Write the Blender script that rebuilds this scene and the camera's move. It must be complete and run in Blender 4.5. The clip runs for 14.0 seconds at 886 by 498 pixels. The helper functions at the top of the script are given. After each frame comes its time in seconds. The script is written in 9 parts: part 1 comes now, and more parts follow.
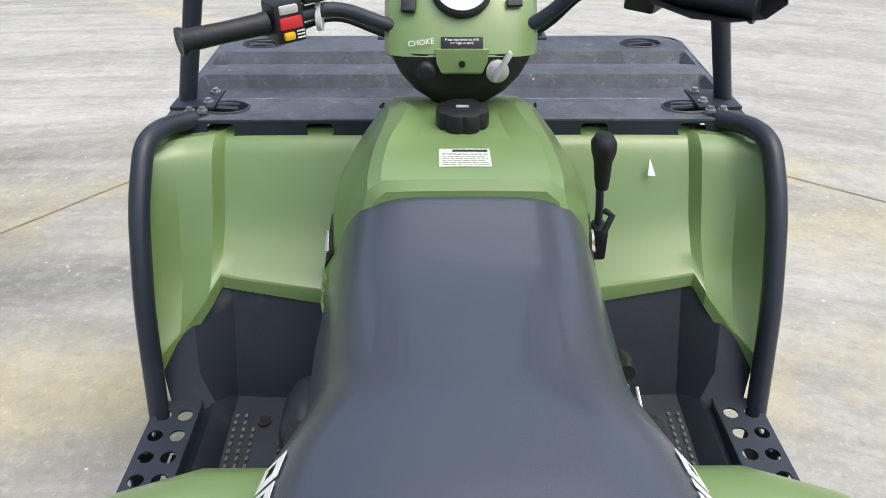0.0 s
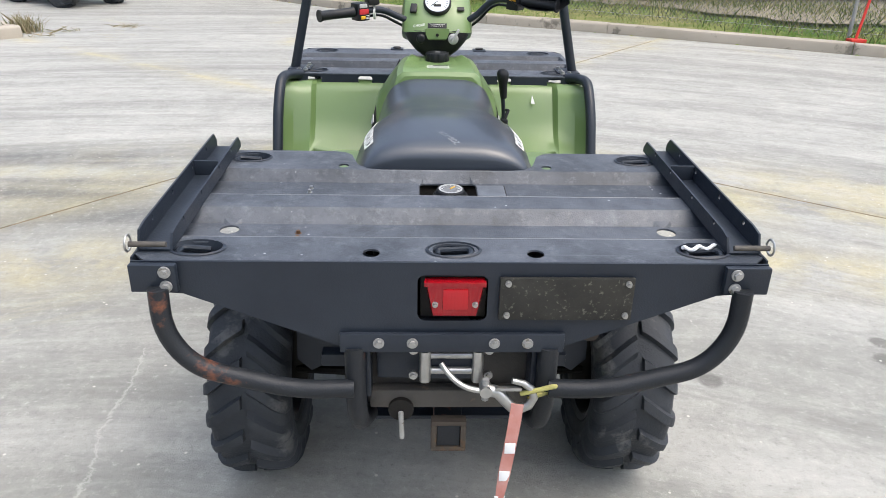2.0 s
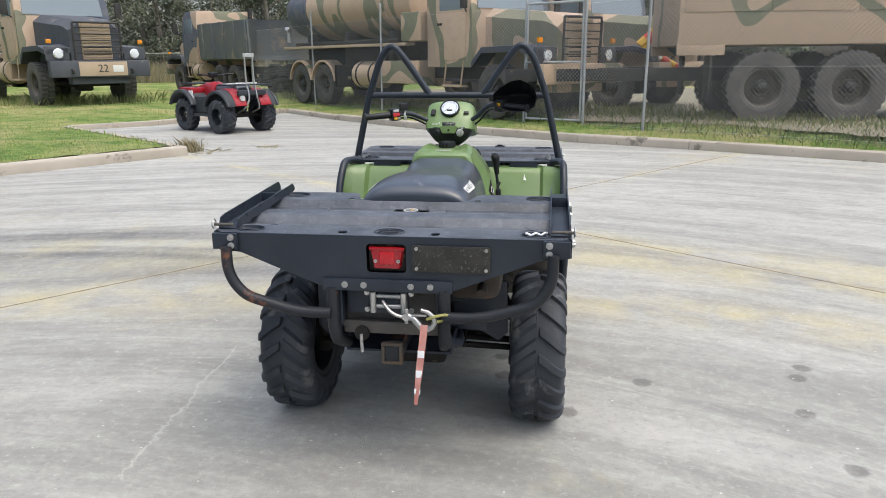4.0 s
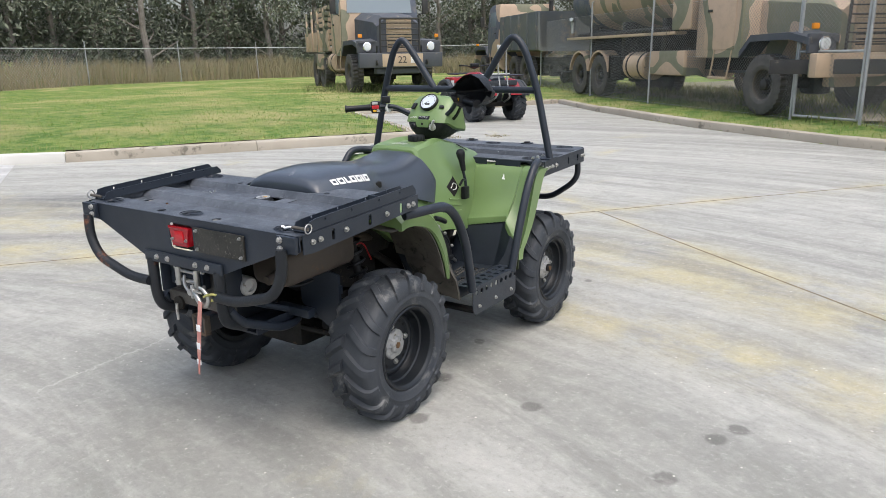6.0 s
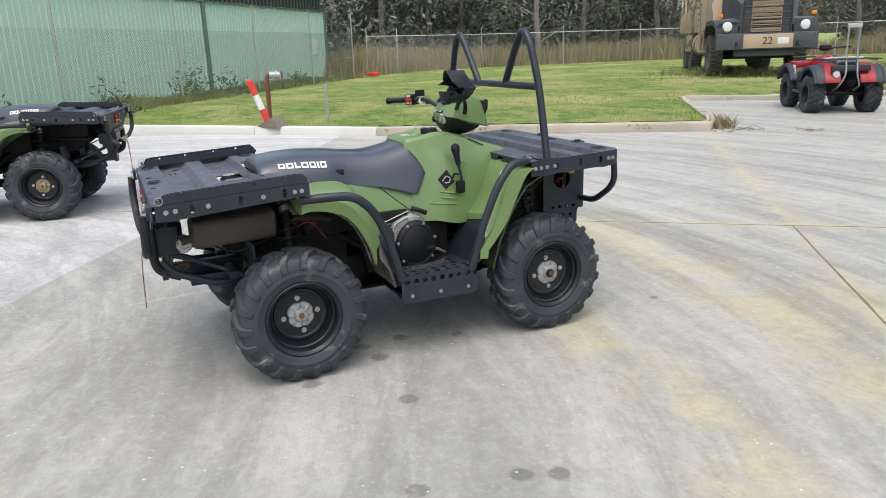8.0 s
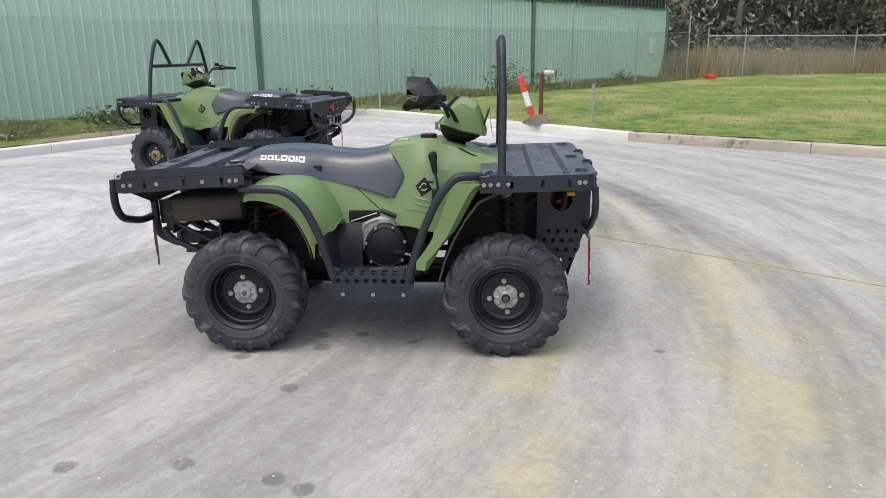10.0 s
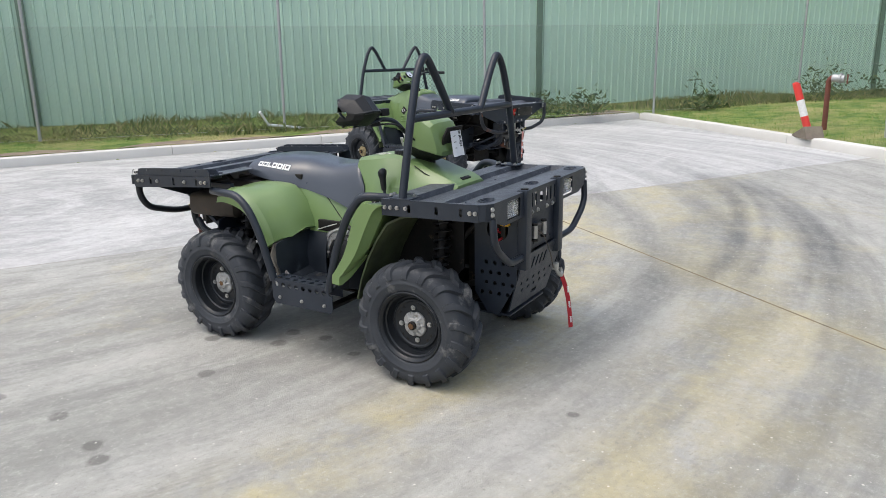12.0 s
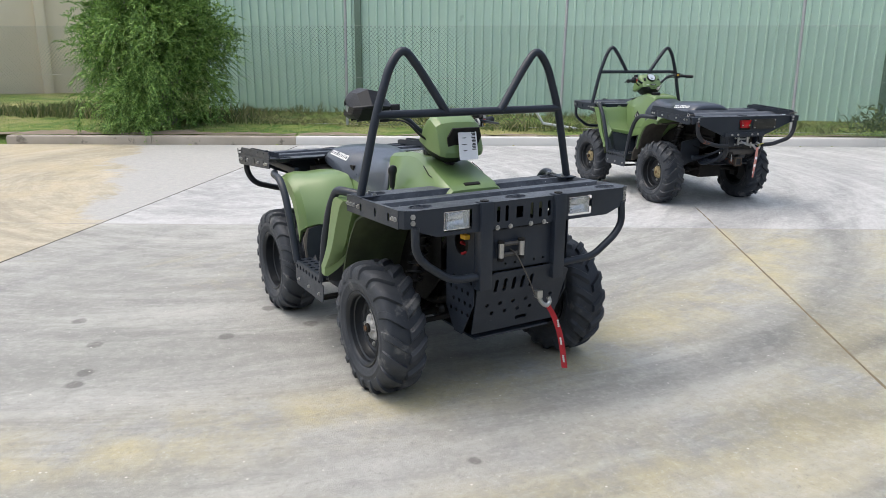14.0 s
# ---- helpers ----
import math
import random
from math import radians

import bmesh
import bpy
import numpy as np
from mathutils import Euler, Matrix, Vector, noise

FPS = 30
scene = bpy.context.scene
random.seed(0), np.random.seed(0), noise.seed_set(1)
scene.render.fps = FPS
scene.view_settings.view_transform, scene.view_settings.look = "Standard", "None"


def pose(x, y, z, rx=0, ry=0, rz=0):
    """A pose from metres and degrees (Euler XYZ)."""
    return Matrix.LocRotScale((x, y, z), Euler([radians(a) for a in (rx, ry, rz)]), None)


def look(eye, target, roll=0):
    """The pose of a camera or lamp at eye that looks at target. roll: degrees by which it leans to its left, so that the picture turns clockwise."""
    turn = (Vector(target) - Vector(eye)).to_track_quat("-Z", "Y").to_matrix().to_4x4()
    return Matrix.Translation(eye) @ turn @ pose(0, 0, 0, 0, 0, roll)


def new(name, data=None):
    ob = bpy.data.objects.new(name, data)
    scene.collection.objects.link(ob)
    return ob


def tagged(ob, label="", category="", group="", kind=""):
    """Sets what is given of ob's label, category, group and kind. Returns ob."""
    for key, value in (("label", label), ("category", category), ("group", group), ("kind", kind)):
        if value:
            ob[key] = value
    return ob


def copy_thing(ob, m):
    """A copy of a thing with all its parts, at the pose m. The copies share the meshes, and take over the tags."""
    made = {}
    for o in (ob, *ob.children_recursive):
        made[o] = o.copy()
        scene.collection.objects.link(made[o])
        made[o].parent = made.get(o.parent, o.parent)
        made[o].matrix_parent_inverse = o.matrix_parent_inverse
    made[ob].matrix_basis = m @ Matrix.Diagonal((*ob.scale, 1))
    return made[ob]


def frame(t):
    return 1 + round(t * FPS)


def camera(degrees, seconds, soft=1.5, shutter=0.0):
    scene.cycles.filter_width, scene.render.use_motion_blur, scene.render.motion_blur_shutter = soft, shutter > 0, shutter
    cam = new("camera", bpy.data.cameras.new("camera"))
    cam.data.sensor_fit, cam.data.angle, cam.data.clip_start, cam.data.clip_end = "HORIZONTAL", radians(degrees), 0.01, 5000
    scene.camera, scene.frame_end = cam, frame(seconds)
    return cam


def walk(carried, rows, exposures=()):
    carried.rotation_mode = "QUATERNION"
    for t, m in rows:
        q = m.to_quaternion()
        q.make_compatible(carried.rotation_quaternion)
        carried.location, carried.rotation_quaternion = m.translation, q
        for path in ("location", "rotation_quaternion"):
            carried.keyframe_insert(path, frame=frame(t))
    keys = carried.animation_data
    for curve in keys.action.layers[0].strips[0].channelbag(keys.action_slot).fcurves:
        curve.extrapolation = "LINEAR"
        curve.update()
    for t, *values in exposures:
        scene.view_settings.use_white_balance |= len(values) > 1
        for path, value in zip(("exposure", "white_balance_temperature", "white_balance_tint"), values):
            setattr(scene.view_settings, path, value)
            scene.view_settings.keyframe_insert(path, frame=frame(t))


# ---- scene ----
cam = camera(62.8, 14.0, 0.85)
PATH = [
    (0.0, (-0.040, -0.858, 1.438), (-0.010, 0.834, 0.372), 0.1),
    (0.5, (-0.089, -1.211, 1.400), (-0.027, 0.457, 0.298), 0.8),
    (1.0, (-0.083, -1.580, 1.391), (0.007, 0.115, 0.332), 1.3),
    (1.5, (-0.074, -2.003, 1.421), (0.034, -0.247, 0.470), 1.9),
    (2.0, (-0.084, -2.406, 1.435), (0.006, -0.583, 0.615), 1.34),
    (2.5, (-0.029, -2.796, 1.431), (0.032, -0.921, 0.736), 0.91),
    (3.0, (0.050, -3.118, 1.439), (0.036, -1.209, 0.844), 0.31),
    (3.5, (0.202, -3.334, 1.425), (0.074, -1.410, 0.893), -0.15),
    (4.0, (0.488, -3.432, 1.416), (0.225, -1.515, 0.911), -0.50),
    (4.5, (0.890, -3.411, 1.413), (0.469, -1.522, 0.910), -0.73),
    (5.0, (1.343, -3.278, 1.416), (0.731, -1.444, 0.904), -0.88),
    (5.5, (1.778, -3.056, 1.423), (0.943, -1.314, 0.904), -0.95),
    (6.0, (2.174, -2.788, 1.411), (1.105, -1.180, 0.892), -0.94),
    (6.5, (2.568, -2.511, 1.418), (1.280, -1.071, 0.900), -0.75),
    (7.0, (2.931, -2.184, 1.433), (1.458, -0.937, 0.909), -1.02),
    (7.5, (3.241, -1.763, 1.444), (1.619, -0.723, 0.909), -1.40),
    (8.0, (3.560, -1.344, 1.435), (1.812, -0.535, 0.894), -1.95),
    (8.5, (3.798, -0.930, 1.435), (1.959, -0.360, 0.894), -2.03),
    (9.0, (3.903, -0.482, 1.435), (2.007, -0.143, 0.895), -1.59),
    (9.5, (3.905, 0.008, 1.436), (1.982, 0.126, 0.900), -0.98),
    (10.0, (3.862, 0.525, 1.438), (1.936, 0.416, 0.910), -0.58),
    (10.5, (3.799, 1.029, 1.445), (1.898, 0.686, 0.927), -0.74),
    (11.0, (3.661, 1.479, 1.459), (1.815, 0.908, 0.944), -1.12),
    (11.5, (3.418, 1.918, 1.480), (1.653, 1.132, 0.961), -1.34),
    (12.0, (3.192, 2.362, 1.503), (1.532, 1.377, 0.981), -0.96),
    (12.5, (2.920, 2.697, 1.503), (1.377, 1.540, 0.975), -0.24),
    (13.0, (2.547, 3.063, 1.463), (1.197, 1.678, 0.955), -0.09),
    (13.5, (2.211, 3.304, 1.472), (1.048, 1.759, 0.965), 0.07),
    (14.0, (1.864, 3.410, 1.466), (0.862, 1.757, 0.953), 0.31),
]
walk(cam, [(t, look(eye, target, roll)) for t, eye, target, roll in PATH], [(0.0, 0.72), (1.5, 0.82), (2.0, 0.75), (3.0, 0.62), (5.5, 0.56), (8.0, 0.52), (10.5, 0.39), (12.5, 0.39), (14.0, 0.43)])

from mathutils.bvhtree import BVHTree
from mathutils.geometry import delaunay_2d_cdt

# ---- light ----
world = bpy.data.worlds.new("overcast_sky")
scene.world = world
world.use_nodes = True
wn = world.node_tree.nodes
sky = wn.new("ShaderNodeTexSky")
sky.sky_type = "NISHITA"
sky.sun_disc = False
sky.sun_elevation, sky.sun_rotation = radians(68), radians(125)
sky.air_density, sky.dust_density, sky.ozone_density = 1.0, 5.0, 1.0
soften = wn.new("ShaderNodeHueSaturation")
soften.inputs["Saturation"].default_value = 0.8
world.node_tree.links.new(sky.outputs[0], soften.inputs["Color"])
world.node_tree.links.new(soften.outputs[0], wn["Background"].inputs[0])
wn["Background"].inputs[1].default_value = 0.185
sun = new("sun", bpy.data.lights.new("sun", "SUN"))
sun.data.energy, sun.data.angle, sun.data.color = 0.78, radians(90), (0.93, 1.0, 0.98)
sun.matrix_world = look((0, 0, 30), (-8.0, 0.5, 0))
scene.view_settings.exposure = 0.6


# ---- materials ----
def material(name):
    m = bpy.data.materials.new(name)
    m.use_nodes = True
    return m, m.node_tree.nodes, m.node_tree.links, m.node_tree.nodes["Principled BSDF"]


def ramp(n, l, src, stops):
    r = n.new("ShaderNodeValToRGB")
    e = r.color_ramp.elements
    while len(e) < len(stops):
        e.new(0.5)
    for el, (p, c) in zip(e, stops):
        el.position, el.color = p, (*c, 1) if len(c) == 3 else c
    l.new(src, r.inputs[0])
    return r.outputs[0]


def noise_tex(n, l, co, scale, detail=4, rough=0.55, distort=0.0):
    t = n.new("ShaderNodeTexNoise")
    t.inputs["Scale"].default_value, t.inputs["Detail"].default_value = scale, detail
    t.inputs["Roughness"].default_value, t.inputs["Distortion"].default_value = rough, distort
    l.new(co, t.inputs["Vector"])
    return t.outputs[0]


def mixed(n, l, fac, a, b, mode="MIX"):
    x = n.new("ShaderNodeMix")
    x.data_type, x.blend_type = "RGBA", mode
    for sock, v in ((x.inputs[0], fac), (x.inputs[6], a), (x.inputs[7], b)):
        if hasattr(v, "is_linked"):
            l.new(v, sock)
        else:
            sock.default_value = v if isinstance(v, (int, float)) else (*v, 1)
    return x.outputs[2]


def maths(n, l, op, a, b=None, c=None, clamp=False):
    x = n.new("ShaderNodeMath")
    x.operation, x.use_clamp = op, clamp
    for sock, v in zip(x.inputs, (a, b, c)):
        if v is None:
            continue
        if hasattr(v, "is_linked"):
            l.new(v, sock)
        else:
            sock.default_value = v
    return x.outputs[0]


def bump(n, l, p, height, strength=0.3, distance=0.01):
    b = n.new("ShaderNodeBump")
    b.inputs["Strength"].default_value, b.inputs["Distance"].default_value = strength, distance
    l.new(height, b.inputs["Height"])
    l.new(b.outputs[0], p.inputs["Normal"])


def surface(name, base, second=None, rough=0.5, metal=0.0, scale=6.0, grain=120.0, relief=0.15, spots=None, spot_scale=14.0, spot_at=0.62, rough_var=0.15, coat=0.0):
    """A surface with a broad variation, a fine grain in relief, and worn or dirty spots of another colour."""
    m, n, l, p = material(name)
    co = n.new("ShaderNodeTexCoord").outputs["Object"]
    broad, fine = noise_tex(n, l, co, scale), noise_tex(n, l, co, grain, 3)
    second = second or tuple(c * 0.78 for c in base)
    col = mixed(n, l, maths(n, l, "MULTIPLY_ADD", broad, 2.2, -0.6, True), base, second)
    if spots:
        s = noise_tex(n, l, co, spot_scale, 6, 0.65)
        k = ramp(n, l, s, [(spot_at, (0, 0, 0)), (min(1, spot_at + 0.08), (1, 1, 1))])
        col = mixed(n, l, k, col, spots)
    l.new(col, p.inputs["Base Color"])
    r = maths(n, l, "MULTIPLY_ADD", noise_tex(n, l, co, scale * 3, 5), rough_var * 2, rough - rough_var, True)
    l.new(r, p.inputs["Roughness"])
    p.inputs["Metallic"].default_value = metal
    if max(base) < 0.05:
        p.inputs["Specular IOR Level"].default_value = 0.36
    p.inputs["Coat Weight"].default_value = coat
    bump(n, l, p, fine, relief, 0.003)
    return m


GREEN = surface("olive_plastic", (0.155, 0.235, 0.088), (0.128, 0.203, 0.074), 0.33, 0, 3.5, 240, 0.05, (0.21, 0.26, 0.125), 22, 0.74, 0.08, 0.12)
MUDDY = surface("mud_caked_plastic", (0.07, 0.064, 0.053), (0.145, 0.13, 0.108), 0.85, 0, 9, 60, 0.7, (0.03, 0.028, 0.025), 12, 0.58)
# dirty olive, with the arch's shade put into the colour as well
GREEN_IN_SHADE = surface("dirty_inner_plastic", (0.075, 0.10, 0.042), (0.035, 0.04, 0.022), 0.75, 0, 7, 120, 0.2)
BLACK = surface("black_powder_coat", (0.0145, 0.0195, 0.029), (0.026, 0.033, 0.045), 0.40, 0.0, 5, 260, 0.2, (0.09, 0.1, 0.112), 34, 0.70, 0.14)
TUBE = surface("black_tube_coat", (0.013, 0.0172, 0.025), (0.0225, 0.0285, 0.0385), 0.36, 0.0, 8, 300, 0.12, (0.055, 0.059, 0.063), 20, 0.71, 0.12)
RUSTED = surface("rusty_tube", (0.012, 0.0145, 0.0185), (0.022, 0.025, 0.03), 0.5, 0.1, 7, 220, 0.3, (0.2, 0.075, 0.04), 7, 0.59, 0.15)
PLASTIC = surface("black_plastic", (0.0052, 0.006, 0.0075), (0.01, 0.011, 0.013), 0.45, 0.0, 8, 420, 0.2, (0.045, 0.045, 0.043), 15, 0.68, 0.14)
FOOT = surface("dusty_footwell_plastic", (0.0075, 0.0105, 0.0155), (0.019, 0.0245, 0.0325), 0.38, 0.0, 6, 300, 0.14, (0.048, 0.056, 0.066), 4.5, 0.6, 0.16)
VINYL = surface("seat_vinyl", (0.034, 0.042, 0.057), (0.042, 0.051, 0.067), 0.31, 0.0, 3.5, 480, 0.14, (0.066, 0.076, 0.09), 5, 0.7, 0.08, 0.3)
RUBBER = surface("tyre_rubber", (0.0185, 0.0228, 0.030), (0.046, 0.051, 0.059), 0.58, 0.0, 5, 160, 0.5, (0.11, 0.112, 0.112), 8, 0.58, 0.14)
DARK = surface("grimy_chassis", (0.0042, 0.0042, 0.0044), (0.014, 0.012, 0.01), 0.65, 0.1, 9, 150, 0.4, (0.085, 0.062, 0.04), 14, 0.62, 0.15)
STEEL = surface("zinc_steel", (0.5, 0.5, 0.49), (0.36, 0.36, 0.35), 0.38, 0.9, 20, 300, 0.1)
ALU = surface("weathered_aluminium", (0.55, 0.55, 0.54), (0.42, 0.42, 0.41), 0.5, 0.45, 14, 200, 0.25, (0.2, 0.17, 0.13), 30, 0.6)
BRASS = surface("rusty_nut", (0.22, 0.13, 0.06), (0.12, 0.06, 0.03), 0.55, 0.6, 40, 200, 0.2)
SILENCER = surface("rusted_silencer", (0.085, 0.068, 0.054), (0.05, 0.041, 0.034), 0.65, 0.3, 6, 120, 0.3, (0.12, 0.07, 0.035), 8, 0.6)
RIM = surface("black_steel_rim", (0.0085, 0.0105, 0.0135), (0.019, 0.022, 0.026), 0.36, 0.15, 9, 200, 0.15, (0.07, 0.068, 0.065), 18, 0.66)
WHITE = surface("white_print", (0.74, 0.75, 0.73), (0.6, 0.6, 0.58), 0.5, 0, 30, 200, 0.05)
PAPER = surface("white_paper", (0.82, 0.83, 0.84), (0.78, 0.79, 0.8), 0.7, 0, 10, 100, 0.05)
RED = surface("red_plastic", (0.5, 0.02, 0.03), (0.4, 0.015, 0.02), 0.35, 0, 9, 200, 0.06)
STRAP = surface("faded_red_webbing", (0.46, 0.15, 0.12), (0.6, 0.34, 0.3), 0.85, 0, 18, 500, 0.4, (0.7, 0.6, 0.55), 22, 0.62)
STRAP_RED = surface("red_webbing", (0.42, 0.02, 0.03), (0.34, 0.015, 0.02), 0.8, 0, 18, 500, 0.4)
ROPE = surface("olive_cord", (0.4, 0.38, 0.12), (0.3, 0.28, 0.1), 0.85, 0, 40, 300, 0.4)
YELLOW = surface("yellow_plastic", (0.75, 0.42, 0.02), None, 0.4)
DIAL = surface("dial_face", (0.55, 0.6, 0.66), (0.48, 0.53, 0.6), 0.3, 0, 30, 100, 0.02)
BRONZE = surface("fuel_gauge", (0.12, 0.125, 0.13), (0.17, 0.175, 0.18), 0.3, 0.0, 90, 100, 0.05)
WORN = surface("worn_deck_edge", (0.15, 0.165, 0.19), (0.07, 0.08, 0.095), 0.42, 0.0, 14, 200, 0.2, (0.36, 0.37, 0.385), 22, 0.62)
BOARD = surface("scratched_dark_plate", (0.02, 0.02, 0.019), (0.045, 0.044, 0.039), 0.40, 0.2, 14, 160, 0.3, (0.12, 0.118, 0.098), 120, 0.585, 0.2)


def deck_material():
    """Black coating worn by cargo: cloudy scuffs, long scratches and pale chips."""
    m, n, l, p = material("scuffed_deck_coat")
    co = n.new("ShaderNodeTexCoord").outputs["Object"]
    col = mixed(n, l, ramp(n, l, noise_tex(n, l, co, 4.5, 7, 0.68), [(0.38, (0, 0, 0)), (0.66, (1, 1, 1))]), (0.041, 0.048, 0.060), (0.089, 0.099, 0.118))
    col = mixed(n, l, ramp(n, l, noise_tex(n, l, co, 30, 8, 0.8), [(0.52, (0, 0, 0)), (0.68, (0.5, 0.5, 0.5))]), col, (0.19, 0.205, 0.225))
    col = mixed(n, l, ramp(n, l, noise_tex(n, l, co, 18, 7, 0.78), [(0.36, (0.42, 0.42, 0.42)), (0.5, (0, 0, 0))]), col, (0.024, 0.028, 0.035))
    for turn, sc in ((8, 30), (-35, 24), (71, 26)):
        mp = n.new("ShaderNodeMapping")
        mp.inputs["Rotation"].default_value, mp.inputs["Scale"].default_value = (0, 0, radians(turn)), (0.08, 3.0, 1)
        l.new(co, mp.inputs["Vector"])
        col = mixed(n, l, ramp(n, l, noise_tex(n, l, mp.outputs[0], sc, 2, 0.5), [(0.72, (0, 0, 0)), (0.78, (0.28, 0.28, 0.28))]), col, (0.2, 0.21, 0.22))
    chip = n.new("ShaderNodeTexVoronoi")
    chip.inputs["Scale"].default_value = 34.0
    l.new(co, chip.inputs["Vector"])
    k = maths(n, l, "MULTIPLY", ramp(n, l, chip.outputs["Distance"], [(0.07, (1, 1, 1)), (0.11, (0, 0, 0))]), ramp(n, l, noise_tex(n, l, co, 9, 3), [(0.56, (0, 0, 0)), (0.62, (1, 1, 1))]))
    col = mixed(n, l, k, col, (0.42, 0.43, 0.44))
    l.new(col, p.inputs["Base Color"])
    l.new(maths(n, l, "MULTIPLY_ADD", noise_tex(n, l, co, 14, 5), 0.3, 0.32, True), p.inputs["Roughness"])
    bump(n, l, p, noise_tex(n, l, co, 260, 3), 0.3, 0.003)
    return m


DECK = deck_material()


def lens_material(name, colour, rough=0.12, trans=0.6):
    m, n, l, p = material(name)
    co = n.new("ShaderNodeTexCoord").outputs["Object"]
    w = n.new("ShaderNodeTexWave")
    w.inputs["Scale"].default_value = 55
    l.new(co, w.inputs["Vector"])
    p.inputs["Base Color"].default_value = (*colour, 1)
    p.inputs["Roughness"].default_value, p.inputs["Transmission Weight"].default_value = rough, trans
    bump(n, l, p, w.outputs[0], 0.15, 0.002)
    return m


RED_LENS = lens_material("red_lens", (0.30, 0.004, 0.010), 0.14, 0.1)
# brighter copy of the red lens, its colour standing in for the lamp's glow
LIT_LENS = lens_material("bright_red_lens", (0.45, 0.008, 0.015), 0.14, 0.1)
LENS = lens_material("lamp_lens", (0.86, 0.88, 0.88), 0.06, 0.92)


# ---- mesh helpers ----
def part(name, bm, mat, parent=None, label="", sharp=38.0, kind="", m=None):
    """Links a bmesh as one mesh object, under a thing or a part."""
    me = bpy.data.meshes.new(name)
    bmesh.ops.recalc_face_normals(bm, faces=bm.faces)
    bm.to_mesh(me)
    bm.free()
    me.shade_smooth()
    me.set_sharp_from_angle(angle=radians(sharp))
    me.materials.append(mat)
    ob = new(name, me)
    if parent:
        ob.parent = parent
    if m is not None:
        ob.matrix_basis = m
    if label or kind:
        tagged(ob, label, kind=kind)
    return ob


def thing(name, label, category, group="", kind="", m=None):
    ob = new(name)
    ob.empty_display_size = 0.2
    tagged(ob, label, category, group, kind)
    if m is not None:
        ob.matrix_basis = m
    return ob


def box(bm, lo, hi, bevel=0.0, m=None):
    vs = [bm.verts.new((x, y, z)) for x in (lo[0], hi[0]) for y in (lo[1], hi[1]) for z in (lo[2], hi[2])]
    fs = [bm.faces.new([vs[i] for i in f]) for f in ((0, 1, 3, 2), (4, 6, 7, 5), (0, 4, 5, 1), (2, 3, 7, 6), (0, 2, 6, 4), (1, 5, 7, 3))]
    if bevel:
        es = {e for f in fs for e in f.edges}
        r = bmesh.ops.bevel(bm, geom=list(es), offset=bevel, segments=2, affect="EDGES", profile=0.6)
        vs = list({v for f in r["faces"] for v in f.verts} | {v for v in vs if v.is_valid})
    if m is not None:
        bmesh.ops.transform(bm, matrix=m, verts=[v for v in vs if v.is_valid])
    return bm


def boxed(lo, hi, bevel=0.004, m=None):
    return box(bmesh.new(), lo, hi, bevel, m)


def rounded(points, r, n=5):
    """A polyline in which every inner corner is an arc of about radius r."""
    pts = [Vector(p) for p in points]
    out = [pts[0]]
    for a, b, c in zip(pts, pts[1:], pts[2:]):
        u, v = (a - b), (c - b)
        k = min(r, u.length * 0.49, v.length * 0.49)
        p, q = b + u.normalized() * k, b + v.normalized() * k
        for i in range(n + 1):
            t = i / n
            out.append(p * (1 - t) ** 2 + b * 2 * t * (1 - t) + q * t * t)
    out.append(pts[-1])
    return out


def tube(bm, points, r, sides=12, r_end=None, cap=True, corner=0.0):
    pts = rounded(points, corner) if corner else [Vector(p) for p in points]
    rings, side = [], None
    for i, p in enumerate(pts):
        d = (pts[min(i + 1, len(pts) - 1)] - pts[max(i - 1, 0)]).normalized()
        if side is None:
            side = d.orthogonal().normalized()
        side = (side - d * side.dot(d)).normalized()
        up = d.cross(side)
        rr = r if r_end is None else r + (r_end - r) * i / (len(pts) - 1)
        rings.append([bm.verts.new(p + (side * math.cos(a) + up * math.sin(a)) * rr) for a in (2 * math.pi * k / sides for k in range(sides))])
    for a, b in zip(rings, rings[1:]):
        for k in range(sides):
            bm.faces.new((a[k], a[(k + 1) % sides], b[(k + 1) % sides], b[k]))
    if cap:
        bm.faces.new(rings[0][::-1])
        bm.faces.new(rings[-1])
    return bm


def tubed(points, r, sides=12, corner=0.0, r_end=None):
    return tube(bmesh.new(), points, r, sides, r_end, True, corner)


def lathe(bm, profile, n=32, axis="x", at=(0, 0, 0), closed=False):
    """profile: (radius, along) pairs, turned about the axis through at."""
    rings = []
    for r, h in profile:
        ring = []
        for k in range(n):
            a = 2 * math.pi * k / n
            c, s = r * math.cos(a), r * math.sin(a)
            v = {"x": (h, c, s), "y": (c, h, s), "z": (c, s, h)}[axis]
            ring.append(bm.verts.new(Vector(v) + Vector(at)))
        rings.append(ring)
    pairs = list(zip(rings, rings[1:])) + ([(rings[-1], rings[0])] if closed else [])
    for a, b in pairs:
        for k in range(n):
            bm.faces.new((a[k], a[(k + 1) % n], b[(k + 1) % n], b[k]))
    if not closed:
        for ring in (rings[0][::-1], rings[-1]):
            bm.faces.new(ring)
    return bm


def disc(profile, n=24, axis="x", at=(0, 0, 0)):
    return lathe(bmesh.new(), profile, n, axis, at)


def loft(bm, rings, cap=True, close=True):
    rows = [[bm.verts.new(p) for p in r] for r in rings]
    n = len(rows[0])
    for a, b in zip(rows, rows[1:]):
        for k in range(n if close else n - 1):
            bm.faces.new((a[k], a[(k + 1) % n], b[(k + 1) % n], b[k]))
    if cap and close:
        bm.faces.new(rows[0][::-1])
        bm.faces.new(rows[-1])
    return bm


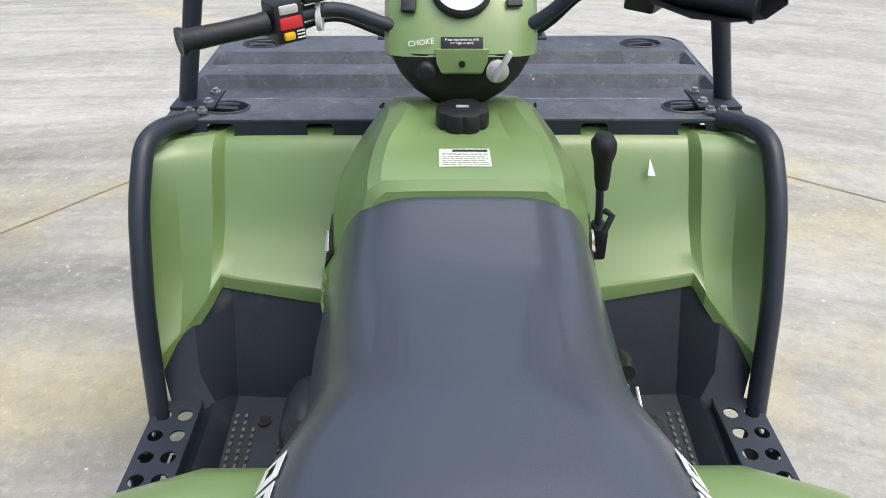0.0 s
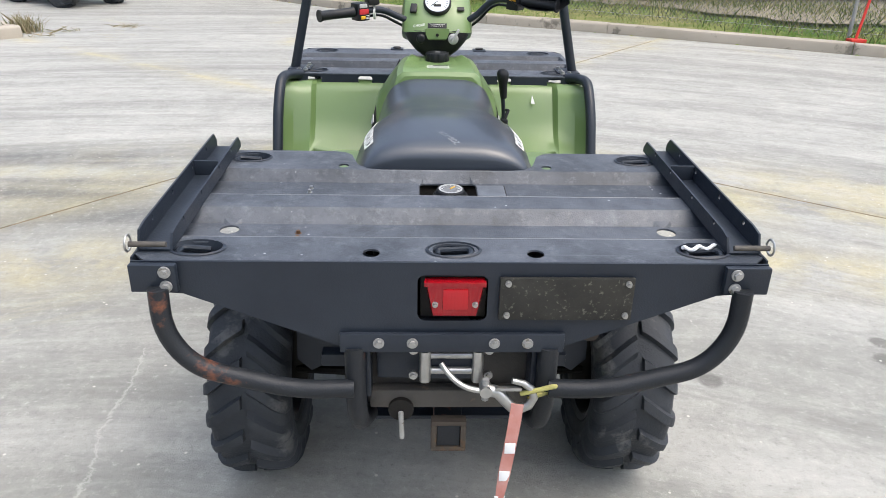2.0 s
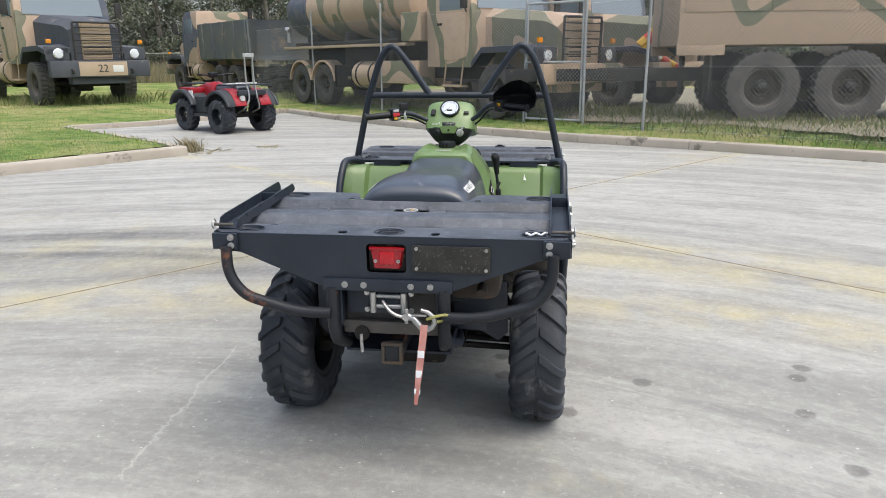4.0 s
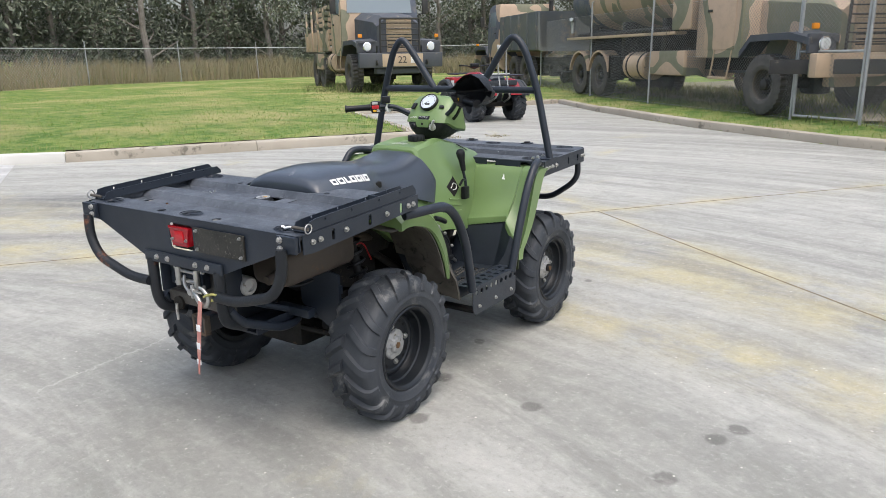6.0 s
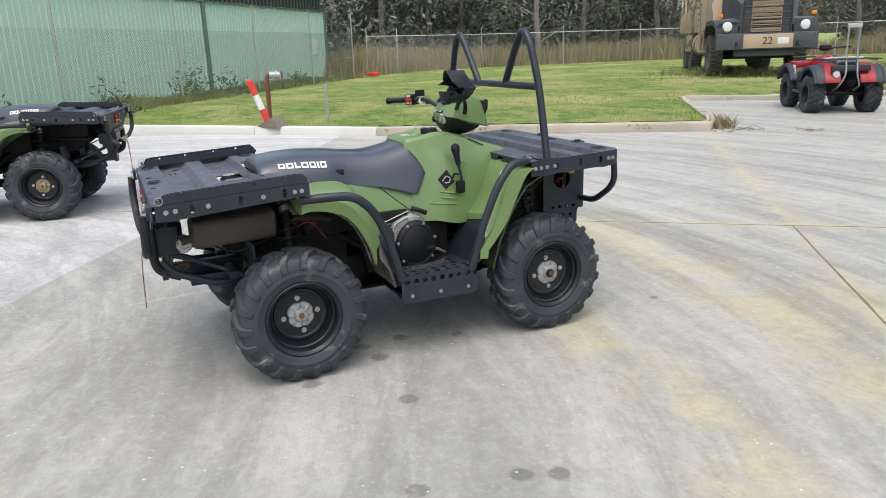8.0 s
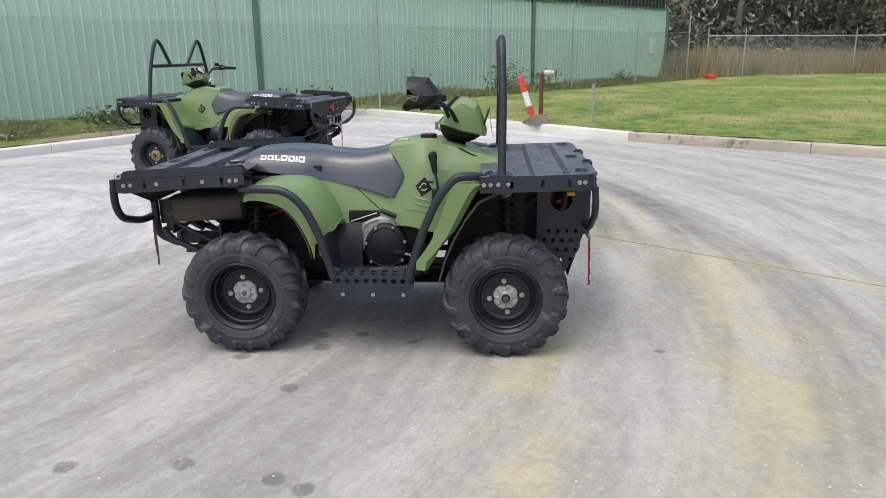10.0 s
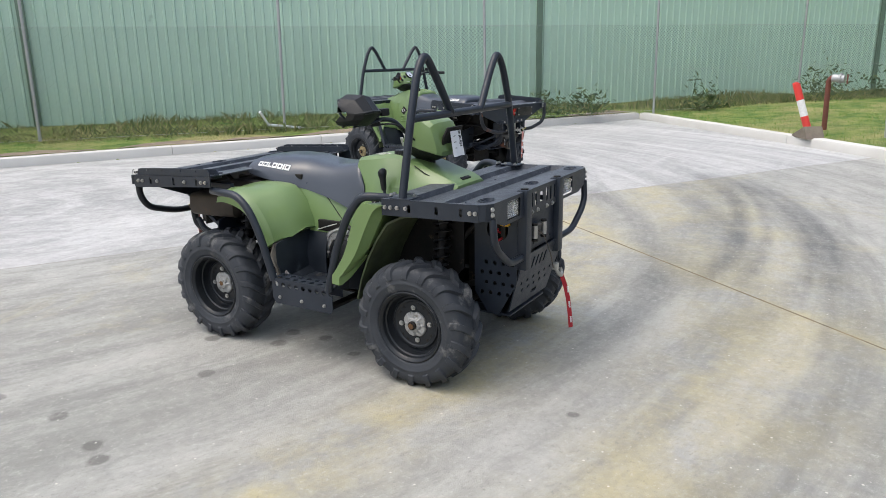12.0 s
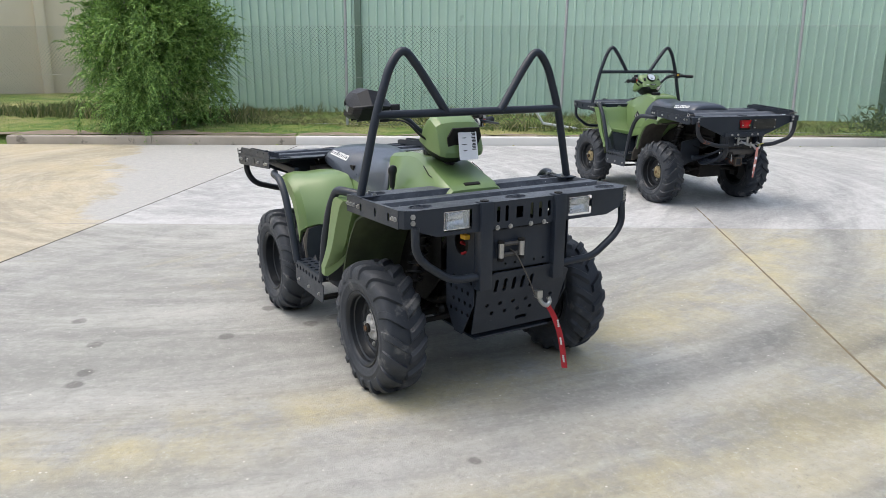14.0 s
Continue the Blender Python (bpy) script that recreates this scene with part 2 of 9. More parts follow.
def prism(bm, outline, depth, m=None):
    """A flat outline in x, y, made depth thick along z."""
    lo = [bm.verts.new((x, y, 0)) for x, y in outline]
    hi = [bm.verts.new((x, y, depth)) for x, y in outline]
    k = len(lo)
    bm.faces.new(lo[::-1])
    bm.faces.new(hi)
    for i in range(k):
        bm.faces.new((lo[i], lo[(i + 1) % k], hi[(i + 1) % k], hi[i]))
    if m is not None:
        bmesh.ops.transform(bm, matrix=m, verts=lo + hi)
    return bm


def circle_hole(x, y, r):
    n = 24 if r > 0.012 else 14
    return [(x + r * math.cos(2 * math.pi * k / n), y + r * math.sin(2 * math.pi * k / n)) for k in range(n)]


def slot_hole(x, y, hx, hy, r):
    """A rounded rectangle: half sizes hx, hy, corner radius r."""
    r = min(r, hx * 0.999, hy * 0.999)
    out = []
    for cx, cy, a0 in ((hx - r, hy - r, 0), (r - hx, hy - r, 90), (r - hx, r - hy, 180), (hx - r, r - hy, 270)):
        for k in range(7):
            a = radians(a0 + 15 * k)
            out.append((x + cx + r * math.cos(a), y + cy + r * math.sin(a)))
    return out


def poly_inside(outline):
    """The signed distance to an outline, positive outside."""
    def d(p, q):
        best, inside = 1e9, False
        for (x0, y0), (x1, y1) in zip(outline, outline[1:] + outline[:1]):
            ex, ey = x1 - x0, y1 - y0
            t = min(1, max(0, ((p - x0) * ex + (q - y0) * ey) / (ex * ex + ey * ey + 1e-12)))
            best = min(best, math.hypot(p - x0 - t * ex, q - y0 - t * ey))
            if (y0 > q) != (y1 > q) and p < x0 + (q - y0) * ex / ey:
                inside = not inside
        return -best if inside else best
    return d


def sheet(x0, x1, y0, y1, cell, holes=(), outline=None, height=None, thick=0.004, m=None, lines=(), cols=()):
    """A sheet of metal with holes cut through and an optional outline; height(x, y) presses ribs into it, which follow the given lines of y."""
    outline = outline or [(x0, y0), (x1, y0), (x1, y1), (x0, y1)]
    pts, edges = [], []
    for loop in [outline, *holes]:
        k = len(pts)
        pts += [Vector(q) for q in loop]
        edges += [(k + i, k + (i + 1) % len(loop)) for i in range(len(loop))]
    inside, cut = poly_inside(outline), [(poly_inside(h), sum(q[0] for q in h) / len(h), sum(q[1] for q in h) / len(h), max(math.hypot(q[0] - h[0][0], q[1] - h[0][1]) for q in h)) for h in holes]
    if height:
        n = max(2, round((x1 - x0) / (cell * 3)))
        across = [x0 + (x1 - x0) * i / n for i in range(n + 1)]
        across = sorted([x for x in across if all(abs(x - c) > 0.006 for c in cols)] + list(cols))
        for q in lines:
            for x in across:
                if inside(x, q) < -0.002:
                    pts.append(Vector((x, q)))
    vs, _, fs, *_ = delaunay_2d_cdt(pts, edges, [], 0, 1e-6)
    bm = bmesh.new()
    grid = [bm.verts.new((v.x, v.y, height(v.x, v.y) if height else 0)) for v in vs]
    for f in fs:
        cx, cy = sum(vs[i].x for i in f) / len(f), sum(vs[i].y for i in f) / len(f)
        if inside(cx, cy) < 0 and not any(math.hypot(cx - hx, cy - hy) < far and d(cx, cy) < 0 for d, hx, hy, far in cut):
            bm.faces.new([grid[i] for i in f])
    bmesh.ops.delete(bm, geom=[v for v in bm.verts if not v.link_faces], context="VERTS")
    ex = bmesh.ops.extrude_face_region(bm, geom=list(bm.faces))
    for v in ex["geom"]:
        if isinstance(v, bmesh.types.BMVert):
            v.co.z += thick
    if m is not None:
        bmesh.ops.transform(bm, matrix=m, verts=bm.verts)
    return bm


def drape(bm, target, lift=0.0012):
    """Lays the flat lettering down onto the thing below it."""
    tree = BVHTree.FromPolygons([v.co for v in target.data.vertices], [tuple(f.vertices) for f in target.data.polygons])
    for v in bm.verts:
        hit = tree.ray_cast(Vector((v.co.x, v.co.y, 2.0)), Vector((0, 0, -1)))
        if hit[0]:
            v.co.z = hit[0].z + lift + (0.0003 if v.co.z > 0 else 0)
    return bm


def drape_side(bm, target, s, also=None):
    """Lays a flat piece, given by its height in x over y and z, onto the flank of a part, on the right (s = 1) or on the left."""
    trees = [BVHTree.FromPolygons([v.co for v in t.data.vertices], [tuple(f.vertices) for f in t.data.polygons]) for t in (target, also) if t]
    for v in bm.verts:
        hits = [h[0].x * s for h in (t.ray_cast(Vector((s * 1.0, v.co.y, v.co.z)), Vector((-s, 0, 0))) for t in trees) if h[0]]
        v.co.x = s * ((max(hits) if hits else 0.25) + 0.0008 + v.co.x)
    return bm


def letters(text, size, depth=0.001):
    """Raised lettering in the built-in font, about its middle, in x and y."""
    cu = bpy.data.curves.new("text", "FONT")
    cu.body, cu.size, cu.extrude, cu.align_x, cu.align_y = text, size, depth, "CENTER", "CENTER"
    ob = bpy.data.objects.new("text", cu)
    scene.collection.objects.link(ob)
    me = bpy.data.meshes.new_from_object(ob.evaluated_get(bpy.context.evaluated_depsgraph_get()))
    bm = bmesh.new()
    bm.from_mesh(me)
    bpy.data.objects.remove(ob)
    return bm


# ---- ground, slabs and kerbs ----
PAD = [(-8.0, 2.85), (-5.0, 7.3), (-5.6, 8.05), (-9.6, 11.1), (-8.3, 12.5), (-6.7, 16.6), (-4.5, 14.1), (-1.5, 11.3), (1.1, 9.45), (2.8, 8.55), (5.57, 6.9), (9.0, 4.8),
       (40.0, -14.0), (40.0, -32.9), (1.8, -10.9), (-2.4, -8.45), (-13.2, -2.2)]
PAD_DIST = poly_inside(PAD)


def concrete_material(name, light, dark, tan, tan_at, arcs, marks, joints=(), bands=(), cracks=(), washed=None):
    m, n, l, p = material(name)
    co = n.new("ShaderNodeNewGeometry").outputs["Position"]
    big, mid = noise_tex(n, l, co, 0.55, 9, 0.72, 0.5), noise_tex(n, l, co, 3.2, 10, 0.8)
    fine, grit = noise_tex(n, l, co, 34, 8, 0.82), noise_tex(n, l, co, 210, 3, 0.75)
    sep = n.new("ShaderNodeSeparateXYZ")
    l.new(co, sep.inputs[0])
    px, py = sep.outputs[0], sep.outputs[1]

    def away(x, y):
        return maths(n, l, "SQRT", maths(n, l, "ADD", maths(n, l, "POWER", maths(n, l, "SUBTRACT", px, x), 2), maths(n, l, "POWER", maths(n, l, "SUBTRACT", py, y), 2)))

    def swirl(x, y, scale, seed, detail=9, rough=0.7):
        """Noise drawn out along circles about x, y, as turning tyres and the broom leave it."""
        turn = maths(n, l, "ARCTAN2", maths(n, l, "SUBTRACT", py, y), maths(n, l, "SUBTRACT", px, x))
        c = n.new("ShaderNodeCombineXYZ")
        l.new(away(x, y), c.inputs[0])
        l.new(maths(n, l, "MULTIPLY", turn, 0.5), c.inputs[1])
        c.inputs[2].default_value = seed
        return noise_tex(n, l, c.outputs[0], scale, detail, rough, 0.25)

    col = mixed(n, l, ramp(n, l, big, [(0.40, (0, 0, 0)), (0.60, (1, 1, 1))]), light, dark)
    col = mixed(n, l, ramp(n, l, mid, [(0.47, (0, 0, 0)), (0.62, (0.5, 0.5, 0.5))]), col, tuple(c * 0.68 for c in dark))
    for x, y, sc, seed, lo, hi, k, to in ((-1.0, -4.9, 2.2, 0.3, 0.49, 0.63, 0.62, tuple(c * 0.64 for c in dark)), (-1.2, -4.6, 0.95, 2.2, 0.47, 0.58, 0.5, tuple(c * 0.66 for c in dark)), (-2.9, -5.8, 2.6, 4.1, 0.51, 0.63, 0.6, tuple(c * 0.62 for c in dark)),
                                          (-1.6, -5.4, 6.5, 3.3, 0.5, 0.62, 0.5, tuple(c * 0.6 for c in dark)), (-0.6, -5.9, 2.9, 9.7, 0.5, 0.66, 0.5, tuple(min(1, c * 1.16) for c in light)), (6.5, -9.5, 2.4, 6.2, 0.53, 0.7, 0.25, tuple(c * 0.7 for c in dark))):
        col = mixed(n, l, ramp(n, l, swirl(x, y, sc, seed), [(lo, (0, 0, 0)), (hi, (k, k, k))]), col, to)
    # straight wash and drag streaks
    for turn, sc, k, to in ((-38, 2.4, 0.2, tuple(c * 0.7 for c in dark)), (-52, 3.0, 0.25, tuple(min(1, c * 1.2) for c in light))):
        mp = n.new("ShaderNodeMapping")
        mp.inputs["Rotation"].default_value, mp.inputs["Scale"].default_value = (0, 0, radians(turn)), (0.13, 1.5, 1)
        l.new(co, mp.inputs["Vector"])
        streak = noise_tex(n, l, mp.outputs[0], sc, 10, 0.74, 0.35)
        col = mixed(n, l, ramp(n, l, streak, [(0.52, (0, 0, 0)), (0.66, (k, k, k))]), col, to)
    stain = noise_tex(n, l, co, 0.42, 8, 0.7, 0.9)
    col = mixed(n, l, ramp(n, l, stain, [(tan_at, (0, 0, 0)), (tan_at + 0.14, (0.65, 0.65, 0.65))]), col, tan)
    if washed:
        # rinsed clean to grey beside one edge, out to a ragged tide line
        x, y, ux, uy, slope, grey = washed
        dx, dy = maths(n, l, "SUBTRACT", px, x), maths(n, l, "SUBTRACT", py, y)
        out = maths(n, l, "SUBTRACT", maths(n, l, "MULTIPLY", dx, uy), maths(n, l, "MULTIPLY", dy, ux))
        on = maths(n, l, "ADD", maths(n, l, "MULTIPLY", dx, -ux), maths(n, l, "MULTIPLY", dy, -uy))
        k = maths(n, l, "SUBTRACT", maths(n, l, "MULTIPLY_ADD", maths(n, l, "SUBTRACT", stain, 0.5), 4.0, maths(n, l, "MULTIPLY", on, slope)), out)
        col = mixed(n, l, maths(n, l, "MULTIPLY_ADD", k, 5.0, 0.5, True), col, grey)
    patchy = ramp(n, l, noise_tex(n, l, co, 1.3, 7, 0.68), [(0.40, (0, 0, 0)), (0.60, (1, 1, 1))])
    # sandy staining along the joints, and where water has run and dried in a curve
    for x, y, ux, uy, wide in joints:
        side = maths(n, l, "ABSOLUTE", maths(n, l, "ADD", maths(n, l, "MULTIPLY", maths(n, l, "SUBTRACT", px, x), -uy), maths(n, l, "MULTIPLY", maths(n, l, "SUBTRACT", py, y), ux)))
        k = maths(n, l, "POWER", maths(n, l, "SUBTRACT", 1.0, maths(n, l, "DIVIDE", side, wide), None, True), 1.6)
        k = maths(n, l, "MULTIPLY", k, patchy)
        col = mixed(n, l, maths(n, l, "MULTIPLY", k, 0.6), col, tan)
    for x, y, r, w, s in bands:
        q = maths(n, l, "DIVIDE", maths(n, l, "SUBTRACT", maths(n, l, "MULTIPLY_ADD", big, 0.5, away(x, y)), r + 0.25), w)
        k = maths(n, l, "POWER", 2.718, maths(n, l, "MULTIPLY", maths(n, l, "POWER", maths(n, l, "ABSOLUTE", q), 2), -1.0))
        col = mixed(n, l, maths(n, l, "MULTIPLY", maths(n, l, "MULTIPLY", k, patchy), s), col, tan)
    # tyre tracks: thin dusty arcs of rubber, broken up by the surface
    rag = ramp(n, l, noise_tex(n, l, co, 1.4, 9, 0.8), [(0.42, (0, 0, 0)), (0.62, (1, 1, 1))])
    for x, y, r, w, s, ux, uy, least in arcs:
        q = maths(n, l, "DIVIDE", maths(n, l, "SUBTRACT", maths(n, l, "MULTIPLY_ADD", mid, 0.10, away(x, y)), r + 0.05), w)
        k = maths(n, l, "POWER", 2.718, maths(n, l, "MULTIPLY", maths(n, l, "POWER", maths(n, l, "ABSOLUTE", q), 2), -1.0))
        # only a stretch of the circle was driven
        ahead = maths(n, l, "ADD", maths(n, l, "MULTIPLY", maths(n, l, "SUBTRACT", px, x), ux), maths(n, l, "MULTIPLY", maths(n, l, "SUBTRACT", py, y), uy))
        there = maths(n, l, "MULTIPLY", maths(n, l, "SUBTRACT", maths(n, l, "DIVIDE", ahead, away(x, y)), least), 1.6 / (1.0 - least), None, True)
        k = maths(n, l, "MULTIPLY", maths(n, l, "MULTIPLY", maths(n, l, "MULTIPLY", k, there), maths(n, l, "MULTIPLY_ADD", rag, 0.5, 0.38)), s)
        col = mixed(n, l, k, col, (0.09, 0.092, 0.096))
    # drips of oil
    wob = noise_tex(n, l, co, 18, 2)
    for x, y, r in marks:
        k = maths(n, l, "MULTIPLY_ADD", maths(n, l, "MULTIPLY", maths(n, l, "MULTIPLY_ADD", wob, 0.9, 0.55), maths(n, l, "DIVIDE", away(x, y), r)), -3.0, 3.0, True)
        col = mixed(n, l, maths(n, l, "MULTIPLY", k, 0.62), col, (0.075, 0.07, 0.065))
    # mottling, pits, pale scabs and crumbs
    blotch = noise_tex(n, l, co, 11, 8, 0.78, 0.3)
    col = mixed(n, l, ramp(n, l, blotch, [(0.5, (0, 0, 0)), (0.6, (0.15, 0.15, 0.15))]), col, tuple(min(1, c * 1.3) for c in light))
    col = mixed(n, l, ramp(n, l, blotch, [(0.4, (0.17, 0.17, 0.17)), (0.5, (0, 0, 0))]), col, tuple(c * 0.66 for c in dark))
    col = mixed(n, l, maths(n, l, "MULTIPLY", ramp(n, l, fine, [(0.55, (0, 0, 0)), (0.66, (1, 1, 1))]), 0.4), col, tuple(min(1, c * 1.5) for c in light))
    col = mixed(n, l, maths(n, l, "MULTIPLY", ramp(n, l, fine, [(0.36, (1, 1, 1)), (0.45, (0, 0, 0))]), 0.5), col, tuple(c * 0.5 for c in dark))
    col = mixed(n, l, maths(n, l, "MULTIPLY", ramp(n, l, grit, [(0.30, (1, 1, 1)), (0.44, (0, 0, 0))]), 0.4), col, (0.15, 0.145, 0.135))
    crumb = n.new("ShaderNodeTexVoronoi")
    crumb.inputs["Scale"].default_value = 11.0
    l.new(co, crumb.inputs["Vector"])
    col = mixed(n, l, ramp(n, l, crumb.outputs["Distance"], [(0.04, (0.7, 0.7, 0.7)), (0.065, (0, 0, 0))]), col, (0.72, 0.69, 0.62))
    for x, y, ux, uy, y0, y1 in cracks:
        side = maths(n, l, "ADD", maths(n, l, "MULTIPLY", maths(n, l, "SUBTRACT", px, x), -uy), maths(n, l, "MULTIPLY", maths(n, l, "SUBTRACT", py, y), ux))
        side = maths(n, l, "ABSOLUTE", maths(n, l, "MULTIPLY_ADD", mid, 0.22, maths(n, l, "SUBTRACT", side, 0.11)))
        k = maths(n, l, "MULTIPLY_ADD", side, -220.0, 1.4, True)
        k = maths(n, l, "MULTIPLY", maths(n, l, "MULTIPLY", k, maths(n, l, "GREATER_THAN", py, y0)), maths(n, l, "LESS_THAN", py, y1))
        col = mixed(n, l, maths(n, l, "MULTIPLY", k, 0.4), col, (0.62, 0.6, 0.56))
    l.new(col, p.inputs["Base Color"])
    l.new(maths(n, l, "MULTIPLY_ADD", mid, 0.3, 0.55, True), p.inputs["Roughness"])
    bump(n, l, p, maths(n, l, "ADD", fine, maths(n, l, "MULTIPLY", grit, 0.7)), 0.6, 0.008)
    return m


OIL = [(0.965, -0.33, 0.05), (1.663, -0.199, 0.05), (1.724, -0.08, 0.05), (0.5, -0.28, 0.05), (0.34, -0.32, 0.05), (0.32, -0.1, 0.045), (0.62, -0.65, 0.05), (0.42, 0.17, 0.035), (1.585, -0.555, 0.05),
       (1.62, -0.98, 0.05), (0.497, 1.398, 0.03)]
ARCS = [(-1.15, -4.97, 7.37, 0.11, 0.6, 0.016, 1.0, 0.86), (-1.38, -3.45, 5.19, 0.12, 0.55, -0.067, 0.998, 0.84), (-0.52, -4.48, 5.77, 0.13, 0.6, -0.388, 0.922, 0.84), (-2.44, -5.69, 7.21, 0.09, 0.7, -0.245, 0.97, 0.9), (-2.41, -3.33, 5.43, 0.14, 0.7, -0.194, 0.981, 0.82),
        (-1.06, -4.58, 6.86, 0.05, 0.5, 0.3, 0.954, 0.8), (-2.04, -4.86, 7.11, 0.06, 0.85, -0.25, 0.968, 0.93), (-2.04, -4.86, 6.97, 0.035, 0.5, -0.25, 0.968, 0.93), (-2.34, -6.74, 8.48, 0.06, 0.85, -0.18, 0.984, 0.96), (-2.14, -8.74, 10.28, 0.08, 0.7, -0.155, 0.988, 0.965),
        (-2.14, -8.74, 9.95, 0.28, 0.5, -0.155, 0.988, 0.965), (4.43, 29.03, 28.33, 0.16, 0.45, -0.196, -0.98, 0.998), (-0.93, -7.05, 9.65, 0.055, 0.5, 0.3, 0.954, 0.8), (-4.2, -6.0, 5.2, 0.12, 0.3, 0.0, 1.0, 0.5), (5.5, -7.0, 6.2, 0.07, 0.3, 0.0, 1.0, 0.3)]
BANDS = [(-0.13, -5.71, 6.55, 0.24, 1.0), (-0.13, -5.71, 7.5, 0.3, 0.75), (-0.4, -6.2, 8.4, 0.35, 0.6)]
JOINTS = [(-0.24, 3.41, 0.62, 0.785, 0.09), (-0.24, 3.41, 0.785, -0.62, 0.09), (-0.24, 3.41, 0.62, 0.785, 0.32), (-0.24, 3.41, 0.785, -0.62, 0.32)]
CONCRETE = concrete_material("old_concrete", (0.415, 0.412, 0.380), (0.338, 0.336, 0.308), (0.445, 0.392, 0.225), 0.595, ARCS, OIL, JOINTS, BANDS, [(-0.97, -1.12, -0.075, 0.997, -1.35, -0.1)])
CONCRETE_SANDY = concrete_material("sandy_concrete", (0.50, 0.45, 0.34), (0.43, 0.38, 0.275), (0.47, 0.395, 0.245), 0.47, ARCS[:2], (), (), washed=(1.25, -3.6, 0.575, 0.818, 0.42, (0.4, 0.4, 0.385)))
CONCRETE_NEW = concrete_material("new_concrete", (0.53, 0.53, 0.52), (0.43, 0.43, 0.42), (0.5, 0.45, 0.36), 0.68, ARCS, ())
KERB = surface("kerb_concrete", (0.40, 0.36, 0.30), (0.28, 0.25, 0.20), 0.85, 0, 1.2, 90, 0.5, (0.15, 0.135, 0.11), 3.5, 0.58)
KERB_NEW = surface("pale_kerb_concrete", (0.60, 0.59, 0.56), (0.5, 0.49, 0.46), 0.8, 0, 1.2, 90, 0.4)
SAND = surface("joint_sand", (0.25, 0.195, 0.115), (0.11, 0.09, 0.06), 0.9, 0, 9, 120, 0.4)
GROUT = surface("pale_joint_grout", (0.38, 0.37, 0.34), (0.28, 0.27, 0.25), 0.9, 0, 9, 120, 0.4)
DIRT = surface("dark_joint_dirt", (0.10, 0.085, 0.065), (0.05, 0.044, 0.036), 0.9, 0, 9, 120, 0.4)


def grass_material():
    m, n, l, p = material("mown_grass")
    co = n.new("ShaderNodeNewGeometry").outputs["Position"]
    a, b, c = noise_tex(n, l, co, 0.45, 5, 0.6), noise_tex(n, l, co, 3.2, 6, 0.7), noise_tex(n, l, co, 45, 4, 0.7)
    col = mixed(n, l, ramp(n, l, b, [(0.41, (0, 0, 0)), (0.59, (1, 1, 1))]), (0.095, 0.19, 0.026), (0.25, 0.31, 0.075))
    col = mixed(n, l, ramp(n, l, a, [(0.47, (0, 0, 0)), (0.6, (0.8, 0.8, 0.8))]), col, (0.42, 0.37, 0.16))
    col = mixed(n, l, maths(n, l, "MULTIPLY", ramp(n, l, c, [(0.5, (0, 0, 0)), (0.7, (1, 1, 1))]), 0.6), col, (0.06, 0.10, 0.02))
    l.new(col, p.inputs["Base Color"])
    p.inputs["Roughness"].default_value = 0.95
    bump(n, l, p, maths(n, l, "ADD", c, b), 0.9, 0.06)
    return m


GRASS = grass_material()
BARE = surface("bare_soil", (0.26, 0.205, 0.145), (0.18, 0.145, 0.1), 0.95, 0, 2.5, 40, 0.8, (0.36, 0.30, 0.22), 7, 0.58)


def ground_height(x, y):
    d = PAD_DIST(x, y)
    if d < 0.06:
        return -0.06
    if d < 0.2:
        return -0.06 + 0.18 * (d - 0.06) / 0.14
    return 0.12 + 0.13 * min(1, (d - 0.2) / 2.5)


def build_ground():
    near = [-26 + 0.25 * i for i in range(int(54 / 0.25) + 1)]
    xs = [-900, -400, -180, -90, -60, -45, -36, -30] + near + [32, 38, 50, 80, 180, 400, 900]
    bm = bmesh.new()
    rows = [[bm.verts.new((x, y, ground_height(x, y) if abs(x) < 50 and abs(y) < 50 else 0.25)) for x in xs] for y in xs]
    for a, b in zip(rows, rows[1:]):
        for i in range(len(xs) - 1):
            bm.faces.new((a[i], a[i + 1], b[i + 1], b[i]))
    tagged(part("ground", bm, GRASS), "mown patchy green grass round the yard", "ground", kind="structure")


build_ground()


def halves(poly, x, y, ux, uy):
    """Cuts a polygon by the line through x, y along u: the part to the left of it, and the part to the right."""
    out = []
    for sign in (1, -1):
        keep = []
        side = [sign * (ux * (q - y) - uy * (p - x)) for p, q in poly]
        for i, (a, b) in enumerate(zip(poly, poly[1:] + poly[:1])):
            sa, sb = side[i], side[(i + 1) % len(poly)]
            if sa >= 0:
                keep.append(a)
            if (sa >= 0) != (sb >= 0):
                t = sa / (sa - sb)
                keep.append((a[0] + (b[0] - a[0]) * t, a[1] + (b[1] - a[1]) * t))
        out.append(keep)
    return out


def slab(poly, mat, label, gap=0.015):
    bm = bmesh.new()
    prism(bm, poly, 0.12, pose(0, 0, -0.12))
    top = [e for e in bm.edges if all(v.co.z > -0.01 for v in e.verts)]
    bmesh.ops.inset_region(bm, faces=[f for f in bm.faces if f.normal.z > 0.5 or all(v.co.z > -0.01 for v in f.verts)], thickness=gap, depth=0.0, use_boundary=True)
    bmesh.ops.triangulate(bm, faces=[f for f in bm.faces if len(f.verts) > 4])
    # the rim of the slab falls away into the joint
    rim = {v for e in top if e.is_valid for v in e.verts}
    for v in rim:
        v.co.z = -0.005
    tagged(part("concrete_slab", bm, mat, sharp=20), label, "pavement", kind="structure")


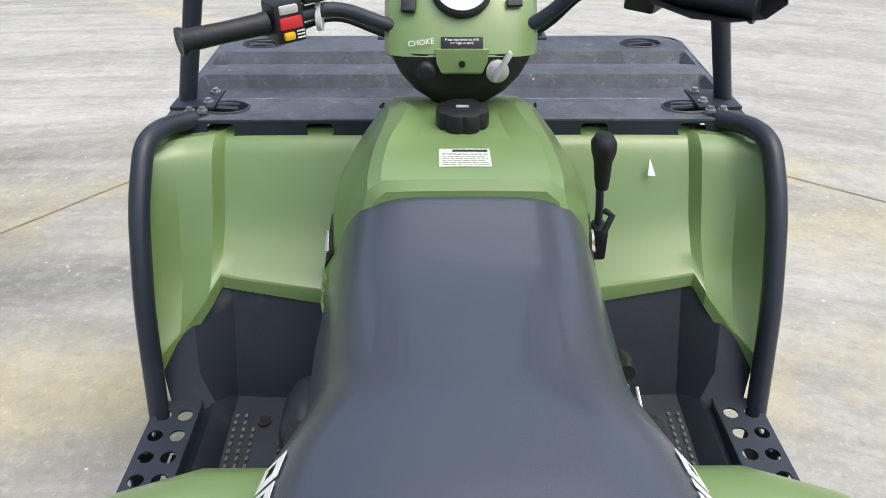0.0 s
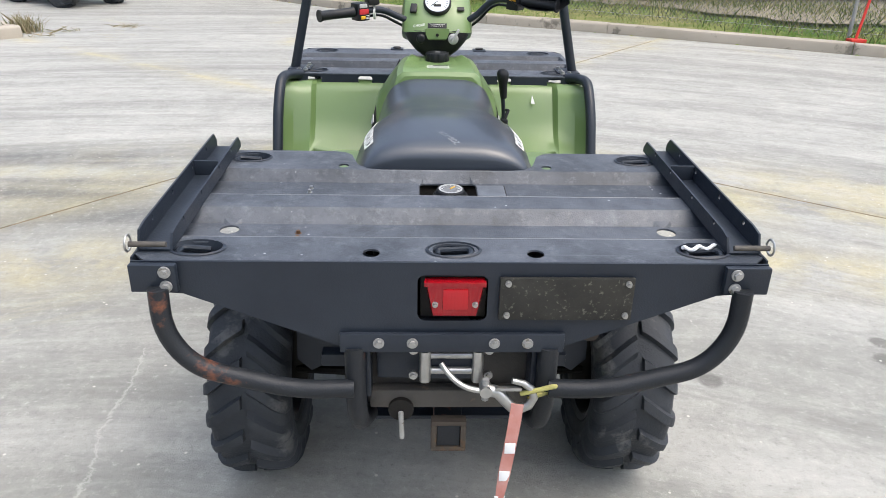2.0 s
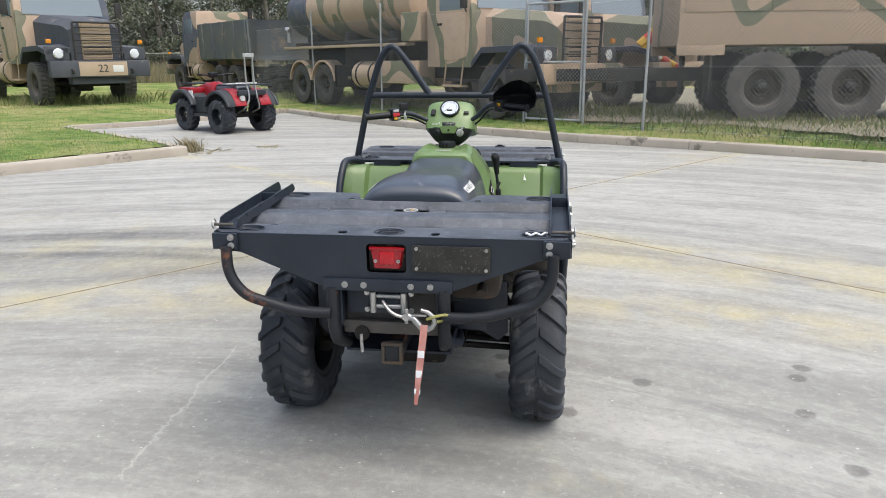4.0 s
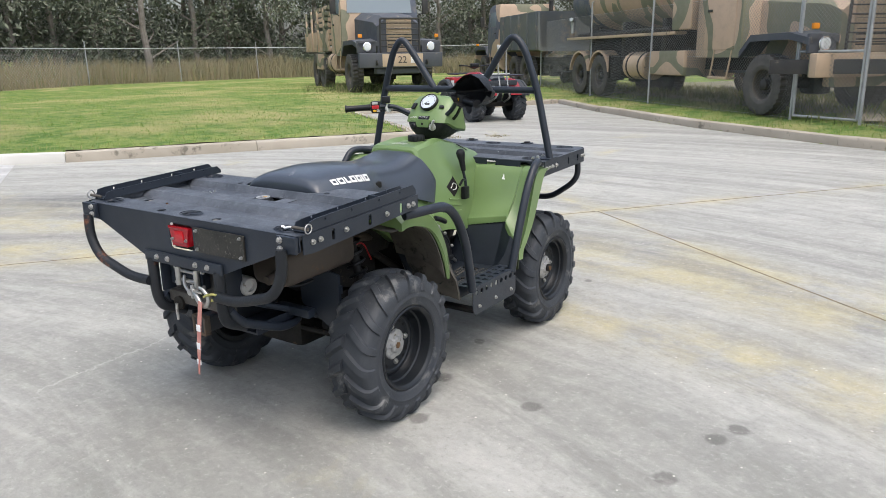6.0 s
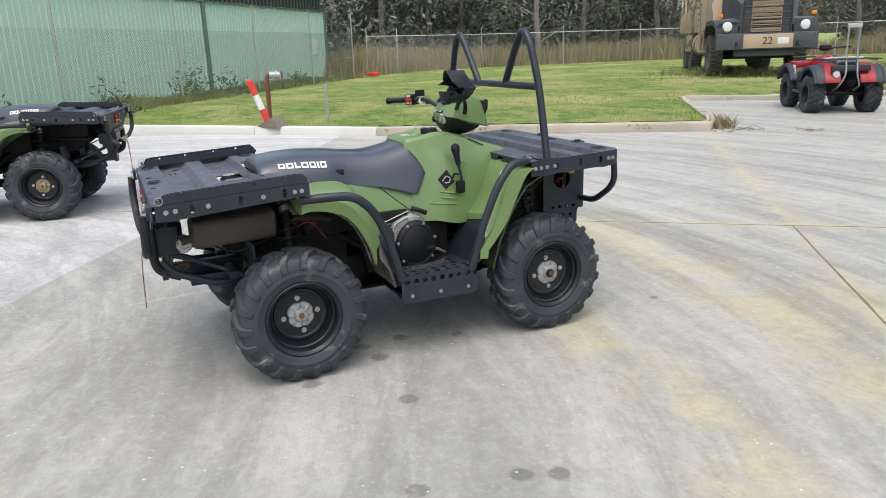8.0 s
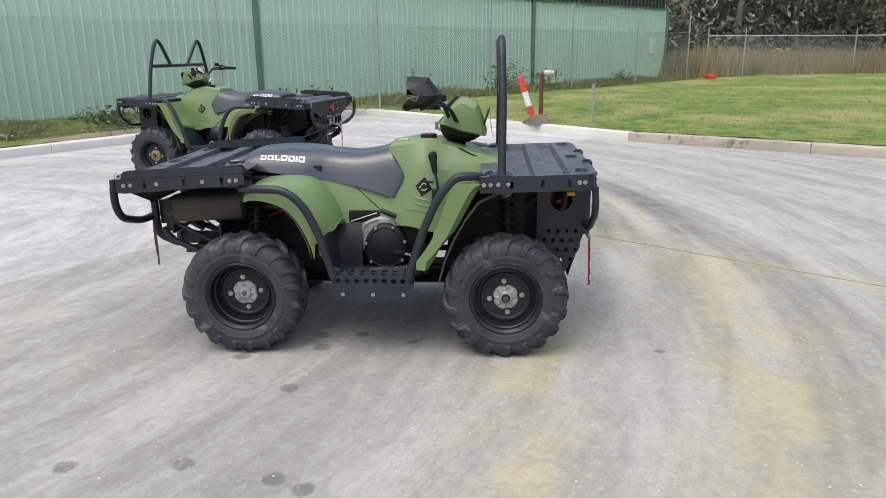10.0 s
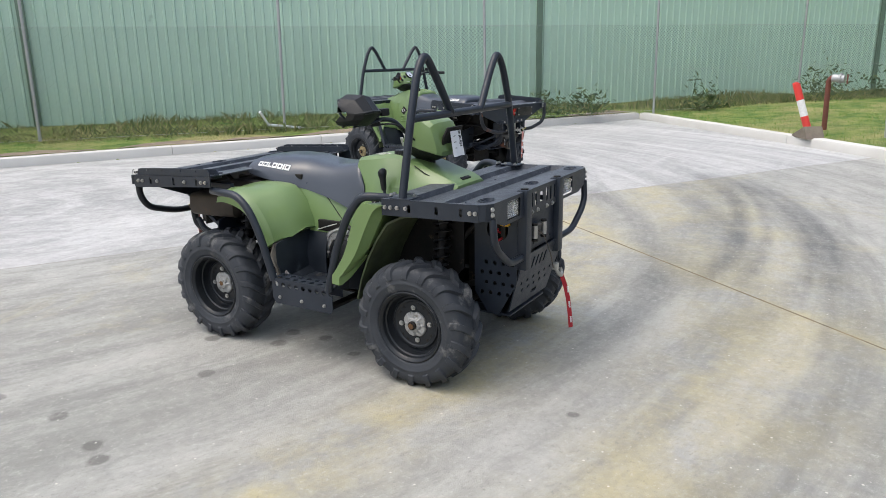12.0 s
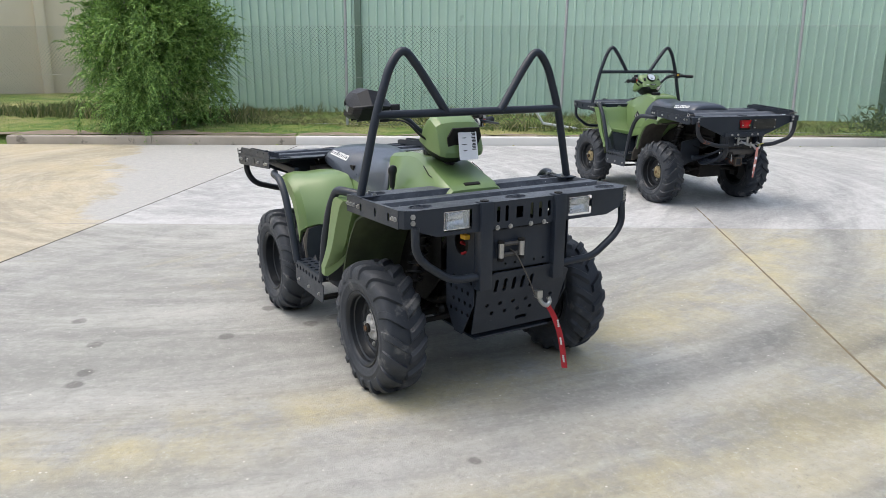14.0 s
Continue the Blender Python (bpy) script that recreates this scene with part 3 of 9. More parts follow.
north, south = halves(PAD, -2.67, -1.21, 0.85, -0.527)
west_new, east_old = halves(south, -2.38, -8.32, 0.607, 0.795)
far_left, near_right = halves(north, -0.24, 3.41, 0.62, 0.785)
near_ahead, near_back = halves(near_right, -0.24, 3.41, 0.785, -0.62)
near_back, near_sandy = halves(near_back, -2.38, -8.32, 0.607, 0.795)
slab(west_new, CONCRETE_NEW, "pale newer concrete slab with grey tyre marks")
slab(east_old, CONCRETE_SANDY, "sandy stained concrete slab beside the bush")
slab(far_left, CONCRETE, "grey weathered concrete slab with sandy stains")
slab(near_ahead, CONCRETE, "grey weathered concrete slab along the truck fence")
slab(near_back, CONCRETE, "grey weathered concrete slab with oil drips under the quad bike")
slab(near_sandy, CONCRETE_SANDY, "sandy stained concrete slab at the yard's open side")


def joint_filler(x, y, ux, uy, back, ahead, mat=None, label="sandy brown dirt in a slab joint"):
    """Sandy dirt packed into the joint between two slabs."""
    bm, rows = bmesh.new(), []
    k = -back
    while k < ahead:
        wob = 0.004 * noise.noise(Vector((k * 2.0, x, 0.0)))
        half = 0.013 + 0.007 * noise.noise(Vector((k * 5.0, y, 1.0)))
        cx, cy = x + ux * k - uy * wob, y + uy * k + ux * wob
        z = 0.0005 + 0.002 * noise.noise(Vector((k * 9.0, 0.0, 2.0)))
        rows.append([bm.verts.new((cx - uy * o, cy + ux * o, zz)) for o, zz in ((-half, z - 0.006), (-half * 0.4, z), (half * 0.4, z), (half, z - 0.006))])
        k += 0.05
    for r0, r1 in zip(rows, rows[1:]):
        for i in range(3):
            bm.faces.new((r0[i], r0[i + 1], r1[i + 1], r1[i]))
    tagged(part("joint_filler", bm, mat or SAND), label, "joint", kind="structure")


joint_filler(-0.24, 3.41, 0.62, 0.785, 6.2, 5.6)
joint_filler(-0.24, 3.41, 0.785, -0.62, 0.0, 7.0)
joint_filler(-2.38, -8.32, 0.607, 0.795, 0.0, 10.5, DIRT, "dark dirt in the joint beside the sandy slab")
joint_filler(-2.67, -1.21, 0.85, -0.527, 8.0, 14.0, GROUT, "pale grout in the joint of the newer slab")


def kerb(a, b, height, mat, label, width=0.17):
    """A kerb stone run with a rounded top edge and cut joints every few metres."""
    a, b = Vector((*a, 0)), Vector((*b, 0))
    d = (b - a).normalized()
    s = Vector((d.y, -d.x, 0))
    if PAD_DIST(*((a + b) / 2 + s * 0.1).xy) < 0:
        s = -s
    prof = [(-0.002, -0.05), (0.0, height - 0.035), (0.012, height - 0.01), (0.035, height), (width, height), (width, -0.05)]
    k = max(1, round((b - a).length / 2.4))
    run = thing("kerb", label, "kerb", kind="structure")
    for i in range(k):
        p, q = a + (b - a) * (i / k) + d * 0.004, a + (b - a) * ((i + 1) / k) - d * 0.004
        part("kerb_stone", loft(bmesh.new(), [[(e + s * o) + Vector((0, 0, z + random.uniform(-0.004, 0.004) * (z > 0))) for o, z in prof] for e in (p, q)]), mat, run)


def soil_strip(a, b, wide):
    """Bare trodden soil behind a kerb, with a ragged edge."""
    a, b = Vector((*a, 0)), Vector((*b, 0))
    L = (b - a).length
    u = (b - a) / L
    s = Vector((u.y, -u.x, 0))
    if PAD_DIST(*((a + b) / 2 + s * 0.3).xy) < 0:
        s = -s
    bm, rows = bmesh.new(), []
    for i in range(int(L / 0.12) + 1):
        p = a + u * min(L, 0.12 * i)
        w = wide * (0.7 + 0.9 * noise.noise(Vector((i * 0.11, wide, 0.0))) + 0.5 * noise.noise(Vector((i * 0.41, 3.0, 0.0))))
        w = max(0.05, w)
        row = []
        for k in range(5):
            q = p + s * (0.172 + w * k / 4)
            row.append(bm.verts.new((q.x, q.y, max(ground_height(q.x, q.y), 0.12) + (0.02 + 0.02 * noise.noise(q * 3.0)) * (1 - k / 4) + (0.012 if k < 4 else -0.02))))
        rows.append(row)
    for r0, r1 in zip(rows, rows[1:]):
        for k in range(4):
            bm.faces.new((r0[k], r0[k + 1], r1[k + 1], r1[k]))
    tagged(part("bare_soil", bm, BARE), "strip of bare brown soil behind the kerb", "soil", kind="structure")


edges = list(zip(PAD, PAD[1:] + PAD[:1]))
for i, (a, b) in enumerate(edges):
    if i in (11, 12, 13):
        continue
    pale = i in (15, 16)
    kerb(a, b, 0.11 if 1 <= i <= 5 else 0.14, KERB_NEW if pale else KERB, "pale newer concrete kerb" if pale else "stained grey concrete kerb beside the grass")
kerb(PAD[11], PAD[12], 0.15, KERB, "stained grey concrete kerb beside the grass")
for i, wide in ((14, 0.8), (15, 0.6), (13, 0.7), (0, 0.12)):
    soil_strip(*edges[i], wide)


LABEL = surface("worn_label", (0.6, 0.62, 0.56), (0.42, 0.46, 0.38), 0.6, 0, 30, 200, 0.1, (0.3, 0.33, 0.25), 60, 0.6)
GREYISH = surface("faded_marker", (0.34, 0.35, 0.37), (0.2, 0.205, 0.215), 0.5)
FADED = surface("faded_label_print", (0.2, 0.215, 0.18), (0.32, 0.34, 0.29), 0.6, 0, 60, 300, 0.05)
DUSTY = surface("dusty_steel", (0.055, 0.05, 0.045), (0.15, 0.135, 0.115), 0.75, 0.1, 7, 80, 0.5, (0.24, 0.21, 0.17), 15, 0.6)
GRIME = surface("grimy_black_plate", (0.034, 0.035, 0.036), (0.095, 0.086, 0.076), 0.55, 0.1, 6, 120, 0.4, (0.2, 0.14, 0.095), 9, 0.58)
HUB = surface("dull_cast_hub", (0.40, 0.40, 0.39), (0.27, 0.27, 0.26), 0.55, 0.4, 30, 200, 0.25, (0.15, 0.13, 0.1), 40, 0.58)
HUB_TAN = surface("rusty_tan_hub", (0.36, 0.29, 0.15), (0.24, 0.19, 0.1), 0.6, 0.3, 30, 200, 0.25, (0.13, 0.1, 0.06), 40, 0.58)
CHROME = surface("lamp_reflector", (0.86, 0.87, 0.88), (0.8, 0.81, 0.82), 0.16, 1.0, 20, 200, 0.02, None, 8, 0.7, 0.04)


# ---- the green quad bike ----
def arc_profile(zt, zb, w, n=14, e=0.55):
    """Half a rounded box section in x, z, from the right foot over the top to the left."""
    out = []
    for i in range(n + 1):
        a = math.pi * i / n
        c, s = math.cos(a), math.sin(a)
        out.append((math.copysign(abs(c) ** e, c) * w, zb + (zt - zb) * abs(s) ** e))
    return out


def smooth_rows(rows, k=4):
    """Fills in rows of numbers between the given ones with a Catmull-Rom curve."""
    rows = [np.array(r, float) for r in rows]
    out = []
    for i in range(len(rows) - 1):
        p0, p1, p2, p3 = rows[max(i - 1, 0)], rows[i], rows[i + 1], rows[min(i + 2, len(rows) - 1)]
        for j in range(k):
            t = j / k
            out.append(0.5 * (2 * p1 + (p2 - p0) * t + (2 * p0 - 5 * p1 + 4 * p2 - p3) * t * t + (3 * p1 - p0 - 3 * p2 + p3) * t ** 3))
    out.append(rows[-1])
    return out


def bolt(x, y, z, axis, parent, r=0.008, mat=None, name="bolt"):
    s = {"x": (1, 0, 0), "-x": (-1, 0, 0), "y": (0, 1, 0), "-y": (0, -1, 0), "z": (0, 0, 1)}[axis]
    bm = bmesh.new()
    d = Vector(s)
    c = Vector((x, y, z))
    tube(bm, [c - d * 0.002, c + d * 0.003], r * 1.5, 14)
    tube(bm, [c + d * 0.003, c + d * 0.009], r, 6)
    return part(name, bm, mat or STEEL, parent)


def tyre_mesh(h, x, y, zc, side, R, rim_r, lugs, turn_way):
    """One moulded tyre: the carcass is a ring whose grid follows the swept lugs, which rise from it and wrap over the shoulders."""
    c = R - 0.017
    # radius, way out (of the half width), lug height, lean of the lug outwards, sweep
    half = [(c, 0.05, 0.0, 0, -0.105), (c, 0.07, 0.017, 0, -0.10), (c, 0.26, 0.0185, 2, -0.055), (c - 0.001, 0.46, 0.0185, 5, 0.0), (c - 0.004, 0.64, 0.018, 12, 0.055), (c - 0.010, 0.79, 0.017, 25, 0.10),
            (c - 0.022, 0.89, 0.015, 42, 0.13), (c - 0.040, 0.945, 0.012, 62, 0.145), (c - 0.054, 0.965, 0.008, 75, 0.15), (c - 0.058, 0.966, 0.0, 80, 0.15), (c - 0.070, 0.97, 0.0, 80, 0.15),
            (c - 0.073, 0.985, 0.0, 80, 0.15), (c - 0.078, 0.985, 0.0, 80, 0.15), (c - 0.081, 0.965, 0.0, 80, 0.15), (rim_r + 0.022, 0.93, 0.0, 80, 0.15), (rim_r + 0.012, 0.90, 0.0, 80, 0.15), (rim_r + 0.006, 0.84, 0.0, 80, 0.15)]
    steps = ((0.0, 0.0), (0.055, 1.0), (0.2, 1.0), (0.34, 1.0), (0.395, 0.0), (0.55, 0.0), (0.7, 0.0), (0.85, 0.0))
    rows = [(half[k], -1) for k in range(len(half) - 1, -1, -1)] + [(q, 1) for q in half]
    bm, grid = bmesh.new(), []
    for (r, a, lift, lean, sweep), way in rows:
        ring = []
        for k in range(lugs):
            wear = 0.86 + 0.14 * noise.noise(Vector((k * 1.7, way * 3.1, y * 9 + x * 5)))
            for j, (f, _) in enumerate(steps):
                up = steps[j if way > 0 else (j + 4) % 8][1] * lift * wear
                g = f if way > 0 else f
                ang = turn_way * (2 * math.pi * (k + g) / lugs + sweep)
                rr, aa = r + up * math.cos(radians(lean)), a * h + up * 0.75 * math.sin(radians(lean))
                ring.append(bm.verts.new((x + side * way * aa, y + rr * math.cos(ang), zc + rr * math.sin(ang))))
        grid.append(ring)
    n = lugs * len(steps)
    inner = []
    for way in (1, -1):
        inner.append([bm.verts.new((x + side * way * h * 0.6, y + (rim_r - 0.004) * math.cos(t), zc + (rim_r - 0.004) * math.sin(t))) for t in (turn_way * (2 * math.pi * (k // 8 + steps[k % 8][0]) / lugs + 0.15) for k in range(n))])
    grid += inner
    for p, q in zip(grid, grid[1:] + grid[:1]):
        for k in range(n):
            bm.faces.new((p[k], p[(k + 1) % n], q[(k + 1) % n], q[k]))
    return bm


def wheel_mesh_parts(width, root, x, y, side, front, R=0.303, zc=0.293, rim_r=0.165, dish=None, nut=None, turn_way=1):
    """One wheel with its hub, nuts and lugged tyre; side is 1 on the right."""
    h = width / 2
    d = 0.010 if dish is None else dish

    def P(r, a):
        return (r, x + side * a)

    e = h * 0.90
    prof = [P(0.03, d), P(0.104, d), P(0.110, d + 0.004), P(0.118, d + 0.004), P(0.124, d - 0.004), P(0.134, d - 0.006), P(0.140, d + 0.004), P(0.143, d + 0.028), P(0.149, d + 0.033), P(0.152, e - 0.012), P(0.158, e - 0.004), P(rim_r + 0.001, e + 0.001), P(rim_r + 0.006, e - 0.002), P(rim_r + 0.007, e - 0.007),
            P(rim_r - 0.005, h * 0.6), P(rim_r - 0.005, -h * 0.8), P(rim_r + 0.004, -h * 0.86), P(0.15, -h * 0.8), P(0.12, d - 0.014), P(0.03, d - 0.012)]
    wheel = part("wheel", disc(prof, 56, "x", (0, y, zc)), RIM, root, "black pressed steel wheel with a bare hub", 24)
    part("tyre", tyre_mesh(h, x, y, zc, side, R, rim_r, 18 if front else 19, turn_way), RUBBER, wheel, "worn black rubber tyre with deep swept lugs", 34)
    # cast hub: a scalloped flange, ribs, the axle stub and its nut
    ring = []
    for k in range(64):
        a = 2 * math.pi * k / 64
        ring.append((1.0 - 0.11 * max(0.0, math.cos(4 * (a - 0.12))) ** 2, a))
    bm = loft(bmesh.new(), [[(x + side * (o + rib * max(0.0, math.cos(8 * a)) ** 3), y + r * q * math.cos(a), zc + r * q * math.sin(a)) for q, a in ring] for r, o, rib in ((0.062, d - 0.002, 0), (0.062, d + 0.008, 0), (0.058, d + 0.012, 0.001), (0.046, d + 0.013, 0.005), (0.036, d + 0.014, 0.006), (0.030, d + 0.024, 0), (0.026, d + 0.026, 0), (0.004, d + 0.026, 0))])
    part("hub", bm, HUB, wheel, "bare cast aluminium hub")
    n = d + 0.05 if nut is None else nut
    part("axle_stub", disc([P(0.004, d + 0.02), P(0.021, d + 0.02), P(0.021, n - 0.008), P(0.016, n - 0.004), P(0.004, n - 0.004)], 18, "x", (0, y, zc)), DARK if front else ALU, wheel)
    part("axle_nut", tubed([(x + side * (n - 0.012), y, zc), (x + side * n, y, zc)], 0.014, 6), BRASS, wheel)
    for k in range(4):
        a = math.pi / 2 * k + 0.12
        bolt(x + side * (d + 0.003), y + 0.078 * math.cos(a), zc + 0.078 * math.sin(a), "x" if side > 0 else "-x", wheel, 0.008, STEEL, "lug_nut")
        for b in (a + math.pi / 4 - 0.17, a + math.pi / 4 + 0.17):
            bmw = bmesh.new()
            c = Vector((x + side * (d + 0.0005), y + 0.094 * math.cos(b), zc + 0.094 * math.sin(b)))
            prism(bmw, [(-0.008, -0.006), (0.008, -0.006), (0.0, 0.009)], 0.0012, Matrix.Translation(c) @ Matrix.Rotation(b, 4, "X") @ pose(0, 0, 0, 90, 0, 90))
            part("vent_slot", bmw, DARK, wheel)


def tie_down(root, x, y, z, turn=0):
    """An oval recess in the deck with a folded tie-down loop in it."""
    mm = pose(x, y, z, 0, 0, turn)
    bm = bmesh.new()
    pts = [(0.049 * math.cos(a), 0.031 * math.sin(a)) for a in (2 * math.pi * k / 24 for k in range(24))]
    loft(bm, [[mm @ Vector((p * s, q * s, h)) for p, q in pts] for s, h in ((1.10, 0.0015), (1.0, 0.0035), (0.93, -0.004), (0.8, -0.022), (0.05, -0.026))], cap=False)
    dish = part("tie_down", bm, BLACK, root, "oval recessed tie-down point")
    bm = bmesh.new()
    tube(bm, [mm @ Vector(p) for p in rounded([(-0.03, 0.0, -0.012), (-0.03, 0.018, -0.010), (0.034, 0.018, -0.006), (0.034, -0.016, -0.006), (-0.022, -0.016, -0.010)], 0.014, 4)], 0.006, 8)
    part("loop", bm, TUBE, dish)


def quad_bike():
    root = thing("quad_bike", "olive green utility quad bike with black steel racks and bars", "quad bike", "olive quad bikes")
    for x, y, side, front in ((0.491, -0.6415, 1, False), (-0.491, -0.6415, -1, False), (0.502, 0.6415, 1, True), (-0.502, 0.6415, -1, True)):
        wheel_mesh_parts(0.212 if not front else 0.2, root, x, y, side, front, dish=0.008 if not front else 0.028, nut=0.036 if not front else 0.072)

    # seat
    rows = smooth_rows([(-0.709, 0.900, 0.884, 0.172), (-0.704, 0.921, 0.875, 0.203), (-0.68, 0.941, 0.866, 0.217), (-0.62, 0.952, 0.853, 0.229), (-0.5, 0.960, 0.836, 0.238), (-0.39, 0.956, 0.817, 0.232), (-0.335, 0.952, 0.807, 0.217), (-0.27, 0.942, 0.796, 0.202), (-0.19, 0.933, 0.781, 0.205), (-0.11, 0.931, 0.766, 0.213), (-0.03, 0.942, 0.745, 0.221), (0.02, 0.953, 0.728, 0.225), (0.05, 0.958, 0.718, 0.226), (0.066, 0.945, 0.716, 0.222)], 4)

    def seat_form(y):
        """The roundness of the seat's section and how far it draws in towards the top."""
        f = min(1, max(0, (y + 0.42) / 0.36))
        return 0.60 - 0.19 * f, 0.17 + 0.09 * f
    rings = []
    for y, zt, zb, w in rows:
        lean = max(0.0, (y + 0.12) / 0.21)
        e, draw = seat_form(y)
        ring = []
        for px, pz in arc_profile(zt, zb, w, 26, e):
            k = (pz - zb) / (zt - zb)
            ring.append((px * (1 - draw * k), y + lean * 0.07 * (1 - abs(2 * k - 0.9)), pz))
        rings.append(ring)
    bm = loft(bmesh.new(), rings)
    seat = part("seat", bm, VINYL, root, "smooth dark grey vinyl saddle", 60)
    # the printed mark on both flanks, as plain blocks
    for s in (1, -1):
        # wrap the blocks onto the seat's flank
        def flank(v):
            y = min(max(v.x, -0.69), 0.0)
            i = max(1, next(j for j in range(len(rows)) if rows[j][0] >= y))
            f = (y - rows[i - 1][0]) / (rows[i][0] - rows[i - 1][0])
            zt, zb, w = (p + (q - p) * f for p, q in zip(rows[i - 1][1:], rows[i][1:]))
            e, draw = seat_form(y)
            th = radians(27) + (v.y - 0.014) * 9.5
            k, c = math.sin(th) ** e, math.cos(th) ** e
            out = 0.002 + v.z * 0.3
            return Vector((s * (c * w * (1 - draw * k) + out * 0.7), y, zb + (zt - zb) * k + out * 0.7))
        for k, (wd, hollow) in enumerate(((0.031, 1), (0.034, 1), (0.026, 0), (0.033, 1), (0.031, 1), (0.010, 2), (0.031, 1))):
            y0, e, h = (-0.615, -0.578, -0.5375, -0.507, -0.468, -0.4315, -0.416)[k] if s > 0 else (-0.385 - 0.031, -0.385 - 0.071, -0.385 - 0.103, -0.385 - 0.142, -0.385 - 0.179, -0.385 - 0.195, -0.385 - 0.2315)[k], 0.0078, 0.028
            if hollow == 1:
                bm = sheet(y0, y0 + wd, 0, h, 0.01, [[(y0 + e, e), (y0 + wd - e, e), (y0 + wd - e, h - e), (y0 + e, h - e)]], None, None, 0.0025)
            else:
                bm = sheet(y0, y0 + wd, 0, h, 0.01, (), [(y0, 0), (y0 + wd, 0), (y0 + wd, h if hollow == 2 else e), (y0 + e, h if hollow == 2 else e), (y0 + e, h), (y0, h)] if hollow == 0 else None, None, 0.0025)
            for v in bm.verts:
                v.co = flank(v.co)
            part("print", bm, WHITE, seat, "white printed block of the worn seat mark")

    # saddle rail gap and latch under the seat's tail
    part("seat_base", boxed((-0.2, -0.69, 0.845), (0.2, -0.3, 0.875), 0.008), DARK, root)
    # dark box added to stand in for the shade below the seat
    part("under_seat_tray", boxed((-0.29, -0.745, 0.79), (0.29, -0.56, 0.828), 0.006), DARK, root)
    part("seat_latch", tubed([(0.03, -0.69, 0.872), (0.03, -0.722, 0.862), (0.06, -0.722, 0.862), (0.06, -0.69, 0.872)], 0.003, 8, 0.01), HUB, root, "bent wire seat latch")

    # body shell: under the seat, then the tank hump
    rows = smooth_rows([(-0.50, 0.84, 0.73, 0.21, 0.235, 0.24), (-0.36, 0.82, 0.66, 0.205, 0.232, 0.24), (-0.26, 0.80, 0.59, 0.198, 0.228, 0.242), (-0.15, 0.782, 0.582, 0.194, 0.226, 0.243), (-0.03, 0.755, 0.58, 0.192, 0.224, 0.244), (0.06, 0.73, 0.578, 0.19, 0.224, 0.244)], 3)
    bm = loft(bmesh.new(), [[(w0, y, zt), (w1, y, zt * 0.55 + zb * 0.45), (w2, y, zb), (-w2, y, zb), (-w1, y, zt * 0.55 + zb * 0.45), (-w0, y, zt)] for y, zt, zb, w0, w1, w2 in rows])
    panel = part("side_panel", bm, GREEN, root, "olive plastic panel below the seat")
    hump = smooth_rows([
        # y, top, half width on top, shoulder z and x, belly z and x, foot z and x
        (-0.02, 0.915, 0.09, 0.89, 0.105, 0.80, 0.15, 0.60, 0.232),
        (0.035, 0.935, 0.095, 0.915, 0.112, 0.81, 0.158, 0.585, 0.238),
        (0.052, 0.978, 0.119, 0.962, 0.139, 0.82, 0.172, 0.575, 0.243),
        (0.15, 0.990, 0.114, 0.976, 0.138, 0.84, 0.186, 0.57, 0.25),
        (0.22, 0.997, 0.096, 0.985, 0.128, 0.85, 0.212, 0.555, 0.262),
        (0.30, 0.992, 0.090, 0.982, 0.122, 0.855, 0.214, 0.54, 0.255),
        (0.40, 0.968, 0.108, 0.955, 0.134, 0.85, 0.207, 0.56, 0.238),
        (0.50, 0.932, 0.120, 0.915, 0.145, 0.835, 0.195, 0.62, 0.215),
        (0.60, 0.898, 0.126, 0.882, 0.148, 0.82, 0.185, 0.72, 0.19),
        (0.645, 0.872, 0.120, 0.86, 0.14, 0.82, 0.17, 0.76, 0.17)], 3)
    rings = []
    for y, zt, wt, zs, ws, zb, wb, zf, wf in hump:
        dip = 0.022 * min(1, max(0, (y - 0.10) / 0.08)) * min(1, max(0, (0.36 - y) / 0.08))
        half = [(wf, zf), ((wf + wb) / 2 + 0.006, (zf + zb) / 2), (wb, zb), ((wb + ws) / 2 + 0.004, (zb + zs) / 2), (ws, zs), (wt, zt + dip * 0.25), (wt * 0.68, zt - dip * 0.55 + 0.001)]
        rings.append([(px, y, pz) for px, pz in half] + [(0, y, zt - dip * 0.6 + 0.002)] + [(-px, y, pz) for px, pz in half[::-1]])
    tank = part("tank_cover", loft(bmesh.new(), rings), GREEN, root, "olive moulded tank cover with raised edges", 24)
    for s in (1, -1):
        # the vent recess with its mark, moulded grooves and the panel seam, laid on the flank
        side = Matrix(((0, 0, 1, 0), (1, 0, 0, 0), (0, 1, 0, 0), (0, 0, 0, 1)))
        bm = prism(bmesh.new(), [(-0.042, 0.002), (-0.008, -0.05), (0.046, -0.012), (0.008, 0.05)], 0.002, pose(0.0, 0.225, 0.772) @ side)
        bmesh.ops.subdivide_edges(bm, edges=bm.edges, cuts=3, use_grid_fill=True)
        vent = part("vent_recess", drape_side(bm, tank, s), DARK, tank, "black diamond-shaped vent")
        part("mark", drape_side(tubed([(0.004, 0.205, 0.765), (0.004, 0.225, 0.792), (0.004, 0.25, 0.778), (0.004, 0.238, 0.755), (0.004, 0.215, 0.757)], 0.0025, 6, 0.01), tank, s), ALU, vent)
        for y0, z0, y1, z1 in ((0.185, 0.715, 0.27, 0.70), (0.19, 0.685, 0.27, 0.672), (0.13, 0.66, 0.27, 0.645)):
            part("groove", drape_side(tubed([(0.001, y0 + (y1 - y0) * k / 5, z0 + (z1 - z0) * k / 5) for k in range(6)], 0.004, 6), tank, s), GREEN, tank)
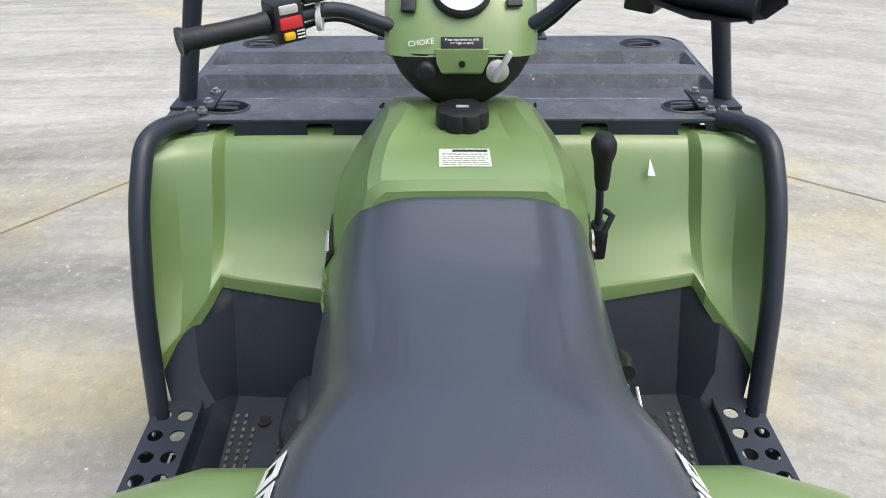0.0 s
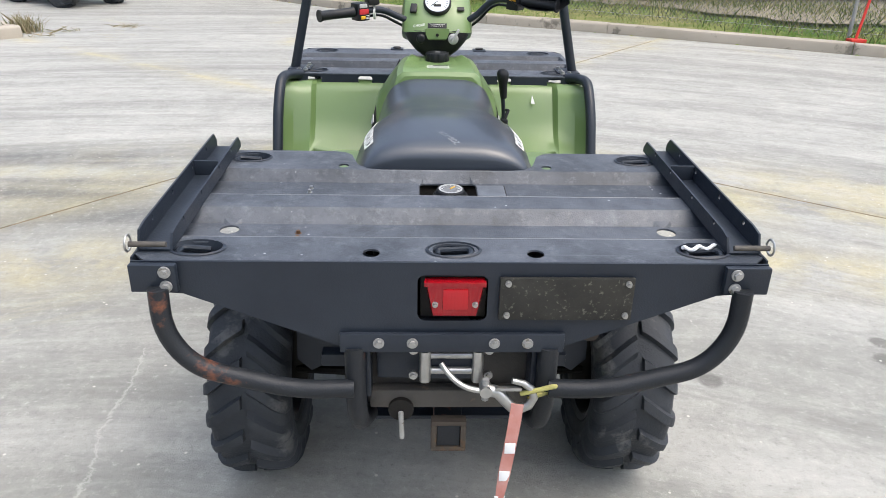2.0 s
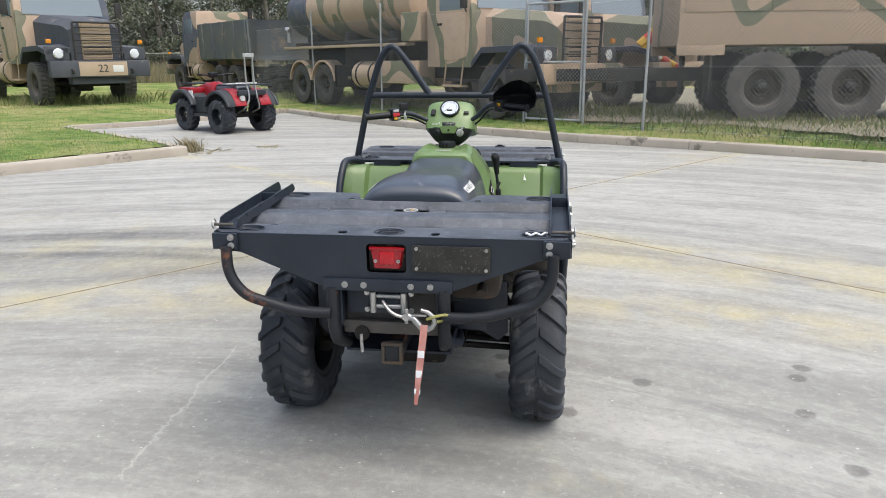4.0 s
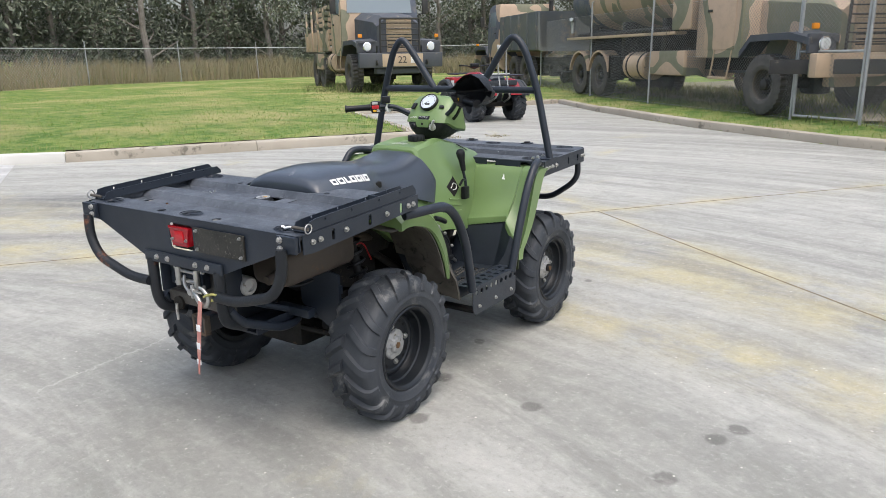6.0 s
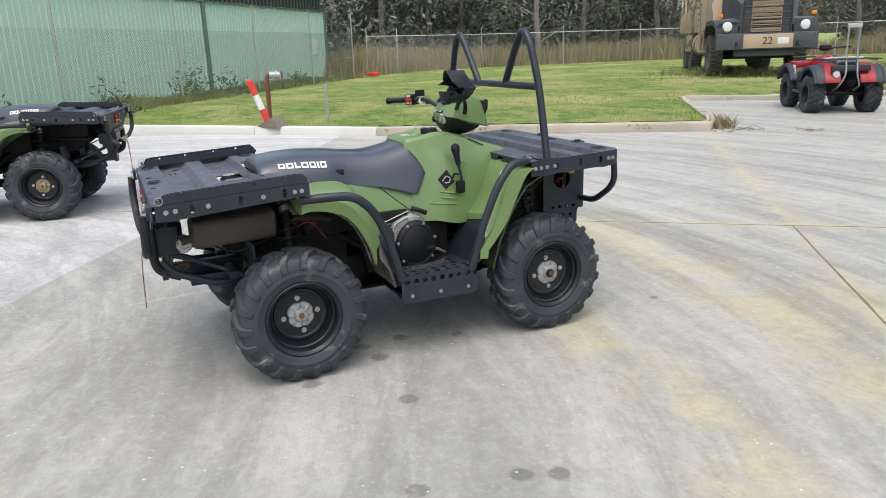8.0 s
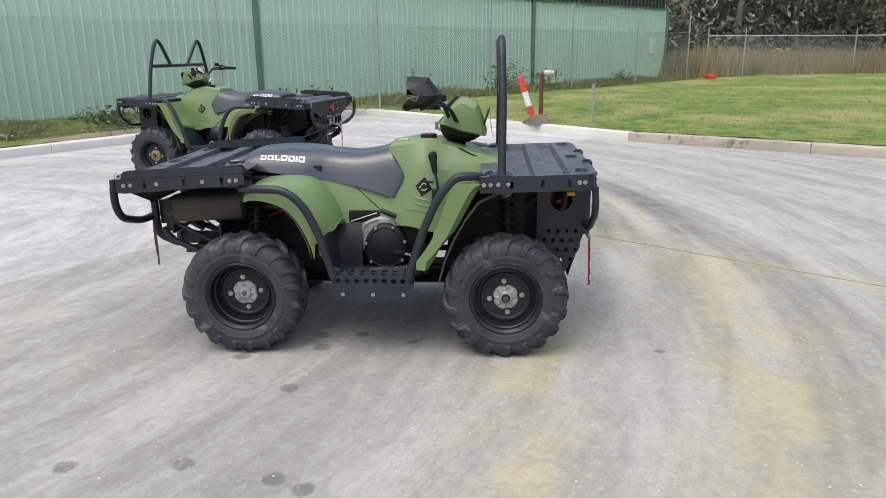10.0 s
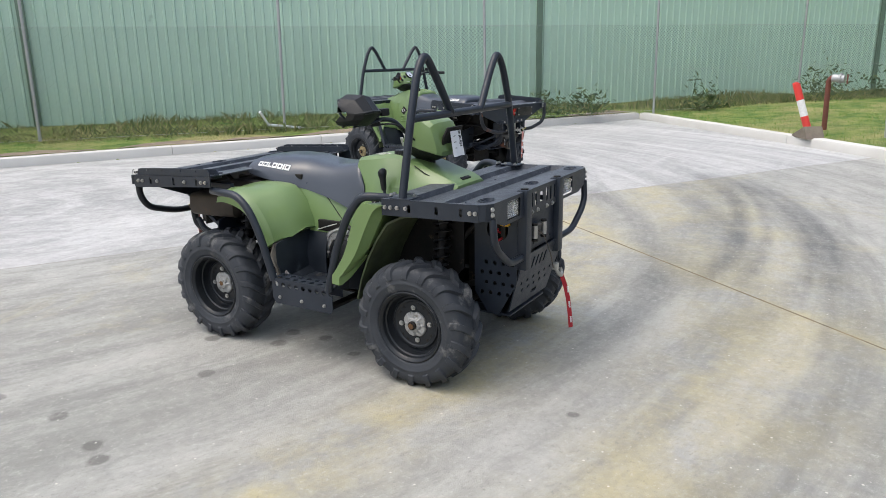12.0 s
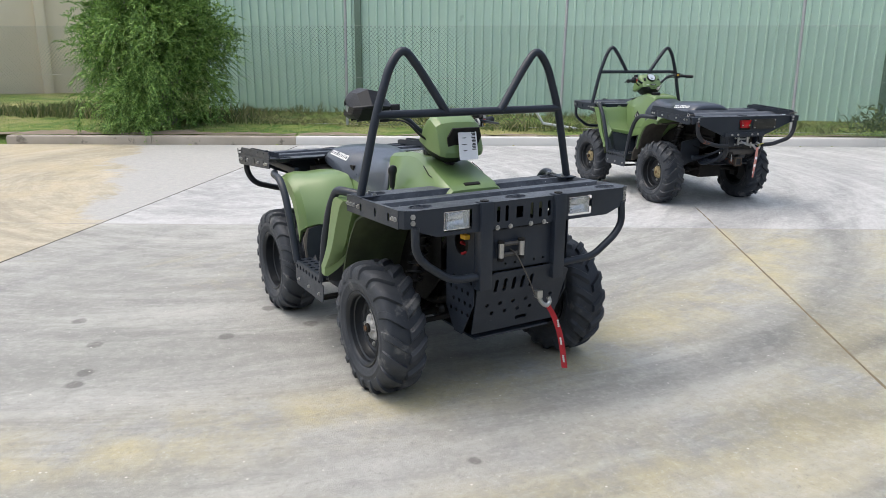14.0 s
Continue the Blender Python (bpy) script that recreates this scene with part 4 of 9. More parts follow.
        part("seam", drape_side(tubed([(0.0, -0.137 + 0.222 * k / 12, 0.775 - 0.195 * k / 12) for k in range(13)], 0.0022, 6), tank, s, panel), DARK, tank)
    # front slot of the cover and its seams
    part("front_slot", boxed((-0.042, -0.03, -0.008), (0.042, 0.03, 0.004), 0.003, pose(0.0, 0.615, 0.893, -24, 0, 0) @ Matrix.Diagonal((1, 0.33, 1, 1))), DARK, tank)
    part("seam", tubed([(0.138, 0.40, 0.958), (0.150, 0.47, 0.925), (0.142, 0.50, 0.912), (0.14, 0.62, 0.872)], 0.0025, 6), DARK, tank)
    part("seam", tubed([(-0.138, 0.40, 0.958), (-0.150, 0.47, 0.925), (-0.142, 0.50, 0.912), (-0.14, 0.62, 0.872)], 0.0025, 6), DARK, tank)
    # fuel cap, label
    bm = bmesh.new()
    ring = []
    for k in range(64):
        a = 2 * math.pi * k / 64
        ring.append((0.0435 - 0.0045 * max(0.0, math.cos(8 * a)) ** 3, a))
    loft(bm, [[(r * q * math.cos(a), 0.238 + r * q * math.sin(a), 0.984 + h) for r, a in ring] for q, h in ((0.96, 0.0), (1.0, 0.006), (1.0, 0.022), (0.95, 0.029), (0.8, 0.031), (0.1, 0.031))])
    cap = part("fuel_cap", bm, PLASTIC, root, "black ribbed screw fuel cap")
    part("print", boxed((-0.010, 0.233, 1.0145), (0.010, 0.243, 1.0156), 0.0), GREYISH, cap)

    def on_tank(boxes, lift):
        bm = bmesh.new()
        for lo, hi in boxes:
            box(bm, (lo[0], lo[1], -0.0002), (hi[0], hi[1], 0.0005), 0)
        bmesh.ops.subdivide_edges(bm, edges=[e for e in bm.edges if abs(e.verts[0].co.z - e.verts[1].co.z) < 1e-6 and e.calc_length() > 0.02], cuts=4, use_grid_fill=True)
        return drape(bm, tank, lift)
    lab = part("label", on_tank([((-0.0375, 0.078), (0.0375, 0.142))], 0.0008), LABEL, root, "white paper warning label")
    part("print", on_tank([((-0.018, 0.128), (0.034, 0.1365))], 0.0013), DARK, lab)
    rnd = random.Random(5)
    lines = []
    for k in range(7):
        yy, x = 0.1205 - 0.0063 * k, -0.033
        while x < 0.03:
            w = rnd.uniform(0.004, 0.012)
            lines.append(((x, yy), (min(x + w, 0.034), yy + 0.0022)))
            x += w + 0.002
    part("print", on_tank(lines, 0.0013), FADED, lab)

    # front fenders
    for s in (1, -1):
        def P(x, y, z):
            return (s * x, y, z)
        cols = [(0.17, 0.0), (0.30, 0.0), (0.44, 0.004), (0.47, 0.006), (0.487, -0.03), (0.528, -0.045), (0.552, -0.055), (0.592, -0.095), (0.606, -0.108)]
        rowsf = smooth_rows([(0.535, 0.855, 0.560), (0.495, 0.835, 0.56), (0.455, 0.775, 0.52), (0.41, 0.70, 0.465), (0.352, 0.643, 0.41), (0.331, 0.628, 0.395)], 3) + [(0.3285, 0.624, 0.393), (0.327, 0.599, 0.388)]
        bm = bmesh.new()
        rings = []
        for (y, z, yf) in rowsf:
            t = (0.855 - z) / 0.25

            def fall(x):
                return t * min(1, max(0, (x - 0.47) / 0.11))
            back = [P(x, y + dy, z - 0.15 * fall(x) - 0.05 * t * max(0, (0.47 - x) / 0.27)) for x, dy in cols]
            wide = 0.092 - 0.05 * t
            fr = [P(x, y + dy, z - 0.004 - 0.15 * fall(x) - 0.05 * t * max(0, (0.47 - x) / 0.27)) for x, dy in ((0.607, wide - 0.108), (0.59, wide - 0.1), (0.555, wide - 0.07), (0.49, 0.02), (0.44, 0.02), (0.30, 0.02), (0.17, 0.02))]
            rings.append(back + fr)
        loft(bm, rings)
        fender = part("front_fender", bm, GREEN, root, "olive plastic front fender", 26)
        # inner arch over the wheel
        arch = bmesh.new()
        pts = [(0.318, 0.37), (0.35, 0.48), (0.392, 0.58), (0.448, 0.68), (0.508, 0.76), (0.59, 0.80), (0.70, 0.815)]
        loft(arch, [[P(x, y, z) for y, z in pts] for x in (0.25, 0.548)], cap=False, close=False)
        ex = bmesh.ops.extrude_face_region(arch, geom=list(arch.faces))
        bmesh.ops.translate(arch, verts=[v for v in ex["geom"] if isinstance(v, bmesh.types.BMVert)], vec=(0, 0.006, -0.008))
        part("fender_liner", arch, GREEN_IN_SHADE, fender, "mud-stained inner arch, its colour darkened for shade")
        part("splash_panel", prism(bmesh.new(), [(0.33, 0.36), (0.60, 0.36), (0.74, 0.50), (0.74, 0.79), (0.50, 0.79), (0.36, 0.58)], 0.006, Matrix(((0, 0, s, s * 0.236), (1, 0, 0, 0), (0, 1, 0, 0), (0, 0, 0, 1)))), DARK, root, "grimy black panel inside the wheel arch")
        if s > 0:
            bm = bmesh.new()
            prism(bm, [(-0.007, -0.014), (0.009, -0.016), (-0.002, 0.02)], 0.001, pose(0.388, 0.4555, 0.80, 62, 0, 4) @ pose(0, 0, 0))
            part("sticker", bm, WHITE, fender, "small white triangle sticker")
        # black footwell below the fender
        well = [
            [P(0.19, 0.342, 0.565), P(0.19, 0.28, 0.47), P(0.19, 0.24, 0.385), P(0.19, 0.05, 0.362), P(0.19, -0.16, 0.368), P(0.2, -0.22, 0.42)],
            [P(0.30, 0.344, 0.59), P(0.30, 0.285, 0.48), P(0.30, 0.24, 0.385), P(0.30, 0.05, 0.362), P(0.30, -0.16, 0.368), P(0.3, -0.22, 0.42)],
            [P(0.452, 0.348, 0.612), P(0.452, 0.29, 0.48), P(0.45, 0.245, 0.388), P(0.452, 0.05, 0.362), P(0.452, -0.16, 0.368), P(0.44, -0.22, 0.42)],
            [P(0.470, 0.342, 0.617), P(0.470, 0.276, 0.475), P(0.468, 0.235, 0.395), P(0.468, 0.05, 0.385), P(0.468, -0.16, 0.385), P(0.455, -0.22, 0.43)],
            [P(0.525, 0.29, 0.55), P(0.515, 0.238, 0.455), P(0.488, 0.215, 0.402), P(0.485, 0.05, 0.402), P(0.485, -0.16, 0.402), P(0.475, -0.22, 0.44)],
            [P(0.59, 0.245, 0.47), P(0.57, 0.205, 0.415), P(0.512, 0.19, 0.395), P(0.505, 0.05, 0.385), P(0.505, -0.16, 0.385), P(0.49, -0.22, 0.43)]]
        bm = loft(bmesh.new(), well, cap=False, close=False)
        ex = bmesh.ops.extrude_face_region(bm, geom=list(bm.faces))
        bmesh.ops.translate(bm, verts=[v for v in ex["geom"] if isinstance(v, bmesh.types.BMVert)], vec=(0, 0.012, -0.012))
        fw = part("footwell", bm, FOOT, root, "scuffed black plastic footwell", 16)
        bm = bmesh.new()
        drains = ((0.325, 0.182), (0.385, 0.182), (0.385, 0.06), (0.325, -0.06))
        for i in range(8):
            for k in range(20):
                tx, ty = 0.308 + 0.019 * i, -0.12 + 0.0165 * k
                if i in (3, 4) or any(math.hypot(tx - dx, ty - dy) < 0.024 for dx, dy in drains):
                    continue
                tz = 0.362 + 0.024 * max(0, (ty - 0.05) / 0.19) + 0.004 * max(0, -ty / 0.16)
                box(bm, (s * tx - 0.0028, ty - 0.0045, tz - 0.004), (s * tx + 0.0028, ty + 0.0045, tz + 0.004), 0.0)
        part("tread", bm, DUSTY, fw, "rows of small dusty raised grip bars", kind="stuff")
        for x, y in drains:
            tz = 0.362 + 0.024 * max(0, (y - 0.05) / 0.19)
            part("drain_hole", disc([(0.014, tz - 0.004), (0.014, tz + 0.003), (0.002, tz + 0.003)], 14, "z", (s * x, y, 0)), DARK, fw)
        if s > 0:
            part("foot_brake", tubed([(0.262, 0.19, 0.40), (0.27, 0.15, 0.425), (0.275, 0.11, 0.435)], 0.008, 8), STEEL, root, "steel foot brake pedal with a rubber pad")
            part("brake_pad", boxed((0.258, 0.075, 0.43), (0.292, 0.13, 0.452), 0.006), PLASTIC, root)

        # perforated step plate outside the footwell
        holes = [circle_hole(0.531 + 0.041 * i, -0.150 + 0.0525 * k, 0.0142) for i in range(2) for k in range(7)]
        mirror = Matrix.Diagonal((s, 1, 1, 1))
        step = part("step", sheet(0.508, 0.593, -0.185, 0.205, 0.008, holes, None, None, 0.004, mirror @ pose(0, 0, 0.41)), BLACK, root, "black perforated steel step")
        holes = [circle_hole(-0.155 + 0.044 * k, 0.385, 0.0125) for k in range(9)]
        face = Matrix(((0, 0, 1, 0.593), (1, 0, 0, 0), (0, 1, 0, 0), (0, 0, 0, 1)))
        part("step_face", sheet(-0.185, 0.205, 0.28, 0.413, 0.008, holes, [(-0.185, 0.413), (-0.185, 0.31), (-0.165, 0.282), (0.19, 0.282), (0.205, 0.30), (0.205, 0.413)], None, 0.004, mirror @ face), BLACK, step)
        part("step_back", boxed((s * 0.508 - 0.002, -0.18, 0.345), (s * 0.508 + 0.002, 0.2, 0.413), 0.001), BLACK, step)
        for yy in (-0.135, 0.01, 0.155):
            bolt(s * 0.598, yy, 0.318, "x" if s > 0 else "-x", step, 0.006)
        part("step_bracket", boxed((min(s * 0.25, s * 0.58), -0.16, 0.285), (max(s * 0.25, s * 0.58), -0.11, 0.30), 0.003), DARK, step)
        part("step_bracket", boxed((min(s * 0.25, s * 0.58), 0.12, 0.285), (max(s * 0.25, s * 0.58), 0.17, 0.30), 0.003), DARK, step)

        # side guard tubes
        part("guard_tube", tubed([P(0.53, 0.535, 0.874), P(0.574, 0.475, 0.884), P(0.59, 0.405, 0.882), P(0.594, 0.325, 0.79), P(0.594, 0.245, 0.61), P(0.588, 0.178, 0.395)], 0.0195, 14, 0.06), TUBE, root, "black steel guard tube beside the front fender")
        part("guard_tube", tubed([P(0.55, -0.61, 0.818), P(0.588, -0.512, 0.825), P(0.596, -0.388, 0.822), P(0.597, -0.308, 0.755), P(0.597, -0.242, 0.63), P(0.588, -0.178, 0.40)], 0.0195, 14, 0.07), TUBE, root, "black steel guard tube beside the rear fender")

        # rear fender
        top = smooth_rows([(-0.60, 0.800, 0.752), (-0.555, 0.814, 0.760), (-0.475, 0.816, 0.748), (-0.39, 0.788, 0.712), (-0.325, 0.73, 0.648), (-0.27, 0.645, 0.555), (-0.243, 0.565, 0.475)], 3)
        rings = []
        for y, z, ze in top:
            f = max(0.0, min(1.0, (y + 0.42) / 0.18))
            yo = y - 0.03 * f
            g = max(0.0, min(1.0, (y + 0.50) / 0.1))
            zi = max(z, 0.585) + 0.018 * g
            rings.append([P(0.215, y + 0.062 * g, zi + 0.012 - 0.01 * f), P(0.31, y + 0.056 * g, zi + 0.014), P(0.40, y + 0.035 * g, max(z, 0.56) + 0.008 + 0.01 * g), P(0.45, y + 0.005 * f, z + 0.014), P(0.50, y, z + 0.004), P(0.53, yo, z - 0.02), P(0.536, yo - 0.005, ze), P(0.526, yo - 0.012, ze), P(0.51, yo - 0.02, z - 0.035), P(0.235, y - 0.0, zi - 0.022)])
        rear = part("rear_fender", loft(bmesh.new(), rings), GREEN, root, "olive plastic rear fender", 28)
        liner = []
        for y, z, ze in top:
            f = max(0.0, min(1.0, (y + 0.42) / 0.18))
            yo, zi = y - 0.03 * f, max(z, 0.585)
            liner.append([P(0.5235, yo - 0.022, ze + 0.006), P(0.506, yo - 0.034, z - 0.047), P(0.37, y - 0.024, zi - 0.042), P(0.24, y - 0.016, zi - 0.036)])
        bm = loft(bmesh.new(), liner, cap=False, close=False)
        ex = bmesh.ops.extrude_face_region(bm, geom=list(bm.faces))
        bmesh.ops.translate(bm, verts=[v for v in ex["geom"] if isinstance(v, bmesh.types.BMVert)], vec=(0, -0.003, -0.003))
        part("inner_liner", bm, MUDDY, rear, "mud-caked inside of the fender", 40)
        # black lower quarter in front of the rear wheel
        q = [[P(0.24, -0.262, 0.582), P(0.25, -0.2, 0.582), P(0.25, -0.14, 0.58), P(0.248, -0.088, 0.578)], [P(0.262, -0.262, 0.53), P(0.278, -0.2, 0.53), P(0.276, -0.14, 0.53), P(0.272, -0.088, 0.53)], [P(0.30, -0.26, 0.46), P(0.292, -0.20, 0.47), P(0.285, -0.15, 0.46), P(0.28, -0.09, 0.45)], [P(0.33, -0.25, 0.375), P(0.30, -0.2, 0.37), P(0.29, -0.15, 0.368), P(0.284, -0.088, 0.366)]]
        bm = loft(bmesh.new(), q, cap=False, close=False)
        ex = bmesh.ops.extrude_face_region(bm, geom=list(bm.faces))
        bmesh.ops.translate(bm, verts=[v for v in ex["geom"] if isinstance(v, bmesh.types.BMVert)], vec=(-s * 0.01, 0, 0))
        part("lower_panel", bm, FOOT, root, "scuffed black plastic engine side panel", 40)
        mud = [[P(0.22, -0.25, 0.62), P(0.5, -0.255, 0.56), P(0.525, -0.258, 0.50)], [P(0.25, -0.235, 0.48), P(0.5, -0.225, 0.46), P(0.53, -0.22, 0.44)], [P(0.28, -0.215, 0.37), P(0.48, -0.2, 0.36), P(0.53, -0.195, 0.35)]]
        bm = loft(bmesh.new(), mud, cap=False, close=False)
        ex = bmesh.ops.extrude_face_region(bm, geom=list(bm.faces))
        bmesh.ops.translate(bm, verts=[v for v in ex["geom"] if isinstance(v, bmesh.types.BMVert)], vec=(0, 0.012, 0))
        part("mud_flap", bm, MUDDY, rear, "mud-caked splash guard", 40)
        bm = loft(bmesh.new(), [[(px * 0.985, py + 0.016, pz) for px, py, pz in row] for row in mud], cap=False, close=False)
        ex = bmesh.ops.extrude_face_region(bm, geom=list(bm.faces))
        bmesh.ops.translate(bm, verts=[v for v in ex["geom"] if isinstance(v, bmesh.types.BMVert)], vec=(0, 0.006, 0))
        part("footwell_back", bm, FOOT, root, "black plastic rear wall of the footwell", 40)
        part("inner_panel", prism(bmesh.new(), [(-0.30, 0.36), (-0.30, 0.74), (-0.62, 0.79), (-0.98, 0.76), (-0.98, 0.62), (-0.80, 0.50), (-0.52, 0.44)], 0.006, Matrix(((0, 0, s, s * 0.135), (1, 0, 0, 0), (0, 1, 0, 0), (0, 0, 0, 1)))), DARK, root, "grimy black inner panel behind the rear shock")

    rings = []
    for k, r in ((0.0, 0.55), (0.12, 0.85), (0.3, 1.0), (0.7, 1.0), (0.88, 0.85), (1.0, 0.55)):
        rings.append([(-0.262 + 0.05 * r * math.cos(t), -0.03 + 0.15 * k, 0.50 + 0.085 * r * math.sin(t)) for t in (2 * math.pi * i / 20 for i in range(20))])
    part("case_cover", loft(bmesh.new(), rings), FOOT, root, "rounded grey engine case cover", 50)
    # engine and clutch side
    part("engine", boxed((-0.2, -0.2, 0.36), (0.21, 0.24, 0.62), 0.03), DARK, root, "grimy engine block")
    rings = []
    for x, r in ((0.2, 1.0), (0.262, 1.0), (0.272, 0.965), (0.279, 0.87), (0.281, 0.82), (0.279, 0.78), (0.283, 0.72), (0.286, 0.05)):
        rings.append([(x, 0.03 + 0.112 * r * math.cos(t) * (1 - 0.08 * math.sin(t)), 0.465 + 0.125 * r * math.sin(t)) for t in (2 * math.pi * i / 40 for i in range(40))])
    clutch = part("clutch_cover", loft(bmesh.new(), rings), PLASTIC, root, "round black clutch cover", 30)
    for k in range(7):
        t = 2 * math.pi * (k + 0.3) / 7
        bolt(0.279, 0.03 + 0.103 * math.cos(t), 0.465 + 0.115 * math.sin(t), "x", clutch, 0.0055)
    flank_plane = Matrix(((0, 0, 1, 0.0), (1, 0, 0, 0), (0, 1, 0, 0), (0, 0, 0, 1)))
    part("clutch_casting", prism(bmesh.new(), [(-0.105, 0.44), (-0.112, 0.53), (-0.088, 0.588), (-0.02, 0.618), (0.06, 0.61), (0.085, 0.575), (0.0, 0.5)], 0.05, pose(0.205, 0, 0) @ flank_plane), HUB, root, "cast aluminium clutch housing")
    part("casting_rib", tubed([(0.256, -0.10, 0.50), (0.257, -0.078, 0.582), (0.257, -0.015, 0.611), (0.257, 0.055, 0.604)], 0.006, 8, 0.02), ALU, root)
    part("clutch_boss", boxed((0.2, -0.01, 0.585), (0.262, 0.05, 0.622), 0.012), ALU, root)
    part("recoil_handle", tubed([(0.262, 0.012, 0.655), (0.272, 0.05, 0.642), (0.27, 0.088, 0.624)], 0.0125, 10, 0.03), PLASTIC, root, "black recoil starter handle")
    part("cable", tubed([(0.271, -0.145, 0.60), (0.273, -0.08, 0.622), (0.273, -0.01, 0.645)], 0.003, 6), ALU, root)
    part("side_opening", boxed((0.225, -0.16, 0.588), (0.2485, 0.0, 0.65), 0.008), DARK, root)

    # gear lever
    lever = part("gear_lever", tubed([(0.256, 0.30, 0.72), (0.256, 0.30, 0.79), (0.246, 0.285, 0.86)], 0.0075, 10, 0.02), TUBE, root, "black gear lever with a moulded knob")
    part("knob", loft(bmesh.new(), [[(c[0] + r * math.cos(a), c[1] + r * math.sin(a), c[2] + 0.2 * r * math.sin(a)) for a in (2 * math.pi * k / 16 for k in range(16))] for c, r in (((0.2515, 0.288, 0.845), 0.012), ((0.249, 0.285, 0.868), 0.0145), ((0.2455, 0.28, 0.90), 0.0165), ((0.244, 0.277, 0.92), 0.0215), ((0.242, 0.275, 0.936), 0.0225), ((0.2415, 0.274, 0.948), 0.016), ((0.241, 0.274, 0.953), 0.004))]), PLASTIC, lever)
    part("lever_boot", boxed((0.245, 0.27, 0.70), (0.272, 0.315, 0.765), 0.008), PLASTIC, lever)
    part("lever_link", tubed([(0.255, 0.245, 0.775), (0.268, 0.255, 0.805), (0.262, 0.28, 0.80)], 0.006, 8), PLASTIC, lever)

    # ---- handlebar and instrument pod
    stem = part("steering_stem", tubed([(0, 0.42, 0.92), (0, 0.345, 1.09)], 0.03, 14), DARK, root)
    # pod: a wedge-shaped shell round the dial
    def pod_shell(profile, cy, cz, half):
        rings = []
        for x, k in ((-1.0, 0.62), (-0.93, 0.82), (-0.75, 0.95), (-0.4, 1.0), (0.4, 1.0), (0.75, 0.95), (0.93, 0.82), (1.0, 0.62)):
            rings.append([(x * half, cy + (y - cy) * k, cz + (z - cz) * k) for y, z in profile])
        return loft(bmesh.new(), rings)
    pod = part("instrument_pod", pod_shell([(0.300, 1.075), (0.318, 1.108), (0.342, 1.142), (0.388, 1.192), (0.41, 1.203), (0.44, 1.2), (0.495, 1.168), (0.515, 1.13), (0.545, 1.03), (0.54, 1.008), (0.42, 1.03)], 0.42, 1.06, 0.128), GREEN, root, "olive handlebar pod with a round dial", 26)
    rings = []
    for z, half, y0, y1 in ((1.079, 0.121, 0.301, 0.53), (1.06, 0.118, 0.298, 0.535), (1.035, 0.106, 0.303, 0.53), (1.005, 0.082, 0.318, 0.51), (0.985, 0.055, 0.335, 0.48), (0.972, 0.03, 0.355, 0.45)):
        cy, hy = (y0 + y1) / 2, (y1 - y0) / 2
        rings.append([(half * math.copysign(abs(math.cos(a)) ** 0.45, math.cos(a)), cy + hy * math.copysign(abs(math.sin(a)) ** 0.45, math.sin(a)), z) for a in (2 * math.pi * k / 32 for k in range(32))])
    part("pod_base", loft(bmesh.new(), rings), PLASTIC, pod, "black plastic lower pod", 30)
    # green tongue with its screw, between the knobs
    tongue = part("tongue", loft(bmesh.new(), [[(x, y, z) for x in (-w, w)] + [(x, y + 0.012, z) for x in (w, -w)] for w, y, z in ((0.043, 0.2945, 1.088), (0.041, 0.2925, 1.068), (0.034, 0.2925, 1.052), (0.031, 0.296, 1.048))]), GREEN, pod)
    part("screw", disc([(0.0055, 0), (0.0055, 0.003), (0.002, 0.003), (0.001, 0.001)], 12, "z"), DARK, tongue)
    tongue.children[0].data.transform(pose(0.0, 0.293, 1.066, 90, 0, 0))
    tilt = pose(0.0, 0.362, 1.168, 48, 0, 0)
    def on_pod(bm, m=tilt):
        bmesh.ops.transform(bm, matrix=m, verts=bm.verts)
        return bm
    part("dial_bezel", on_pod(disc([(0.03, -0.012), (0.0505, -0.012), (0.0505, 0.012), (0.046, 0.015), (0.043, 0.010)], 36, "z")), PLASTIC, pod)
    dial = part("dial", on_pod(disc([(0.044, 0.0), (0.044, 0.0112), (0.002, 0.0112)], 36, "z")), DIAL, pod, "pale round speedometer face")
    bm = bmesh.new()
    for k in range(21):
        a = radians(220 - 13 * k)
        box(bm, (-0.0008, 0.033, 0.0112), (0.0008, 0.039 if k % 2 else 0.041, 0.0118), 0, Matrix.Rotation(a - math.pi / 2, 4, "Z"))
    box(bm, (-0.0012, 0.0, 0.0112), (0.0012, 0.03, 0.012), 0, Matrix.Rotation(radians(130), 4, "Z"))
    box(bm, (-0.014, -0.022, 0.0112), (0.014, -0.012, 0.0118), 0)
    part("scale", on_pod(bm), DARK, dial)
    bm = letters("Press foot brake to shift\ninto high or park.", 0.0056, 0.0003)
    plate_m = pose(0.0, 0.3075, 1.095, 61, 0, 0)
    plate = part("notice", boxed((-0.034, -0.0105, -0.002), (0.034, 0.0105, 0.0012), 0.001, plate_m), PLASTIC, pod, "small black notice")
    bmesh.ops.transform(bm, matrix=plate_m @ pose(0, 0.003, 0.0018), verts=bm.verts)
    part("print", bm, WHITE, plate)
    bm = letters("CHOKE", 0.0125, 0.0003)
    bmesh.ops.transform(bm, matrix=pose(-0.066, 0.308, 1.096, 61, 0, -6) @ pose(0, 0, 0, 0, 0, 9), verts=bm.verts)
    part("handwriting", bm, WHITE, pod, "hand-painted white word")
